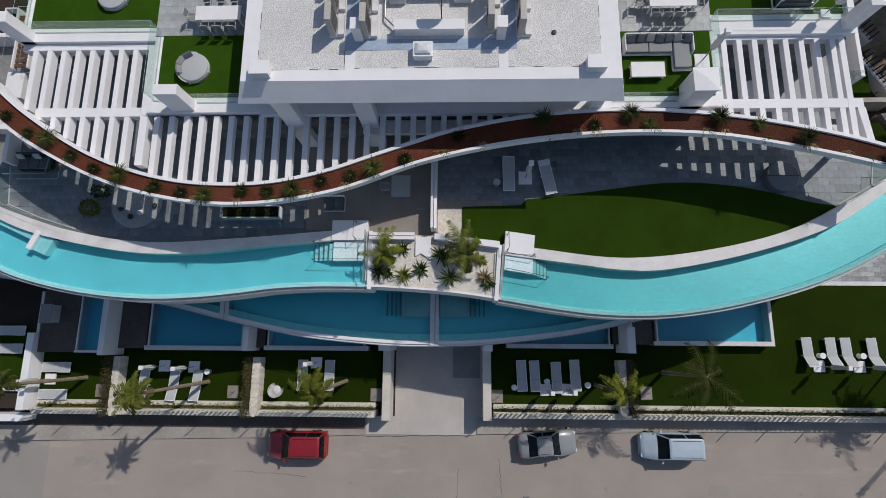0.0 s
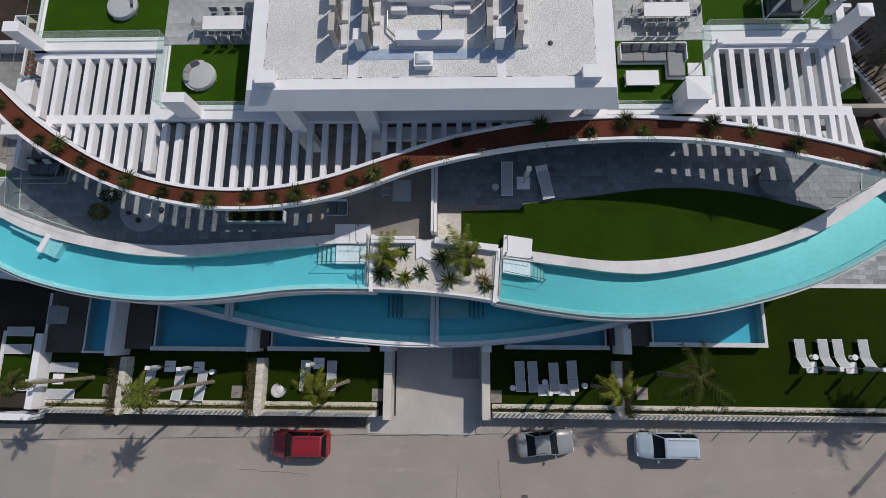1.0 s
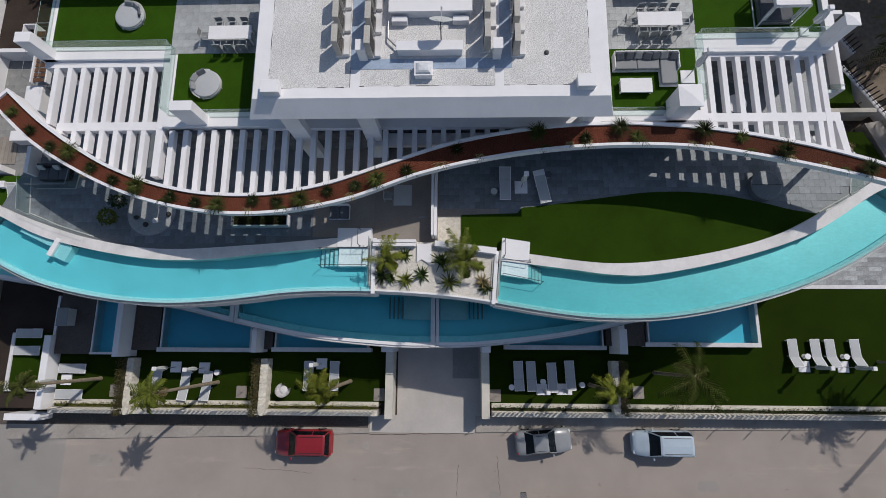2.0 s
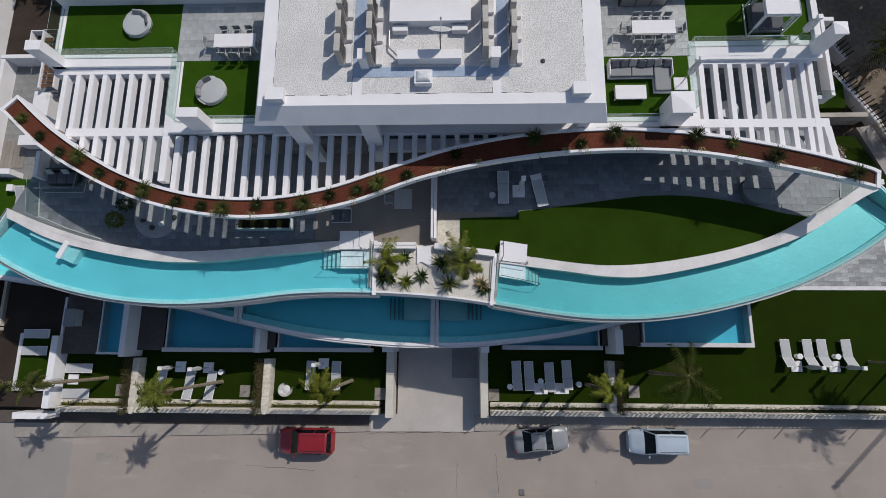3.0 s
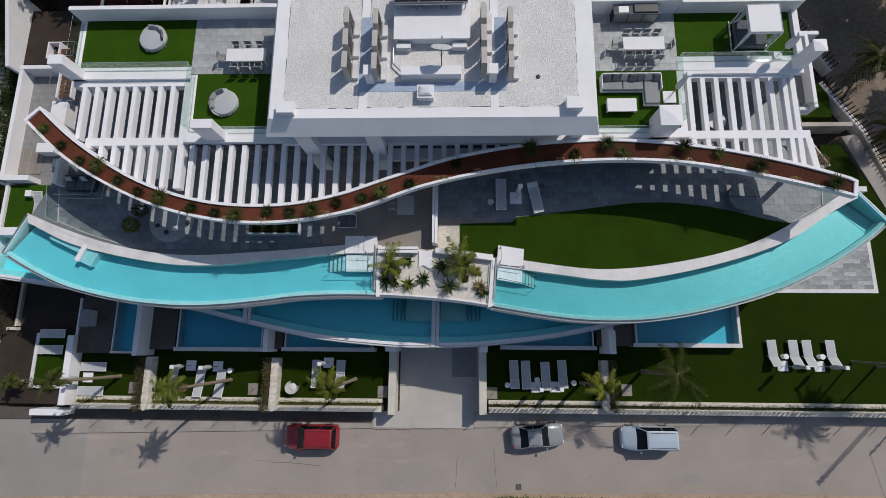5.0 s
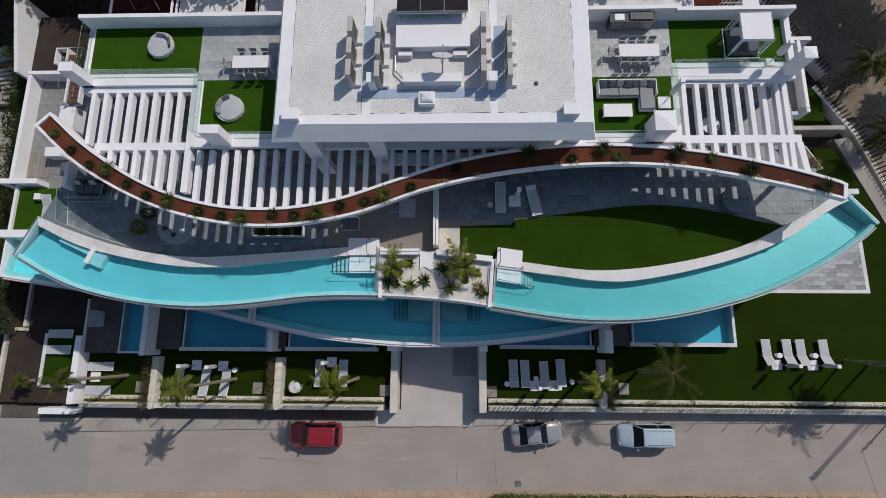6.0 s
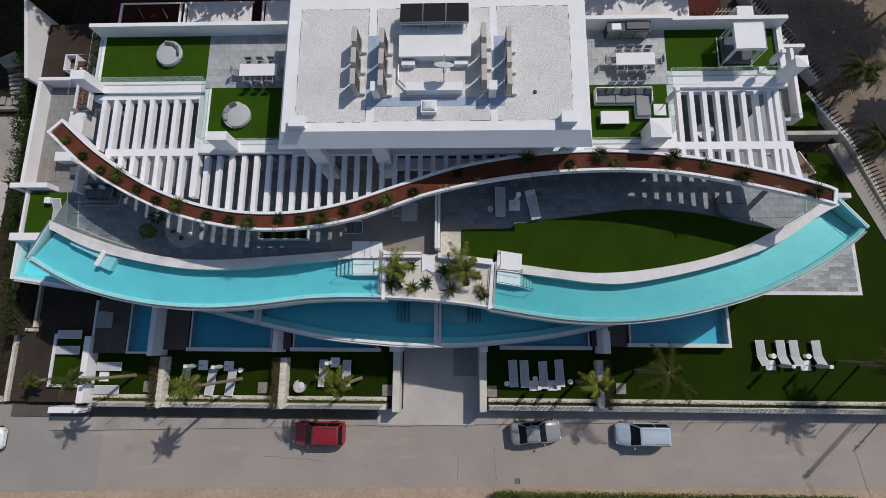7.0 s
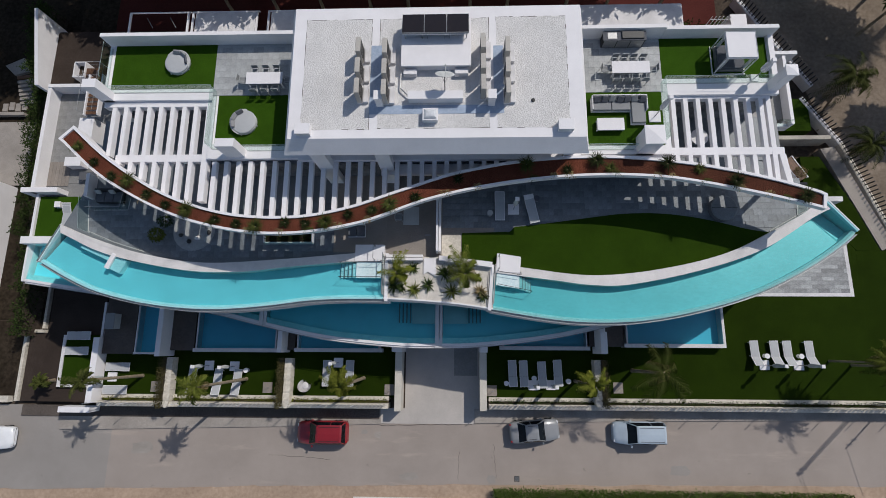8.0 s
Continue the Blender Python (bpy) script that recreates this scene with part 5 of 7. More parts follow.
# ---- cars ----
def car_paint(name, col):
    m = bpy.data.materials.new(name)
    m.use_nodes = True
    b = m.node_tree.nodes["Principled BSDF"]
    f = noise_fac(m.node_tree, 1.5)
    c = ramp2(m.node_tree, f, tuple(v * 0.88 for v in col), col)
    m.node_tree.links.new(c, b.inputs["Base Color"])
    b.inputs["Roughness"].default_value, b.inputs["Metallic"].default_value = 0.32, 0.0
    b.inputs["Coat Weight"].default_value, b.inputs["Coat Roughness"].default_value = 0.6, 0.08
    return m


RED = car_paint("red_car_paint", (0.25, 0.014, 0.02))
SILVER = car_paint("silver_car_paint", (0.25, 0.255, 0.265))
PALEBLUE = car_paint("pale_blue_car_paint", (0.42, 0.49, 0.56))
CARWHITE = car_paint("white_car_paint", (0.75, 0.76, 0.78))
LAMPGLASS = surface("lamp_glass", (0.55, 0.56, 0.58), (0.7, 0.71, 0.73), 0.1, 10, 1, 0.05, 0.0)
TAILGLASS = surface("tail_lamp_red", (0.25, 0.01, 0.01), (0.35, 0.02, 0.02), 0.15, 10, 1, 0.05, 0.0)


def loft(bm, sections):
    """A closed skin through rings with equal numbers of points."""
    rings = [[bm.verts.new(p) for p in s] for s in sections]
    n = len(rings[0])
    for a, b in zip(rings, rings[1:]):
        for k in range(n):
            bm.faces.new((a[k], a[(k + 1) % n], b[(k + 1) % n], b[k]))
    bm.faces.new(rings[0][::-1])
    bm.faces.new(rings[-1])
    return bm


def car(label, x, y, turn, paint, length, width, height, cabin, colour_roof=None):
    """A car, its nose towards -x. cabin: where bonnet, windscreen, roof, rear screen and tail break, as parts of the length."""
    t = thing("car", label, "car", "parked cars", at=(x, y, 0), turn=turn)
    L, W = length, width / 2
    b0, r0, r1, b1, wl = cabin
    stations = [(0.0, 0.55, 0.70, 0.35), (0.02, 0.66, 0.86, 0.24), (0.08, 0.74, 0.95, 0.2), (b0 * 0.7, 0.86, 1.0, 0.18), (b0, wl, 1.0, 0.18), (0.5, wl + 0.02, 1.0, 0.18), (b1, wl, 0.99, 0.18), (0.94, wl - 0.03, 0.97, 0.2), (0.985, wl - 0.1, 0.9, 0.26), (1.0, wl - 0.25, 0.8, 0.36)]
    secs = []
    for u, zt, wf, zb in stations:
        xx, w = (u - 0.5) * L, W * wf
        secs.append([(xx, -w * 0.94, zb), (xx, -w, zb + 0.18), (xx, -w * 0.985, zt - 0.12), (xx, -w * 0.9, zt), (xx, -w * 0.45, zt + 0.035), (xx, 0, zt + 0.045), (xx, w * 0.45, zt + 0.035), (xx, w * 0.9, zt), (xx, w * 0.985, zt - 0.12), (xx, w, zb + 0.18), (xx, w * 0.94, zb)])
    part("body", loft(bmesh.new(), secs), paint, t, smooth=True)
    # roof with its pillars, and glass between roof and waistline
    X = lambda u: (u - 0.5) * L
    h = height
    part("roof", loft(bmesh.new(), [[(X(u), -w, z - 0.05), (X(u), -w * 0.86, z), (X(u), 0, z + 0.03), (X(u), w * 0.86, z), (X(u), w, z - 0.05)] for u, w, z in ((r0, W * 0.72, h - 0.05), (r0 + 0.03, W * 0.75, h - 0.01), ((r0 + r1) / 2, W * 0.76, h), (r1 - 0.03, W * 0.75, h - 0.01), (r1, W * 0.71, h - 0.06))]), colour_roof or paint, t)
    wb, wt = W * 0.94, W * 0.73

    def pane(name, quad, mat=DARKGLASS, thick=0.02):
        bm = bmesh.new()
        v = [bm.verts.new(q) for q in quad]
        f = bm.faces.new(v)
        bmesh.ops.solidify(bm, geom=[f], thickness=thick)
        return part(name, bm, mat, t)

    pane("windscreen", [(X(b0), -wb * 0.93, wl + 0.03), (X(b0), wb * 0.93, wl + 0.03), (X(r0 + 0.005), wt * 0.95, h - 0.07), (X(r0 + 0.005), -wt * 0.95, h - 0.07)])
    pane("rear_window", [(X(b1), wb * 0.9, wl + 0.03), (X(b1), -wb * 0.9, wl + 0.03), (X(r1 - 0.005), -wt * 0.93, h - 0.08), (X(r1 - 0.005), wt * 0.93, h - 0.08)])
    mid = (r0 + r1) / 2 + 0.02
    for s in (-1, 1):
        q0 = [(X(b0 + 0.03), s * wb, wl + 0.02), (X(mid - 0.008), s * wb, wl + 0.03), (X(mid - 0.008), s * wt, h - 0.07), (X(r0 + 0.03), s * wt, h - 0.09)]
        q1 = [(X(mid + 0.008), s * wb, wl + 0.03), (X(b1 - 0.03), s * wb, wl + 0.02), (X(r1 - 0.02), s * wt, h - 0.09), (X(mid + 0.008), s * wt, h - 0.07)]
        pane("side_window", q0)
        pane("side_window", q1)
        for ua, za, ub, zb in ((b0, wl, r0, h - 0.04), (mid, wl, mid, h - 0.04), (b1, wl, r1, h - 0.06)):
            part("pillar", rod(bmesh.new(), (X(ua), s * wb * 0.98, za), (X(ub), s * wt * 0.99, zb), 0.035, 0.03, 6), paint, t)
        m = part("mirror", boxes((X(b0 + 0.045), X(b0 + 0.045) + 0.12, min(s * W * 1.0, s * (W + 0.17)), max(s * W * 1.0, s * (W + 0.17)), wl + 0.02, wl + 0.16), bevel=0.03), paint, t)
        part("headlight", boxes((X(0.008), X(0.05), s * W * 0.66 - 0.13, s * W * 0.66 + 0.1, 0.5, 0.68), bevel=0.03), LAMPGLASS, t)
        part("tail_light", boxes((X(0.96), X(1.0) + 0.005, s * W * 0.76 - 0.06, s * W * 0.76 + 0.08, wl - 0.3, wl - 0.08), bevel=0.02), TAILGLASS, t)
        for u in (0.19, 0.8):
            wh = part("wheel", rod(bmesh.new(), (X(u), s * (W - 0.2), 0.31), (X(u), s * (W + 0.015), 0.31), 0.31, 0.31, 20), TYRE, t)
            part("rim", rod(bmesh.new(), (X(u), s * (W + 0.012), 0.31), (X(u), s * (W + 0.022), 0.31), 0.2, 0.19, 16), STEEL, wh)
    part("front_bumper", boxes((X(0) - 0.03, X(0.03), -W * 0.68, W * 0.68, 0.3, 0.5), bevel=0.03), paint, t)
    part("rear_bumper", boxes((X(0.98), X(1.0) + 0.04, -W * 0.78, W * 0.78, 0.32, 0.52), bevel=0.03), paint, t)
    for s in (-0.75, 0.75):
        part("roof_rail", rod(bmesh.new(), (X(r0 + 0.06), s * W * 0.78 / 0.75 * 0.75, h + 0.02), (X(r1 - 0.05), s * W * 0.78 / 0.75 * 0.75, h + 0.02), 0.015), DARKMETAL, t)
    for s in (-0.25, 0.25):
        part("wiper", rod(bmesh.new(), (X(b0) + 0.03, s, wl + 0.075), (X(b0) + 0.22, s + 0.28, wl + 0.19), 0.012), DARKMETAL, t)
    part("underbody", boxes((X(0.06), X(0.95), -W * 0.85, W * 0.85, 0.14, 0.3)), TYRE, t)
    return t


car("red hatchback with a dark roof frame parked at the kerb", -9.55, -7.75, 0, RED, 4.05, 1.78, 1.5, (0.27, 0.42, 0.92, 0.972, 0.95))
car("silver saloon parked at the kerb", 7.3, -7.45, 185, SILVER, 3.85, 1.66, 1.42, (0.3, 0.44, 0.7, 0.84, 0.92))
car("pale blue estate van parked at the kerb", 15.35, -7.5, 0, PALEBLUE, 3.9, 1.72, 1.68, (0.26, 0.4, 0.97, 0.995, 1.0))
car("white car standing in the street", -36.95, -8.45, 180, CARWHITE, 4.2, 1.78, 1.5, (0.28, 0.42, 0.85, 0.95, 0.95))

# ---- palms in the gardens ----
palm("slender garden palm with a feathery crown", -15.95, -3.65, ZG, 7.3, 1.3, 17, 1, (-0.3, -0.1), LEAFMID)
palm("slender garden palm leaning a little", -6.35, -3.5, ZG, 6.6, 1.35, 18, 2, (-0.35, -0.2), LEAF, wind=2.0)
palm("slender garden palm beside narrow lawn", -24.6, -3.45, ZG, 6.3, 1.2, 14, 3, (-0.3, 0.0), LEAFOLIVE)
palm("young garden palm with loose dry fronds", 15.15, -2.75, ZG, 5.5, 2.5, 9, 4, (0.3, 0.1), LEAFOLIVE, wind=4.2)
palm("slender garden palm near the divider", 10.6, -3.6, ZG, 5.6, 1.3, 14, 5, (0.1, 0.0), wind=2.4)
palm("garden palm at the end of the lawn", 30.6, -1.9, ZG, 5.2, 1.6, 14, 6, (0.3, 0.0), LEAFMID, r=0.065)
palm("tall palm beside the street wall", 32.3, -2.2, ZG, 6.0, 2.3, 20, 7, (0.0, 0.0), LEAFMID, r=0.075)
palm("small palm beside the side path", -32.3, -3.9, 0.5, 1.4, 0.75, 14, 8, (0.0, 0.0), LEAFOLIVE)
palm("dark palm beyond the boundary", 34.3, 21.4, 0.0, 3.5, 2.5, 22, 9, leafmat=LEAFOLIVE, r=0.2)
palm("dark palm beyond the boundary", 34.9, 15.4, 0.0, 3.2, 2.0, 20, 10, leafmat=LEAFOLIVE, r=0.18)
palm("dark palm behind the boundary", 42.2, 29.5, 0.0, 4.5, 2.8, 24, 11, leafmat=LEAFDARK, r=0.2)

# ---- planting in the pebble bed ----
palm("bushy yellow-green palm in the pebble bed", -2.75, 3.8, 8.74, 0.8, 1.25, 11, 21, wind=1.4, leafmat=LEAF, group="plants in the pebble bed", r=0.09)
palm("arching dark palm in the pebble bed", 1.75, 3.7, 8.74, 1.2, 1.7, 13, 22, wind=1.9, leafmat=LEAFMID, group="plants in the pebble bed", r=0.1)
for k, (x, y, s, m) in enumerate(((-3.05, 2.95, 0.62, LEAFDARK), (-1.65, 2.75, 0.7, LEAFMID), (-0.75, 3.05, 0.65, LEAFDARK), (0.38, 3.85, 0.72, LEAFDARK), (0.85, 2.6, 0.75, LEAFOLIVE), (2.75, 2.65, 0.6, LEAFDRY), (2.95, 2.3, 0.55, LEAFDARK), (2.5, 3.6, 0.5, LEAF), (-1.75, 4.2, 0.55, LEAFDARK), (-2.55, 2.85, 0.45, LEAFDARK))):
    rosette("agave", "spiky rosette plant in white pebbles", x, y, 8.74, s, 26, 30 + k, m, 0.15, 0.06, 0.25 if k in (3, 4) else 0.08, group="plants in the pebble bed")

# ---- planting on the canopy ----
CANOPY_X = (-23.7, -22.5, -21.2, -20.0, -18.7, -17.4, -15.95, -14.1, -12.7, -11.4, -9.6, -8.3, -7.0, -5.6, -4.1, -3.0, -1.4, 1.3, 5.6, 8.2, 10.0, 10.9, 14.4, 18.5, 16.4, 22.6)
for k, x in enumerate(CANOPY_X):
    yo, yi = float(np.interp(x, PL_OUT[:, 0], PL_OUT[:, 1])), inner_y(x)
    f = (0.45, 0.4, 0.35, 0.62, 0.5, 0.4, 0.55)[k % 7]
    if x > 4:
        f = 0.7 if k % 2 == 0 else 0.35
    big = k in (3, 6, 9, 12, 15, 18, 20, 22, 23, 25)
    rosette("palm_shrub", "dark spiky palm shrub in bark mulch" if big else "small tufted shrub in bark mulch", x, yo + (yi - yo) * f, 11.91, 0.68 if big else 0.48, 120 if big else 76, 60 + k, LEAFBLACK if k % 3 else LEAFOLIVE, 0.0, 0.026, 0.3 if big else 0.12, group="shrubs on the canopy")
for k, x in enumerate((-24.2, -19.0, -16.3, -14.5, -12.0, -9.9, -8.0, -6.2, -4.4, -1.0, 0.5, 2.5, 6.0, 7.4, 8.4, 11.4, 13.8, 14.7, 16.9, 18.9, 20.6, 21.6)):
    yo = float(np.interp(x, PL_OUT[:, 0], PL_OUT[:, 1]))
    rng = random.Random(200 + k)
    t = thing("trailing_shrub", "dry trailing plant hanging over the planter edge", "plant", "trailing plants on the canopy", at=(x, yo + 0.2, 11.9))
    bm = bmesh.new()
    for j in range(26):
        a = rng.uniform(-2.9, -0.2)
        blade(bm, (rng.uniform(-0.2, 0.2), rng.uniform(0, 0.2), 0.04), (math.cos(a) * 0.8, math.sin(a), rng.uniform(0.1, 0.9)), rng.uniform(0.25, 0.55), 0.022, 0.9)
    part("leaves", bm, LEAFDRY if k % 3 else LEAFOLIVE, t)

# ---- round pebble bed on the left terrace ----
bed = thing("round_planting_bed", "round pebble bed with white boulders", "planting bed", kind="structure")
part("pebbles", lathe(bmesh.new(), [(1.5, Z2 - 0.03), (1.5, Z2 + 0.03), (1.4, Z2 + 0.05)], 36, (-17.4, 7.0, 0)), STONE_TILE, bed)
for k, (x, y) in enumerate(((-18.0, 7.9), (-16.6, 7.6), (-17.0, 6.4), (-16.3, 6.8), (-17.6, 6.2), (-18.2, 6.6))):
    bm = bmesh.new()
    bmesh.ops.create_icosphere(bm, subdivisions=2, radius=0.17, matrix=pose(x, y, Z2 + 0.12))
    for v in bm.verts:
        v.co += (v.co - Vector((x, y, Z2 + 0.12))) * noise.noise(v.co * 3.0) * 0.7
    part("boulder", bm, DARKMETAL if k > 2 else WHITE2, bed)
bush = thing("yellow_shrub", "rounded yellow-green shrub on the terrace", "shrub", at=(-19.6, 6.5, Z2))
rng = random.Random(5)
bm = bmesh.new()
leaf_cloud(bm, rng, (0, 0, 0.75), (0.5, 0.5, 0.55), 700, 0.075)
part("foliage", bm, LEAF, bush)
bm = bmesh.new()
for k in range(5):
    rod(bm, (0, 0, -0.02), (0.25 * math.cos(k * 1.26), 0.25 * math.sin(k * 1.26), 0.7), 0.025, 0.012, 6)
part("stems", bm, BARK, bush)
bush = thing("dark_shrub", "dark rounded shrub on the terrace", "shrub", at=(-19.2, 7.5, Z2))
bm = bmesh.new()
leaf_cloud(bm, rng, (0, 0, 0.6), (0.5, 0.42, 0.42), 420, 0.08)
part("foliage", bm, LEAFDARK, bush)
bm = bmesh.new()
rod(bm, (0, 0, -0.02), (0, 0, 0.8), 0.05, 0.02, 7)
part("stems", bm, BARK, bush)

# ---- pool fittings ----
steps = thing("pool_step_block", "white pool step block beside the bed", "pool steps", "pool step blocks", kind="structure")
part("block", boxes((-5.75, -3.75, 4.72, 5.85, 7.2, 8.85)), WHITE, steps)
part("ledge", boxes((-5.66, -3.95, 3.58, 4.66, 7.2, 8.706)), POOLPALE, steps)
for k in range(4):
    tread = part("tread", boxes((-5.664 - 0.29 * (k + 1), -5.664 - 0.29 * k - 0.004, 3.62, 4.6, 7.2, 8.58 - 0.1 * k)), POOLPALE, steps)
    part("nosing", boxes((-5.664 - 0.29 * (k + 1) - 0.012, -5.664 - 0.29 * (k + 1) + 0.035, 3.62, 4.6, 8.584 - 0.1 * k, 8.6 - 0.1 * k)), STEEL, tread)
steps = thing("pool_step_block", "white pool step block beside the lawn", "pool steps", "pool step blocks", kind="structure")
part("block", prism(bmesh.new(), [(3.85, 4.0), (5.45, 3.9), (5.55, 5.0), (3.95, 5.25)], 7.2, 8.85), WHITE, steps)
part("ledge", prism(bmesh.new(), [(3.85, 3.1), (5.4, 2.85), (5.42, 3.72), (3.9, 3.95)], 7.2, 8.706), POOLPALE, steps)
for k in range(4):
    x = 5.43 + 0.2 * k
    tread = part("tread", prism(bmesh.new(), [(x, 2.84 - 0.06 * k), (x + 0.196, 2.8 - 0.06 * k), (x + 0.21, 3.64 - 0.08 * k), (x + 0.014, 3.7 - 0.08 * k)], 7.2, 8.58 - 0.1 * k), POOLPALE, steps)
    part("nosing", prism(bmesh.new(), [(x + 0.17, 2.8 - 0.06 * k), (x + 0.205, 2.8 - 0.06 * k), (x + 0.22, 3.62 - 0.08 * k), (x + 0.185, 3.63 - 0.08 * k)], 8.584 - 0.1 * k, 8.6 - 0.1 * k), STEEL, tread)
seat = thing("pool_seat", "white in-water seat at the pool edge", "pool seat", kind="structure")
m = pose(-22.9, 4.7, 0, 0, 0, -24)
bm = bmesh.new()
box(bm, -0.16, 0.16, -0.55, 0.6, 7.2, 8.83, m, 0.03)
part("arm", bm, WHITE, seat)
bm = bmesh.new()
box(bm, 0.164, 0.95, -0.5, 0.5, 7.2, 8.62, m)
part("seat", bm, POOLPALE, seat)
bm = bmesh.new()
box(bm, -2.6, -0.17, -0.05, 0.32, 7.2, 8.6, m)
part("bench", bm, POOLPALE, seat)


def hand_frame(pts, group="pool handrails"):
    t = thing("pool_handrail", "steel pool handrail", "handrail", group, kind="structure")
    for a, b in zip(pts, pts[1:]):
        part("bar", rod(bmesh.new(), a, b, 0.016, 0.016, 8), DARKMETAL, t)
    for p in (pts[0], pts[-1]):
        part("bracket", boxes((p[0] - 0.04, p[0] + 0.04, p[1] - 0.04, p[1] + 0.04, p[2] - 0.03, p[2] + 0.015)), STEEL, t)


hand_frame([(-6.75, 4.62, 8.83), (-6.75, 4.6, 9.15), (-3.95, 4.6, 9.2), (-3.95, 4.74, 8.87)])
hand_frame([(-6.75, 3.6, 8.2), (-6.75, 3.6, 9.15), (-3.95, 3.6, 9.2), (-3.95, 3.6, 8.64)])
hand_frame([(-4.4, 5.75, 8.88), (-4.4, 5.75, 9.6), (-4.4, 4.78, 9.6), (-4.4, 4.78, 8.88)])
hand_frame([(4.0, 4.08, 8.88), (4.0, 3.98, 9.15), (5.5, 3.72, 9.15), (5.5, 3.95, 8.88)])
hand_frame([(3.95, 3.12, 8.64), (3.95, 3.12, 9.15), (6.2, 2.66, 9.1), (6.2, 2.66, 8.1)])
hand_frame([(4.05, 5.05, 8.88), (4.05, 5.05, 9.6), (4.05, 4.2, 9.6), (4.05, 4.2, 8.88)])
# cables along the outer pool edges
for nm, c, z in (("pool_edge_rail", offset(RIML, -0.162), 8.62), ("pool_edge_rail", offset(RIMR, -0.162), 8.62), ("pool_edge_rail", offset(RIM1, -0.16), ZQ + 0.05)):
    t = thing(nm, "thin steel rail along the pool's outer edge", "rail", "pool edge rails", kind="structure")
    part("rail", ribbon(bmesh.new(), c, offset(c, 0.035), z, z + 0.03), STEEL, t)
    for p in c[3::8]:
        part("post", boxes((p[0] - 0.015, p[0] + 0.015, p[1] - 0.015, p[1] + 0.015, z - (0.07 if z > 5 else 0.36), z - 0.002)), STEEL, t)
# dividing frames of the first floor pool
for k, x in enumerate((-13.45, -0.12)):
    y0, y1 = float(np.interp(x, RIM1[:, 0], RIM1[:, 1])), float(np.interp(x, IN1[:, 0], IN1[:, 1]))
    setting(f"pool_first_divider_{k + 1}", boxes((x - 0.3, x - 0.02, y0 - 0.1, y1, 3.8, ZQ + 0.05), (x + 0.02, x + 0.24, y0 - 0.1, y1, 3.8, ZQ + 0.02)), WHITE2, "white divider across the first floor pool", "wall")
for s in (-1, 1):
    t = thing("pool_step_block", "submerged steps of the first floor pool", "pool steps", "pool step blocks", kind="structure")
    part("ledge", boxes((min(s * 0.3, s * 2.1) - 0.1, max(s * 0.3, s * 2.1) - 0.1, 0.7, 2.6, 4.4, 4.5)), WHITE2, t)
    for k in range(4):
        x = s * (2.2 + 0.28 * k) - 0.1
        part("tread", boxes((x - 0.05, x + 0.05, 0.75, 2.2, 4.4, 4.52 - 0.02 * k)), MIDGREY, t)

# ---- roof equipment ----
def ac_unit(x, y, z=15.004, turn=0):
    t = thing("air_conditioner", "tall beige outdoor air conditioning unit on the roof", "air conditioner", "air conditioners on the roof", at=(x, y, z), turn=turn)
    part("casing", boxes((-0.14, 0.14, -0.47, 0.47, 0.12, 1.32), bevel=0.015), BEIGE, t)
    part("plinth", boxes((-0.2, 0.2, -0.48, 0.48, 0, 0.116)), WHITE2, t)
    for zz in (0.45, 1.05):
        part("fan_grille", rod(bmesh.new(), (-0.141, 0, zz), (-0.155, 0, zz), 0.26, 0.25, 20), DARKMETAL, t)
    for k in range(8):
        part("fin", boxes((0.141, 0.155, -0.43, 0.43, 0.19 + 0.135 * k, 0.25 + 0.135 * k)), DARKMETAL, t)
    part("pipe_box", boxes((0.21, 0.5, -0.45, 0.62, 0, 0.22), bevel=0.01), WHITE2, t)
    return t


for x, dy in ((-4.5, 0.0), (-2.95, -0.1), (2.75, 0.15), (4.15, -0.1)):
    for y in (13.55, 14.85, 16.15):
        ac_unit(x, y + dy)
setting("roof_membrane", boxes((-3.95, -3.3, 12.4, 16.9, 15.006, 15.02), (-3.296, 3.4, 12.4, 12.95, 15.006, 15.02), (3.404, 4.0, 12.4, 16.8, 15.006, 15.02)), BLUEMAT, "shiny pale blue roof membrane", "roof")
room = thing("plant_room", "low white rooftop plant box with solar collectors", "plant room", at=(0.0, 15.9, 15.004))
part("body", boxes((-2.0, 2.0, -0.68, 2.3, 0, 0.48)), WHITE, room)
part("roof_slab", boxes((-2.06, 2.06, -0.75, 2.36, 0.484, 0.6), bevel=0.01), WHITE, room)
for k in range(3):
    tilt = Matrix.Translation((-1.33 + 1.31 * k, 0.98, 1.14)) @ Matrix.Rotation(-0.18, 4, "X")
    bm = bmesh.new()
    box(bm, -0.63, 0.63, 0.02, 1.42, 0, 0.07, tilt)
    c = part("solar_collector", bm, PANEL, room)
    bm = bmesh.new()
    for x0, x1, y0, y1 in ((-0.65, -0.634, 0.0, 1.44), (0.634, 0.65, 0.0, 1.44), (-0.63, 0.63, 0.0, 0.016)):
        box(bm, x0, x1, y0, y1, -0.005, 0.085, tilt)
    part("collector_frame", bm, STEEL, c)
    for x in (-0.5, 0.5):
        part("support", rod(bmesh.new(), (-1.33 + 1.31 * k + x, 1.04, 0.59), (-1.33 + 1.31 * k + x, 1.04, 1.13), 0.025), STEEL, room)
        part("support", rod(bmesh.new(), (-1.33 + 1.31 * k + x, 2.25, 0.59), (-1.33 + 1.31 * k + x, 2.25, 0.9), 0.025), STEEL, room)
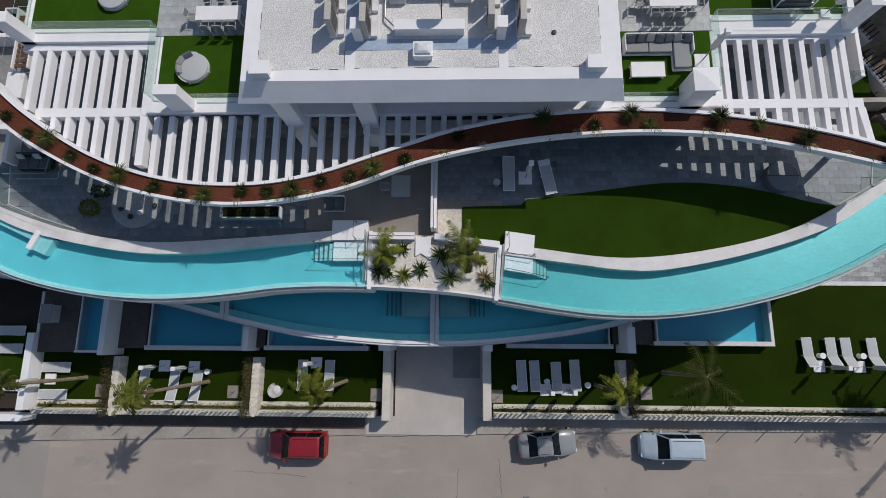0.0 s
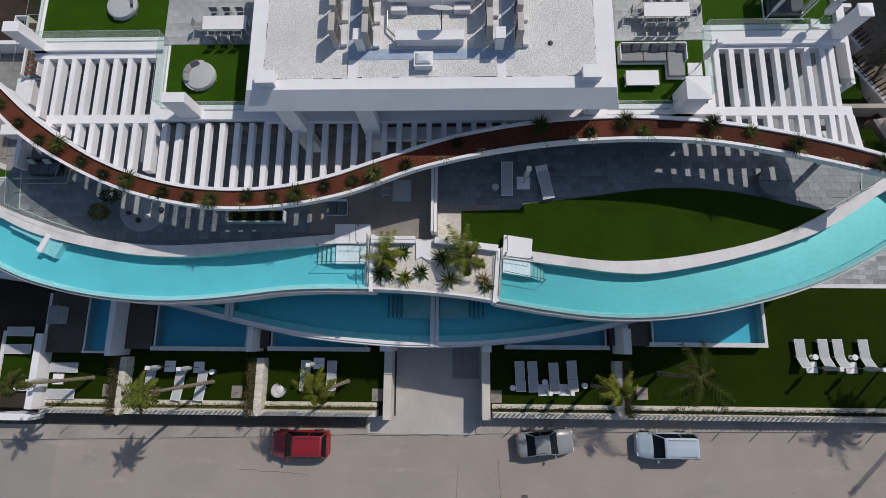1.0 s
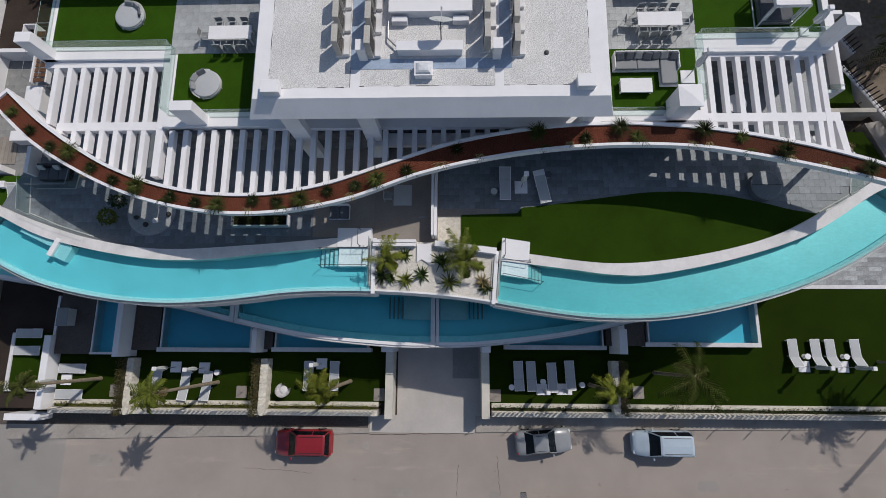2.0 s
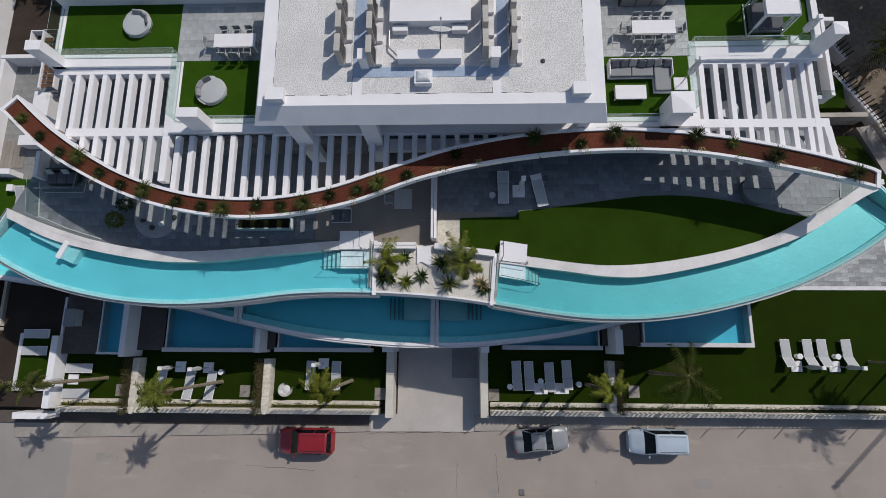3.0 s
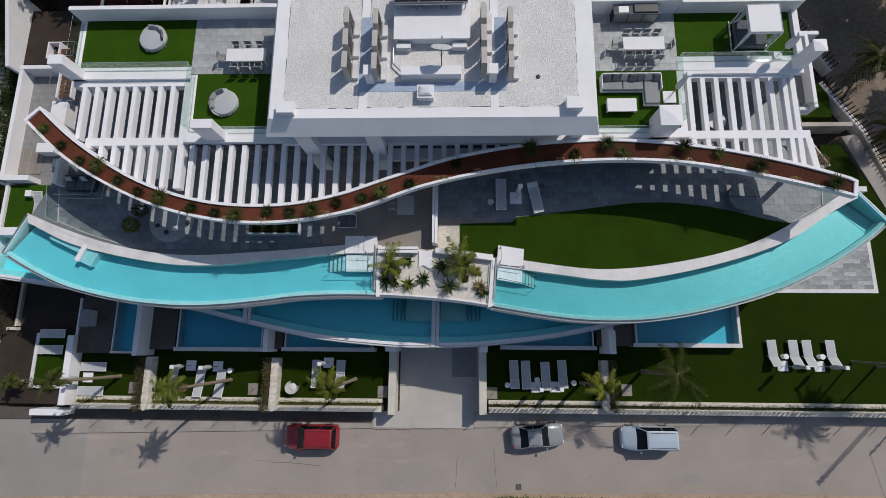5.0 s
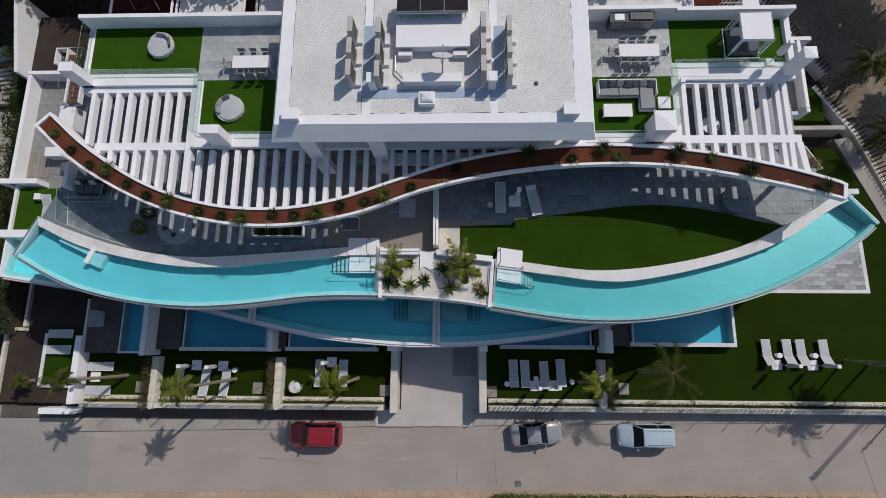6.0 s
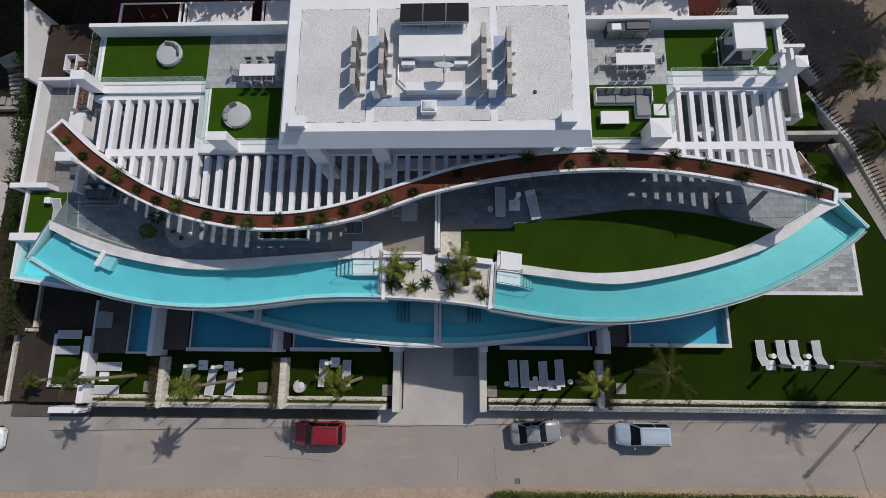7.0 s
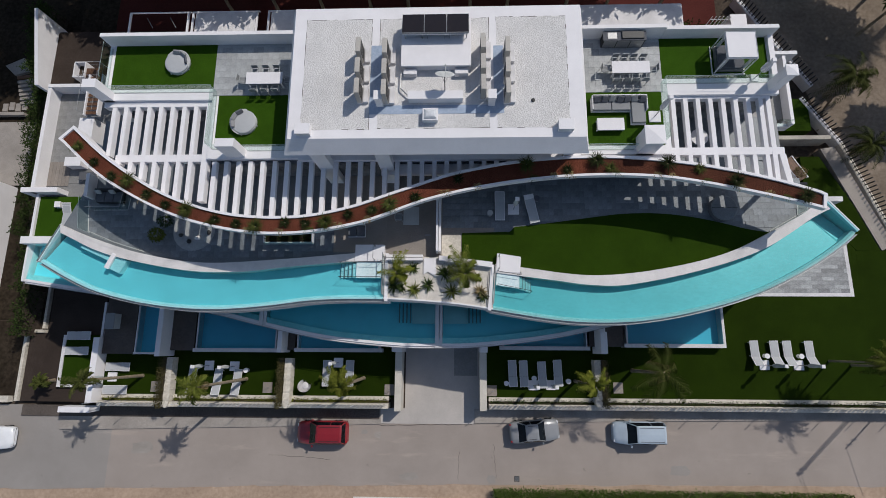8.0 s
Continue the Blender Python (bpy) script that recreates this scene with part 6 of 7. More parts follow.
part("header_pipe", rod(bmesh.new(), (-1.95, 0.95, 1.1), (1.9, 0.95, 1.1), 0.03), WHITE2, room)
for x0, x1, y0, y1, h in ((-1.93, -1.15, 14.78, 15.1, 0.35), (1.1, 1.9, 14.78, 15.1, 0.35)):
    t = thing("vent_box", "white ventilation box on the roof", "vent", "vent boxes", at=((x0 + x1) / 2, (y0 + y1) / 2, 15.004))
    part("casing", boxes((-(x1 - x0) / 2, (x1 - x0) / 2, -(y1 - y0) / 2, (y1 - y0) / 2, 0, h), bevel=0.015), WHITE, t)
    for k in range(3):
        part("louvre", boxes((-(x1 - x0) / 2 + 0.06, (x1 - x0) / 2 - 0.06, -(y1 - y0) / 2 - 0.014, -(y1 - y0) / 2 - 0.002, 0.06 + 0.09 * k, 0.1 + 0.09 * k)), WHITE2, t)
duct = thing("roof_duct", "long white boxed duct on the roof", "duct", at=(0.0, 13.4, 15.004))
part("casing", boxes((-1.6, 1.57, -0.3, 0.14, 0, 0.54), bevel=0.01), WHITE, duct)
part("lid", boxes((-1.63, 1.6, -0.33, 0.17, 0.544, 0.57)), WHITE, duct)
for x in (-3.3, 3.25):
    t = thing("vent_stack", "small white square vent on the roof", "vent", "vent stacks", at=(x, 13.1, 15.02))
    part("casing", boxes((-0.2, 0.2, -0.25, 0.25, 0, 0.95)), WHITE, t)
    part("cowl", boxes((-0.24, 0.24, -0.29, 0.29, 0.954, 1.02), bevel=0.01), WHITE, t)
sk = thing("skylight", "white square roof light with a pale dome", "skylight", at=(-0.31, 12.2, 15.004))
part("kerb", boxes((-0.42, 0.42, -0.35, 0.35, 0, 0.32)), WHITE, sk)
part("frame", boxes((-0.45, 0.45, -0.38, 0.38, 0.324, 0.4), bevel=0.01), WHITE, sk)
part("dome", loft(bmesh.new(), [[(sx * s, sy * s * 0.8, z) for sx, sy in ((-1, -1), (1, -1), (1, 1), (-1, 1))] for s, z in ((0.36, 0.404), (0.33, 0.47), (0.22, 0.53), (0.05, 0.55))]), LAMPGLASS, sk, "pale plastic dome")
for x, y in ((-7.75, 11.35), (7.5, 11.5)):
    t = thing("roof_outlet", "small white box at the roof corner", "roof box", "roof corner boxes", at=(x, y, 15.0))
    part("casing", boxes((-0.42, 0.42, -0.3, 0.3, 0, 0.4)), WHITE, t)
    part("lid", boxes((-0.45, 0.45, -0.33, 0.33, 0.404, 0.45), bevel=0.01), WHITE, t)
dish = thing("satellite_dish", "pale grey satellite dish on a mast", "satellite dish", at=(0.52, 13.9, 15.004))
part("mast", rod(bmesh.new(), (0, 0, 0), (0.02, 0.16, 1.25), 0.028), DARKMETAL, dish)
TILT = Matrix.Translation((0.03, 0.2, 1.3)) @ Matrix.Rotation(0.1, 4, "Y") @ Matrix.Rotation(-0.74, 4, "X")
bm = bmesh.new()
lathe(bm, [(0.02, 0.0), (0.3, 0.02), (0.55, 0.07), (0.565, 0.078), (0.555, 0.085), (0.3, 0.034), (0.02, 0.012)], 36)
bmesh.ops.transform(bm, matrix=TILT, verts=bm.verts)
part("reflector", bm, LINEN, dish, smooth=True)
part("feed_arm", rod(bmesh.new(), TILT @ Vector((0, -0.5, 0.06)), TILT @ Vector((0, -0.05, 0.62)), 0.014), LINEN, dish)
part("receiver", rod(bmesh.new(), TILT @ Vector((0, -0.05, 0.62)), TILT @ Vector((0, -0.02, 0.5)), 0.045), LINEN, dish)
for sx in (-0.18, 0.18):
    part("brace", rod(bmesh.new(), (0.0, 0.05, 0.75), TILT @ Vector((sx, -0.1, 0.0)), 0.012), STEEL, dish)
part("foot", boxes((-0.2, 0.2, -0.2, 0.2, 0, 0.04)), WHITE2, dish)
t = thing("roof_pipe", "bent steel pipe on the roof", "pipe")
for a, b in (((-2.1, 14.9, 15.2), (-2.1, 13.95, 15.2)), ((-2.1, 13.95, 15.2), (-1.62, 13.45, 15.2))):
    part("length", rod(bmesh.new(), a, b, 0.04), STEEL, t)
t = thing("roof_drain", "small dark roof drain", "drain", at=(5.7, 13.2, 15.004))
part("grate", lathe(bmesh.new(), [(0.12, 0.0), (0.12, 0.04), (0.05, 0.06)], 14), DARKMETAL, t)

# ---- street fence on the garden wall ----
PICKET = bmesh.new()
box(PICKET, -0.08, 0.08, -0.02, 0.015, 0.0, 0.62)
PICKET = mesh_of(PICKET, "picket")
PICKET.materials.append(CREAM)
POST = bmesh.new()
box(POST, -0.022, 0.022, -0.022, 0.022, 0.0, 1.75)
POST = mesh_of(POST, "post")
POST.materials.append(WHITE2)


def fence_panel(x0, x1, y, z):
    t = thing("fence_panel", "white metal picket fence panel on the street wall", "fence", "street fence panels", at=(x0, y, z))
    n = int((x1 - x0) / 0.3)
    for i in range(n):
        o = new("picket", PICKET)
        o.parent = t
        o.location = ((i + 0.5) * (x1 - x0) / n, 0, 0)
        o.rotation_euler = (0, random.uniform(-0.05, 0.05), 0)
    o = new("post", POST)
    o.parent = t
    part("rail", boxes((0, x1 - x0, -0.015, 0.015, 0.1, 0.14)), WHITE2, t)
    return t


for x0, x1 in ((-27.6, -22.3), (-20.7, -13.0), (-11.7, -4.4), (3.8, 11.6), (13.0, 44.0)):
    n = round((x1 - x0) / 2.6)
    for i in range(n):
        fence_panel(x0 + (x1 - x0) * i / n, x0 + (x1 - x0) * (i + 1) / n, -5.46, 1.53 if x0 < 0 else 1.23)
hedge("strip_planting", "low dry grasses along the street wall", -27.6, -4.4, -5.4, -5.12, 0.95, 1.2, 420, 0.06, 3, LEAF, 0.08)
hedge("strip_planting", "low green grasses along the street wall", 3.8, 44, -5.4, -5.12, 0.95, 1.2, 420, 0.06, 4, LEAFDARK, 0.08)
# planted divider tops
for k, (x0, x1, xm, y0) in enumerate(((-22.75, -21.75, -22.22, -5.75), (-13.1, -12.05, -12.58, -5.7), (11.95, 12.95, 12.45, -5.45))):
    bm = bmesh.new()
    n = 34
    left, right = (x0, xm) if k == 2 else (xm, x1)
    ys = np.linspace(-1.95, y0 - 0.1, n)
    rng = random.Random(k)
    mid, half = (left + right) / 2, (right - left) / 2
    taper = [half * min(1.0, 0.35 + math.sqrt(max(0.0, (n - 1 - i) / 4.0)) * 0.7) for i in range(n)]
    a = np.array([(mid - w + rng.uniform(-0.02, 0.02), y) for y, w in zip(ys, taper)])
    b = np.array([(mid + w + rng.uniform(-0.02, 0.02), y) for y, w in zip(ys, taper)])
    ribbon(bm, a, b, 0, 1.75 + np.array([rng.uniform(-0.02, 0.02) for _ in ys]))
    setting(f"wall_planted_{k + 1}", bm, CREAM, "rough cream stone wall between gardens", "wall")
    h0, h1 = (xm, x1) if k == 2 else (x0, xm)
    setting(f"planter_trough_{k + 1}", boxes((h0, h1, y0 + 0.1, -1.95, 0, 1.4)), DIRT, "soil trough on the garden divider", "soil")
    hedge("divider_hedge", "dense brownish green hedge on the garden divider", h0, h1, y0 - 0.1, -1.95, 1.35, 2.1, 560, 0.06, 40 + k, LEAFBROWN, 0.25)
for k, (xa, ya, xb, yb) in enumerate(((-38.2, 26.9, -36.7, 30.0), (-37.6, 23.0, -36.2, 26.9), (-36.6, 16.0, -35.7, 23.0), (-36.0, 8.0, -35.3, 16.0), (-35.5, 3.5, -34.9, 8.0), (-35.1, -0.3, -34.5, 3.5))):
    hedge("boundary_hedge", "tall spiky dark hedge along the boundary", xa, xb, ya, yb, 0, 3.1 if k < 4 else 2.5, 170, 0.1, 50 + k, LEAFDARK, 0.8)
    setting(f"hedge_soil_{k + 1}", boxes((xa + 0.2, xb - 0.2, ya, yb, 0, 1.8)), DIRT, "dark inside of the boundary hedge", "soil")
hedge("street_hedge", "clipped green hedge across the street", 4.0, 31.0, -14.2, -11.75, 0, 0.95, 420, 0.075, 51, LEAFHEDGE, 0.3)
for x, y in ((-4.25, -4.4), (3.98, -4.4), (13.95, -4.1), (-23.4, -4.3), (-14.15, -4.3)):
    t = thing("stone_pad", "square stone pad with a garden tap", "stone pad", "stone pads", at=(x, y, ZG))
    part("slab", boxes((-0.38, 0.38, -0.42, 0.42, 0, 0.05), bevel=0.01), BROWN_TILE, t)
    part("tap", rod(bmesh.new(), (0.1, 0, 0.05), (0.1, 0, 0.55), 0.025), STEEL, t)
    part("spout", rod(bmesh.new(), (0.1, 0, 0.52), (-0.08, 0, 0.5), 0.02), STEEL, t)
t = thing("drain_cover", "small square iron drain cover in the street", "drain cover", at=(5.9, -11.15, 0.0))
part("frame", boxes((-0.2, 0.2, -0.2, 0.2, -0.02, 0.008)), DARKMETAL, t)
part("grate", boxes(*[(-0.16, 0.16, -0.16 + 0.07 * k, -0.12 + 0.07 * k, 0.0, 0.014) for k in range(5)]), STEEL, t)
grid_mat = thing("pebble_panel", "rectangle of dark set pebbles in the driveway", "paving", kind="structure")
part("pebbles", boxes((0.95, 2.85, -3.3, 1.0, 0.02, 0.045)), SIDE_TILE, grid_mat)

# repairs and cracks of the street
for k, (x, y, w, d) in enumerate(((-5.2, -8.0, 0.55, 0.5), (-6.3, -7.75, 0.5, 0.35), (-2.6, -11.1, 1.3, 0.5), (3.9, -11.2, 0.7, 0.6), (-24.5, -9.2, 1.6, 0.9), (18.6, -10.4, 1.5, 0.7))):
    rng = random.Random(700 + k)
    ring = [(x + w * (0.5 + rng.uniform(-0.12, 0.12)) * math.copysign(abs(math.cos(a)) ** 0.5, math.cos(a)), y + d * (0.5 + rng.uniform(-0.12, 0.12)) * math.copysign(abs(math.sin(a)) ** 0.5, math.sin(a))) for a in np.arange(0, math.tau, math.tau / 14)]
    setting(f"road_repair_{k + 1}", prism(bmesh.new(), ring, -0.05, 0.004), ROAD2 if k % 2 else PAVE, "worn repair patch in the street", "road")
for k, (x0, y0, x1, y1) in enumerate(((1.35, -9.2, 1.25, -11.3), (4.1, -8.6, 4.25, -11.2), (-5.0, -7.25, 3.0, -7.1), (-14.0, -9.6, -9.0, -9.9))):
    rng = random.Random(720 + k)
    n = 16
    c = np.array([(x0 + (x1 - x0) * i / n + rng.uniform(-0.05, 0.05) * (abs(y1 - y0) > abs(x1 - x0)), y0 + (y1 - y0) * i / n + rng.uniform(-0.05, 0.05) * (abs(y1 - y0) <= abs(x1 - x0))) for i in range(n + 1)])
    setting(f"road_crack_{k + 1}", ribbon(bmesh.new(), c, offset(c, 0.025), -0.03, 0.034 if k == 2 else 0.003), SHADOWCRACK, "dark crack in the street", "road")

# lattice mast at the kerb
mast = thing("lattice_mast", "steel lattice mast at the street edge", "mast", at=(33.5, -5.1, 1.0))
for sx, sy in ((-0.1, -0.1), (0.1, -0.1), (0.1, 0.1), (-0.1, 0.1)):
    part("leg", rod(bmesh.new(), (sx, sy, 0), (sx * 0.7, sy * 0.7, 7.9), 0.03), STEEL, mast)
for k in range(20):
    z0, z1 = 0.39 * k, 0.39 * (k + 1)
    q = -0.1 if k % 2 else 0.1
    part("brace", rod(bmesh.new(), (-q, -0.1, z0), (q, -0.1, z1), 0.017, 0.017, 6), STEEL, mast)
    part("brace", rod(bmesh.new(), (-0.1, q, z0), (-0.1, -q, z1), 0.017, 0.017, 6), STEEL, mast)
for z in (7.1, 7.6):
    part("cross_arm", boxes((-0.3, 0.3, -0.04, 0.04, z, z + 0.06)), STEEL, mast)
for x0, z0, x1, y1, z1 in ((33.5, 8.85, 39.0, -30.0, 8.0), (33.6, 8.6, 36.0, -30.0, 7.6), (34.6, 4.5, 39.0, -30.0, 6.5)):
    t = thing("overhead_cable", "thin dark overhead cable across the street", "cable", "overhead cables")
    ya = -5.1 if z0 > 5 else -5.75
    pts = [Vector((x0 + (x1 - x0) * u, ya + (y1 - ya) * u, z0 + (z1 - z0) * u - 2.4 * u * (1 - u))) for u in np.linspace(0, 1, 13)]
    bm = bmesh.new()
    for p, q in zip(pts, pts[1:]):
        rod(bm, p, q, 0.016, 0.016, 5)
    part("wire", bm, DARKMETAL, t)

# ---- side stair, awnings behind, right-hand fence ----
stair = thing("side_stair", "white side stair with brown timber treads", "stair", kind="structure")
for x in (-28.5, -27.42):
    part("stringer", prism(bmesh.new(), [(x, 16.9), (x + 0.1, 16.9), (x + 0.1, 20.4), (x, 20.4)], 6.1, 6.5), WHITE, stair)
for k in range(9):
    part("tread", boxes((-28.39, -27.43, 17.0 + 0.38 * k, 17.26 + 0.38 * k, 6.3, 6.35)), WOOD, stair)
part("landing", boxes((-29.1, -27.9, 15.0, 16.88, Z1, 6.0)), WHITE, stair)
for x, y in ((-28.5, 20.3), (-27.42, 20.3)):
    part("post", boxes((x, x + 0.1, y, y + 0.1, Z1, 6.09)), WHITE, stair)
for x in (-28.55, -27.36):
    part("handrail", rod(bmesh.new(), (x, 16.95, 7.1), (x, 20.4, 7.1), 0.014), STEEL, stair)
    for y in (17.0, 18.7, 20.3):
        part("baluster", rod(bmesh.new(), (x, y, 6.2), (x, y, 7.1), 0.012), STEEL, stair)
t = thing("planter_box", "open white planter box with a small timber deck", "planter", at=(-30.6, 21.75, Z1 - 0.05))
for d in ((-0.5, 0.5, -0.7, -0.62), (-0.5, 0.5, 0.62, 0.7), (-0.5, -0.42, -0.616, 0.616), (0.42, 0.5, -0.616, 0.616)):
    part("side", boxes((*d, 0, 1.05)), WHITE, t)
part("soil", boxes((-0.416, 0.416, -0.616, 0.616, 0, 0.5)), DIRT, t)
t = thing("timber_deck", "small brown timber deck with a wire railing", "deck", at=(-29.2, 21.35, Z1 - 0.05))
for k in range(8):
    part("board", boxes((-0.85 + 0.21 * k, -0.66 + 0.21 * k, -0.55, 0.55, 0.85, 0.92)), WOOD, t)
part("base", boxes((-0.8, 0.8, -0.5, 0.5, 0, 0.846)), DARKTILE, t)
for a, b in (((-0.9, -0.6), (0.9, -0.6)), ((0.9, -0.6), (0.9, 0.6)), ((0.9, 0.6), (-0.2, 0.6))):
    part("rail", rod(bmesh.new(), (*a, 1.8), (*b, 1.8), 0.02), WHITE2, t)
    part("wire", rod(bmesh.new(), (*a, 1.35), (*b, 1.35), 0.012), STEEL, t)
    part("post", rod(bmesh.new(), (*a, 0.0), (*a, 1.8), 0.025), WHITE2, t)
for k, (x0, x1, cloth) in enumerate(((-22.4, -17.9, False), (-17.8, -12.9, True), (-12.3, -9.4, True))):
    t = thing("rear_awning", "white framed awning behind the house" if cloth else "open white awning frame behind the house", "awning", "rear awnings", at=(0, 0, 0))
    for x in (x0, x1 - 0.25):
        part("arm", boxes((x, x + 0.12, 19.69, 22.5, 10.85, 10.97)), WHITE, t)
    part("front_bar", boxes((x0, x1, 22.5, 22.57, 10.86, 10.95)), WHITE, t)
    part("rear_bar", boxes((x0 + 0.12, x1 - 0.25, 20.75, 20.82, 10.86, 10.93)), WHITE, t)
    for x in (x0 + 1.2, x1 - 1.6):
        part("brace", rod(bmesh.new(), (x, 22.2, 10.8), (x + 0.5, 21.4, 10.8), 0.02), STEEL, t)
    if cloth:
        part("cloth", boxes((x0 + 0.25, x1 - 0.3, 20.9, 22.48, 10.9, 10.93)), WHITE2, t)
t = thing("rear_awning", "long white awning behind the house", "awning", "rear awnings")
part("cloth", boxes((9.3, 16.8, 20.7, 22.6, 10.9, 10.94)), WHITE2, t)
for x in (9.2, 12.6, 16.7):
    part("arm", boxes((x, x + 0.2, 19.45, 22.6, 10.7, 10.88)), WHITE, t)
PALE = bmesh.new()
box(PALE, -0.05, 0.05, -0.025, 0.025, 0.0, 1.0)
PALE = mesh_of(PALE, "picket")
PALE.materials.append(DARKMETAL)
for j, (fa, fb, count) in enumerate((((26.9, 30.8), (32.5, 21.8), 5), ((31.4, 20.7), (34.2, 16.4), 2), ((34.2, 16.4), (37.6, 7.2), 4))):
    FA, FB = Vector((*fa, 0)), Vector((*fb, 0))
    fd = (FB - FA).normalized()
    fn = Vector((-fd.y, fd.x, 0))
    setting(f"wall_right_boundary_{j + 1}", prism(bmesh.new(), [tuple((p + q)[:2]) for p, q in ((FA, fn * -0.2), (FB, fn * -0.2), (FB, fn * 0.2), (FA, fn * 0.2))], 0, 0.95), WHITE2 if j < 2 else CREAM, "low pale boundary wall under a dark palisade", "wall")
    ln = (FB - FA).length / count
    for i in range(count):
        p = FA + (FB - FA) * i / count
        t = thing("fence_panel", "dark picket panel on the pale boundary wall", "fence", "boundary fence panels", at=(p.x, p.y, 0.95), turn=math.degrees(math.atan2(fd.y, fd.x)))
        n = int(ln / 0.34)
        for k in range(n):
            o = new("picket", PALE)
            o.parent = t
            o.location = (ln * (k + 0.5) / n, 0, -0.01)
            o.rotation_euler = (random.uniform(-0.04, 0.04), 0, 0)
        part("rail", boxes((0, ln, -0.045, -0.032, 0.1, 0.14)), DARKMETAL, t)
hedge("rear_planting", "dark planting behind the house", 18.5, 24.5, 22.0, 25.5, 2.4, 5.0, 70, 0.12, 54, LEAFDARK, 0.9)



def tree(label, x, y, z, h, r, seed, mat=None, leaf=0.15):
    rng = random.Random(seed)
    t = thing("tree", label, "tree", "dark trees round the plot", at=(x, y, z))
    bm = bmesh.new()
    rod(bm, (0, 0, -0.05), (0.1, 0.05, h * 0.55), 0.16, 0.1, 9)
    tips = []
    for k in range(7):
        a, e = k * 0.9 + rng.uniform(-0.3, 0.3), rng.uniform(0.35, 0.95)
        p = Vector((r * 0.6 * math.cos(a), r * 0.6 * math.sin(a), h * (0.6 + 0.3 * e)))
        rod(bm, (0.06, 0.03, h * 0.4), p, 0.07, 0.025, 6)
        tips.append(p)
    part("trunk", bm, BARK, t)
    bm = bmesh.new()
    for p in tips + [Vector((0, 0, h * 0.9))]:
        for _ in range(3):
            q = p + Vector((rng.uniform(-0.5, 0.5), rng.uniform(-0.5, 0.5), rng.uniform(-0.3, 0.3))) * r * 0.45
            leaf_cloud(bm, rng, q, (r * 0.36, r * 0.36, r * 0.22), 230, leaf)
    part("crown", bm, mat or LEAFDARK, t)
    return t


for k, (x, y, z, h, r) in enumerate(((-45.5, 26.5, 0.0, 4.0, 2.4), (39.6, 31.4, 0.0, 9.0, 4.0), (38.0, 27.4, 0.0, 8.6, 2.6), (36.0, 35.0, 0.0, 9.0, 4.2), (42.0, 21.6, 0.0, 8.4, 2.6))):
    tree("dark leafy tree in the shade" if k < 1 else "dark leafy tree beyond the boundary fence", x, y, z, h, r, 300 + k, leaf=0.15 if k < 1 else 0.36)
# unseen tall trees on the slope behind; rear rows added to shade the yard
rng = random.Random(77)
for k in range(38):
    row = (k >= 14) + (k >= 26)
    if row == 0 and k < 4:
        continue
    x = -36.0 + 4.2 * k + rng.uniform(-0.8, 0.8) if row == 0 else -38.0 + 5.0 * ((k - 14) % 12) + rng.uniform(-1.0, 1.0)
    tree("unseen tall dark tree shading the yard behind the house", x, 28.2 + 7.0 * row + rng.uniform(-0.5, 0.7), 2.2, 15.6 + rng.uniform(-1.0, 1.0), 4.4, 400 + k, leaf=0.34)

# neighbouring house
nb = thing("neighbour_house", "flat-roofed white house on the next plot", "house", at=(-42.3, 6.6, 0))
part("body", boxes((-4.5, 3.4, -6.2, 6.4, 0, 3.0)), WHITE, nb)
part("roof", boxes((-4.6, 3.5, -6.3, 6.5, 3.004, 3.2)), NEIGHBOUR, nb)
for y in (-4.5, 0.5):
    part("roof_light", boxes((1.0, 2.4, y, y + 1.6, 3.204, 3.35)), DARKGLASS, nb)
for k in range(7):
    t = thing("step_slab", "pale stepping slab on the next plot", "step", "stepping slabs", at=(-39.3, 23.6 - 0.36 * k, 0.0), turn=8)
    part("slab", boxes((-0.75, 0.75, -0.14, 0.14, 0, 1.0 - 0.13 * k), bevel=0.01), WOOD if k == 0 else PAVE, t)
for k in range(4):
    t = thing("step_slab", "pale square stepping slab in the next garden", "step", "stepping slabs", at=(-41.5 + 0.62 * k, 20.95 + 0.12 * (k % 2), 0.03))
    part("slab", boxes((-0.24, 0.24, -0.4, 0.4, 0, 0.1), bevel=0.01), PAVE, t)

# ---- small things on the terraces ----
rug = thing("outdoor_rug", "square beige outdoor rug on brown tiles", "rug", at=(-2.0, 8.0, Z2 - 0.02))
part("weave", boxes((-0.55, 0.55, -0.65, 0.65, 0, 0.02), bevel=0.004), LINEN, rug)
ac = chair(-2.8, 7.8, 90, Z2 - 0.02)
tagged(ac, "white garden chair beside a beige rug", "chair")
sf = thing("garden_sofa", "low dark sofa with a white frame on brown tiles", "sofa", at=(-5.75, 6.85, Z2 - 0.02))
part("frame", boxes((-0.6, 0.6, -0.4, 0.4, 0.05, 0.22), bevel=0.01), WHITE, sf)
part("back", boxes((-0.6, 0.6, 0.404, 0.46, 0.05, 0.62), bevel=0.01), WHITE, sf)
for x in (-0.58, 0.01):
    part("seat_cushion", boxes((x, x + 0.57, -0.38, 0.38, 0.224, 0.38), bevel=0.04), CUSHION, sf)
for x, y in ((-0.55, -0.35), (0.51, -0.35), (-0.55, 0.31), (0.51, 0.31)):
    part("leg", boxes((x, x + 0.04, y, y + 0.04, 0, 0.046)), STEEL, sf)
t = thing("floor_drain", "pale metal channel drain in the brown tiles", "drain", at=(-0.8, 6.63, Z2 - 0.024))
part("grate", boxes((-0.2, 0.2, -0.04, 0.04, 0, 0.012)), STEEL, t)
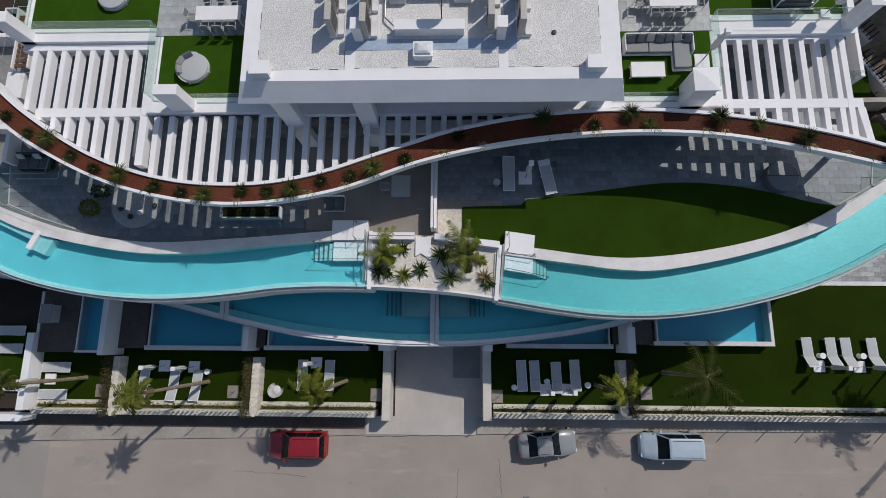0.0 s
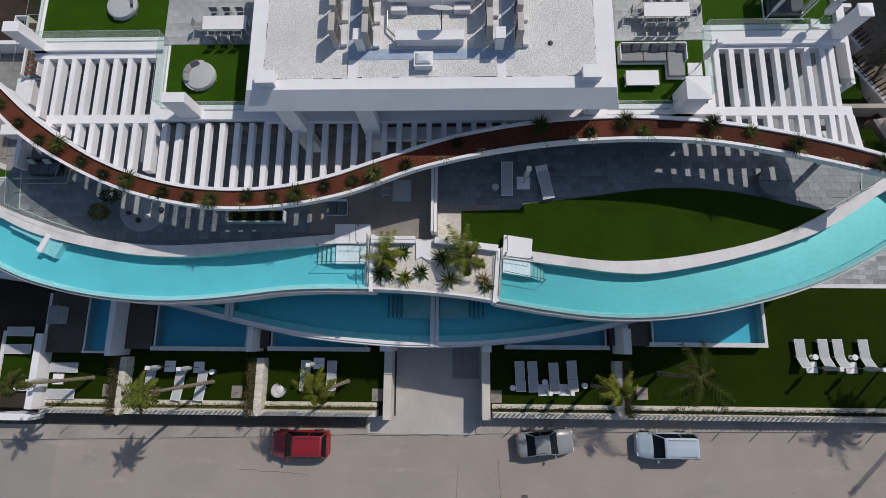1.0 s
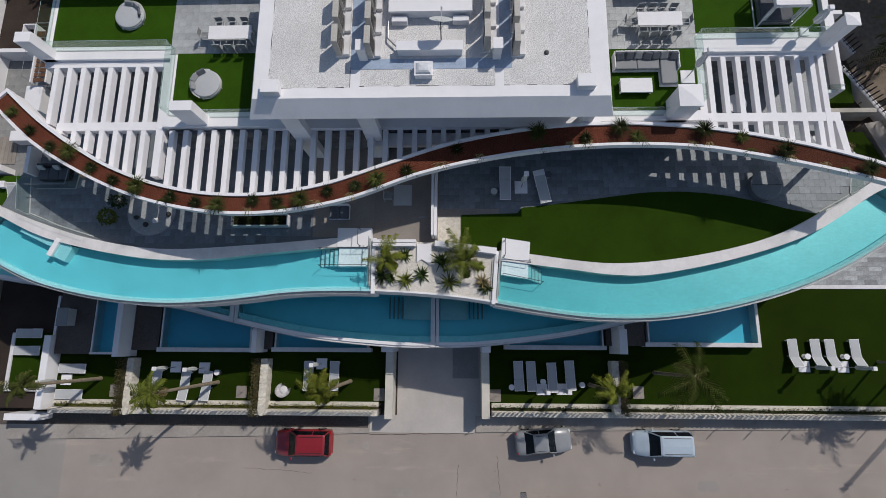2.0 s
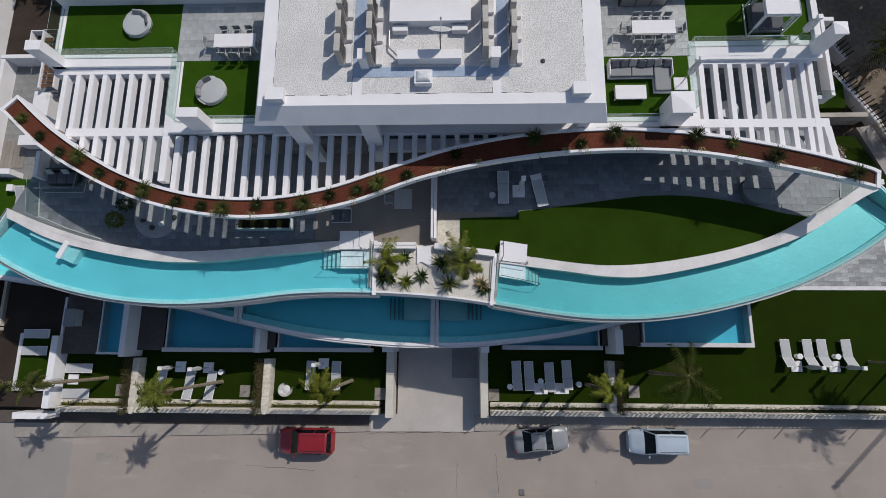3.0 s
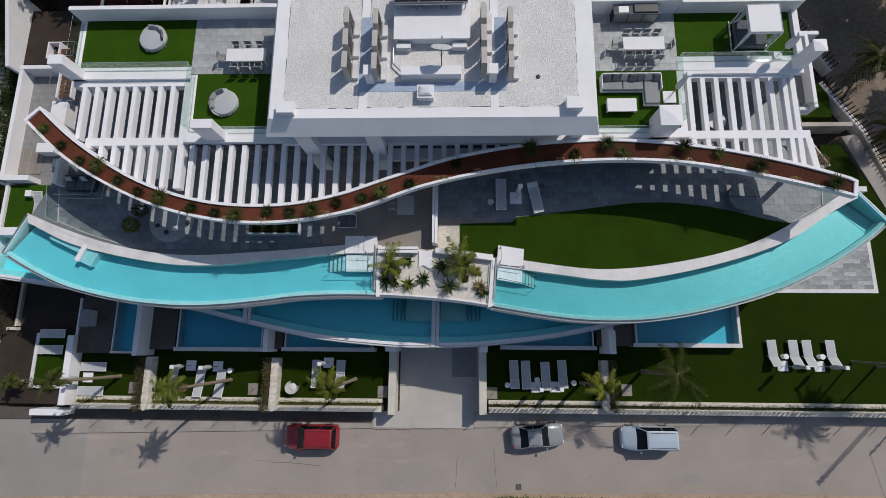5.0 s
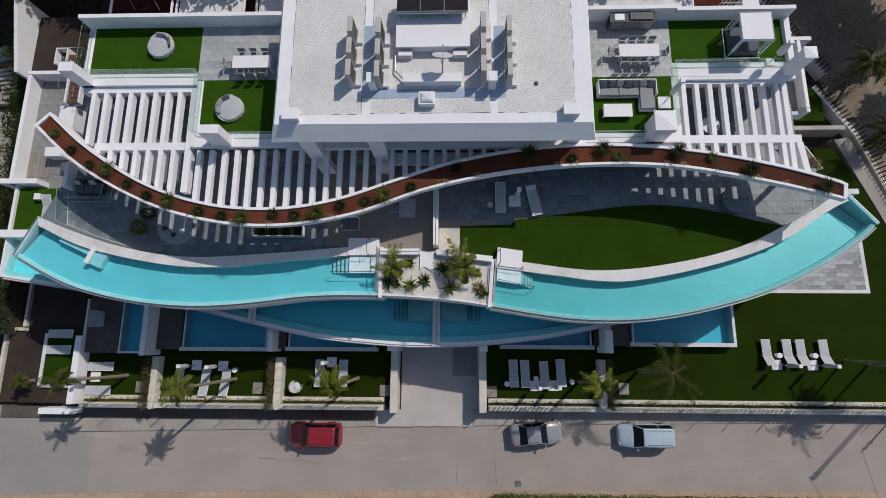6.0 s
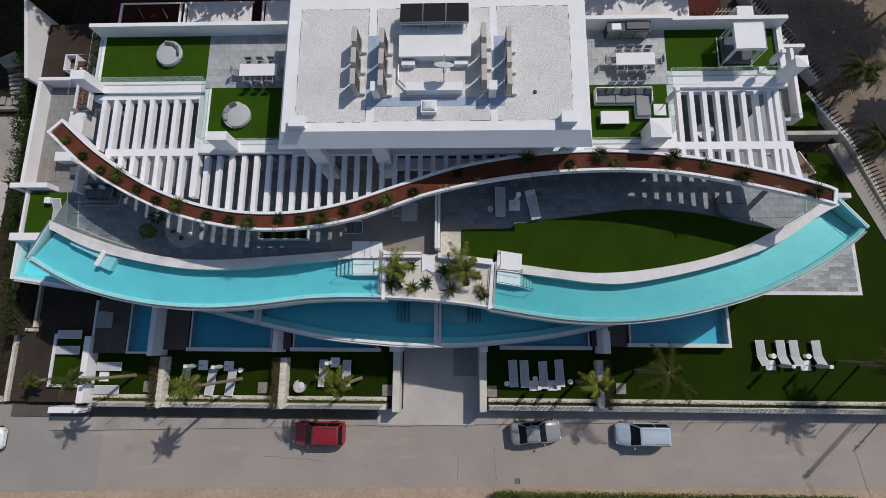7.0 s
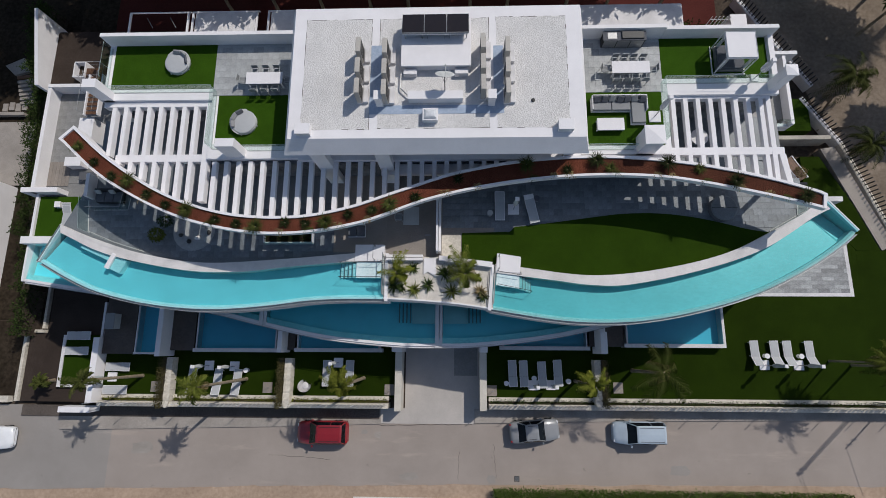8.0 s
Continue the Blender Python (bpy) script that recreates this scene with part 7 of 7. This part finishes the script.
# sofa made up to stand for a dark stairwell opening under the canopy
dk = thing("standin_sofa", "made-up dark low sofa in place of a dark opening", "sofa", at=(-23.6, 9.35, Z2))
part("base", boxes((-0.95, 0.95, -0.4, 0.4, 0.03, 0.3), bevel=0.02), DARKMETAL, dk)
part("back", boxes((-0.95, 0.95, 0.404, 0.56, 0.03, 0.7), bevel=0.03), DARKMETAL, dk)
for x in (-0.93, -0.3, 0.33):
    part("seat_cushion", boxes((x, x + 0.6, -0.38, 0.38, 0.304, 0.44), bevel=0.04), CUSHION, dk)
for x in (-0.7, 0.3):
    bm = bmesh.new()
    box(bm, -0.2, 0.2, -0.07, 0.07, 0, 0.36, Matrix.Translation((x, 0.24, 0.44)) @ Matrix.Rotation(-0.4, 4, "X"), bevel=0.05)
    part("pillow", bm, LINEN, dk)
balustrade("glass screen round the dark opening's stand-in", [(-24.9, 8.5), (-22.4, 8.5), (-22.3, 9.4)], Z2, 0.9, 1.3, True)
t = thing("white_counter", "white counter block on the side terrace", "counter", at=(-29.9, 13.55, Z1 + 0.08))
part("body", boxes((-0.65, 0.65, -0.35, 0.35, 0, 0.85)), WHITE, t)
part("top", boxes((-0.68, 0.68, -0.38, 0.38, 0.854, 0.9), bevel=0.008), WHITE, t)
t = thing("lounge_bench", "low dark bench in the shade of the side terrace", "bench", at=(-28.9, 12.5, Z1 + 0.08))
part("seat", boxes((-0.7, 0.7, -0.35, 0.35, 0.3, 0.38), bevel=0.01), CUSHION, t)
for x in (-0.65, 0.59):
    part("leg", boxes((x, x + 0.06, -0.3, 0.3, 0, 0.296)), WHITE, t)
t = thing("deck_mat", "brown-grey deck panel on the side terrace", "deck", at=(-32.0, 12.8, Z1 + 0.075))
for k in range(6):
    part("board", boxes((-0.5 + 0.3 * k, -0.22 + 0.3 * k, -1.05, 1.05, 0, 0.03)), BROWN_TILE, t)
# round table under the right pergola
t = thing("round_table", "round white table under the pergola", "table", at=(18.1, 13.45, Z2 - 0.03))
part("tabletop", lathe(bmesh.new(), [(0.58, 0.7), (0.6, 0.71), (0.6, 0.74), (0.58, 0.75)], 32), WHITE, t)
part("stem", lathe(bmesh.new(), [(0.05, 0.02), (0.05, 0.698)], 12), STEEL, t)
part("foot", lathe(bmesh.new(), [(0.3, 0.0), (0.3, 0.02), (0.06, 0.03)], 24), STEEL, t)
# planter with a shrub beside the right pergola, and a rear trellis
t = thing("timber_planter", "reddish timber planter with a pale shrub", "planter", at=(28.2, 13.1, 0.0), turn=-60)
part("box", boxes((-1.0, 1.0, -0.4, 0.4, 0, 3.6), bevel=0.02), WOOD, t)
part("rim", boxes((-1.05, 1.05, -0.45, -0.38, 3.4, 3.65), (-1.05, 1.05, 0.38, 0.45, 3.4, 3.65)), WHITE, t)
bm = bmesh.new()
leaf_cloud(bm, random.Random(8), (0.4, 0, 3.9), (0.5, 0.4, 0.35), 420, 0.07)
part("foliage", bm, LEAFDRY, t)
t = thing("rear_trellis", "white garden trellis behind the house", "trellis", at=(21.2, 23.6, 2.5))
for k in range(6):
    part("bar", rod(bmesh.new(), (-0.7 + 0.28 * k, 0, 0), (-0.7 + 0.28 * k, 0, 5.6), 0.03), WHITE2, t)
for k in range(5):
    part("bar", rod(bmesh.new(), (-0.7, 0.04, 1.2 + 1.0 * k), (0.7, 0.04, 1.2 + 1.0 * k), 0.03), WHITE2, t)
setting("wall_rear_right", boxes((22.0, 23.2, 22.8, 24.0, 0, 7.8)), WHITE, "white block behind the house", "wall")
# dark seams round the roof gravel
for k, (x0, x1, y0, y1) in enumerate(((-8.0, -3.95, 11.45, 18.7), (-3.45, 3.15, 11.5, 18.7), (3.6, 7.8, 11.5, 18.75))):
    rng = random.Random(90 + k)
    bm = bmesh.new()
    for xa, ya, xb, yb in ((x0, y0, x1, y0), (x0, y1, x1, y1), (x0, y0, x0, y1), (x1, y0, x1, y1)):
        u = 0.0
        while u < 1.0:
            v = min(1.0, u + rng.uniform(0.02, 0.12))
            if rng.random() < 0.62:
                w = rng.uniform(0.006, 0.016)
                box(bm, xa + (xb - xa) * u - w, xa + (xb - xa) * v + w, ya + (yb - ya) * u - w, ya + (yb - ya) * v + w, 15.0, 15.009)
            u = v + 0.004
    setting(f"roof_seam_{k + 1}", bm, DARKTILE, "dark open seam round the roof gravel", "roof")
# glazed planting trough under the canopy
t = thing("planting_trough", "glass-fronted trough of dark plants under the canopy", "planter", at=(-10.45, 6.3, Z2))
part("soil", boxes((-1.6, 1.6, -0.26, 0.34, 0, 0.4)), SOILSHADE, t)
part("front_glass", boxes((-1.68, 1.68, -0.34, -0.28, 0, 0.6)), GLASSEDGE, t, "pale green glass front")
for x in (-1.7, 1.64):
    part("end_panel", boxes((x, x + 0.06, -0.276, 0.36, 0, 0.6)), WHITE, t)
part("back_panel", boxes((-1.636, 1.636, 0.344, 0.4, 0, 0.6)), WHITE, t)
bm = bmesh.new()
rng = random.Random(31)
for k in range(7):
    leaf_cloud(bm, rng, (-1.35 + 0.45 * k, 0.05, 0.5), (0.3, 0.22, 0.2), 130, 0.06)
part("foliage", bm, LEAFDARK, t)
# counter under the left terrace
t = thing("garden_counter", "pale grey counter under the terrace edge", "counter", at=(-26.9, 0.9, 1.6))
part("body", boxes((-0.35, 0.35, -0.6, 0.6, 0, 0.82)), LINEN, t)
part("worktop", boxes((-0.4, 0.4, -0.65, 0.65, 0.824, 0.86), bevel=0.006), MIDGREY, t)
# pole beside the street
t = thing("street_pole", "grey steel pole beside the street", "pole", at=(34.6, -5.75, 0.0))
part("shaft", rod(bmesh.new(), (0, 0, 0), (0, 0, 4.6), 0.055, 0.045, 10), STEEL, t)
part("foot", rod(bmesh.new(), (0, 0, 0), (0, 0, 0.12), 0.14, 0.14, 12), STEEL, t)
for z in (3.5, 4.1):
    part("cross_arm", boxes((-0.22, 0.22, -0.035, 0.035, z, z + 0.06)), STEEL, t)


# ---- stone pieces of the floors ----
def tiles(owner, inside, x0, x1, y0, y1, z, w, d, mat, seed):
    """Courses of slabs, every second one shifted by half, with cut slabs at the ends."""
    bm = bmesh.new()
    box(bm, -w / 2 + 0.0035, w / 2 - 0.0035, -d / 2 + 0.0035, d / 2 - 0.0035, 0, 0.024)
    me = mesh_of(bm, "tile")
    me.materials.append(mat)
    rng = random.Random(seed)
    row, y, count = 0, y0 + d / 2, 0
    while y < y1 - d / 2 + 1e-6:
        left = x0 - (w / 2 if row % 2 else 0)
        while left < x1 - 0.05:
            xa, xb = max(left, x0), min(left + w, x1)
            if count < 300 and xb - xa > 0.1 and all(inside(x, y + sy * d / 2) for x in (xa + 0.001, xb - 0.001) for sy in (-1, 1)):
                o = new("tile", me)
                o.parent = owner
                o.location = ((xa + xb) / 2, y, z + rng.uniform(-0.002, 0.002))
                o.scale = ((xb - xa) / w, 1, 1)
                count += 1
            left += w
        row, y = row + 1, y + d
    return count


gy = lambda x: float(np.interp(x, GX[:, 0], GX[:, 1])) if 1.55 < x < 22.5 else (6.75 if x <= 1.55 else float(np.interp(x, COP2R[:, 0], COP2R[:, 1])))
tiles(bpy.data.objects["slab_second_right"], lambda x, y: y > gy(x) + 0.03 and y < 11 and x < 25.0, 0.2, 25.0, 6.7, 11.0, Z2 - 0.028, 0.62, 0.44, SLATE, 1)
ly = lambda x: float(np.interp(x, COP2L[:, 0], COP2L[:, 1]))
tiles(bpy.data.objects["slab_second_left"], lambda x, y: y > ly(x) + 0.05 and x < -7.5 and y < 9.4, -25.4, -7.5, 4.6, 9.4, Z2 - 0.028, 0.62, 0.44, SLATE, 2)
tiles(bpy.data.objects["deck_right"], lambda x, y: x > 25.1, 25.1, 33.0, 3.5, 7.7, ZG + 0.062, 0.9, 0.33, DECK_TILE, 3)
tiles(bpy.data.objects["terrace_tiles_1"], lambda x, y: x > -15.3, -15.296, -9.3, 15.56, 19.38, Z3 - 0.004, 0.72, 0.45, STONE_TILE, 4)
tiles(bpy.data.objects["terrace_tiles_2"], lambda x, y: x > 9.3, 9.3, 14.74, 15.51, 19.38, Z3 - 0.004, 0.72, 0.45, STONE_TILE, 5)
tiles(bpy.data.objects["terrace_side"], lambda x, y: y > 11.4 or x > -29.0, -32.7, -26.0, 7.8, 20.0, Z1 + 0.052, 0.9, 0.6, SIDE_TILE, 6)
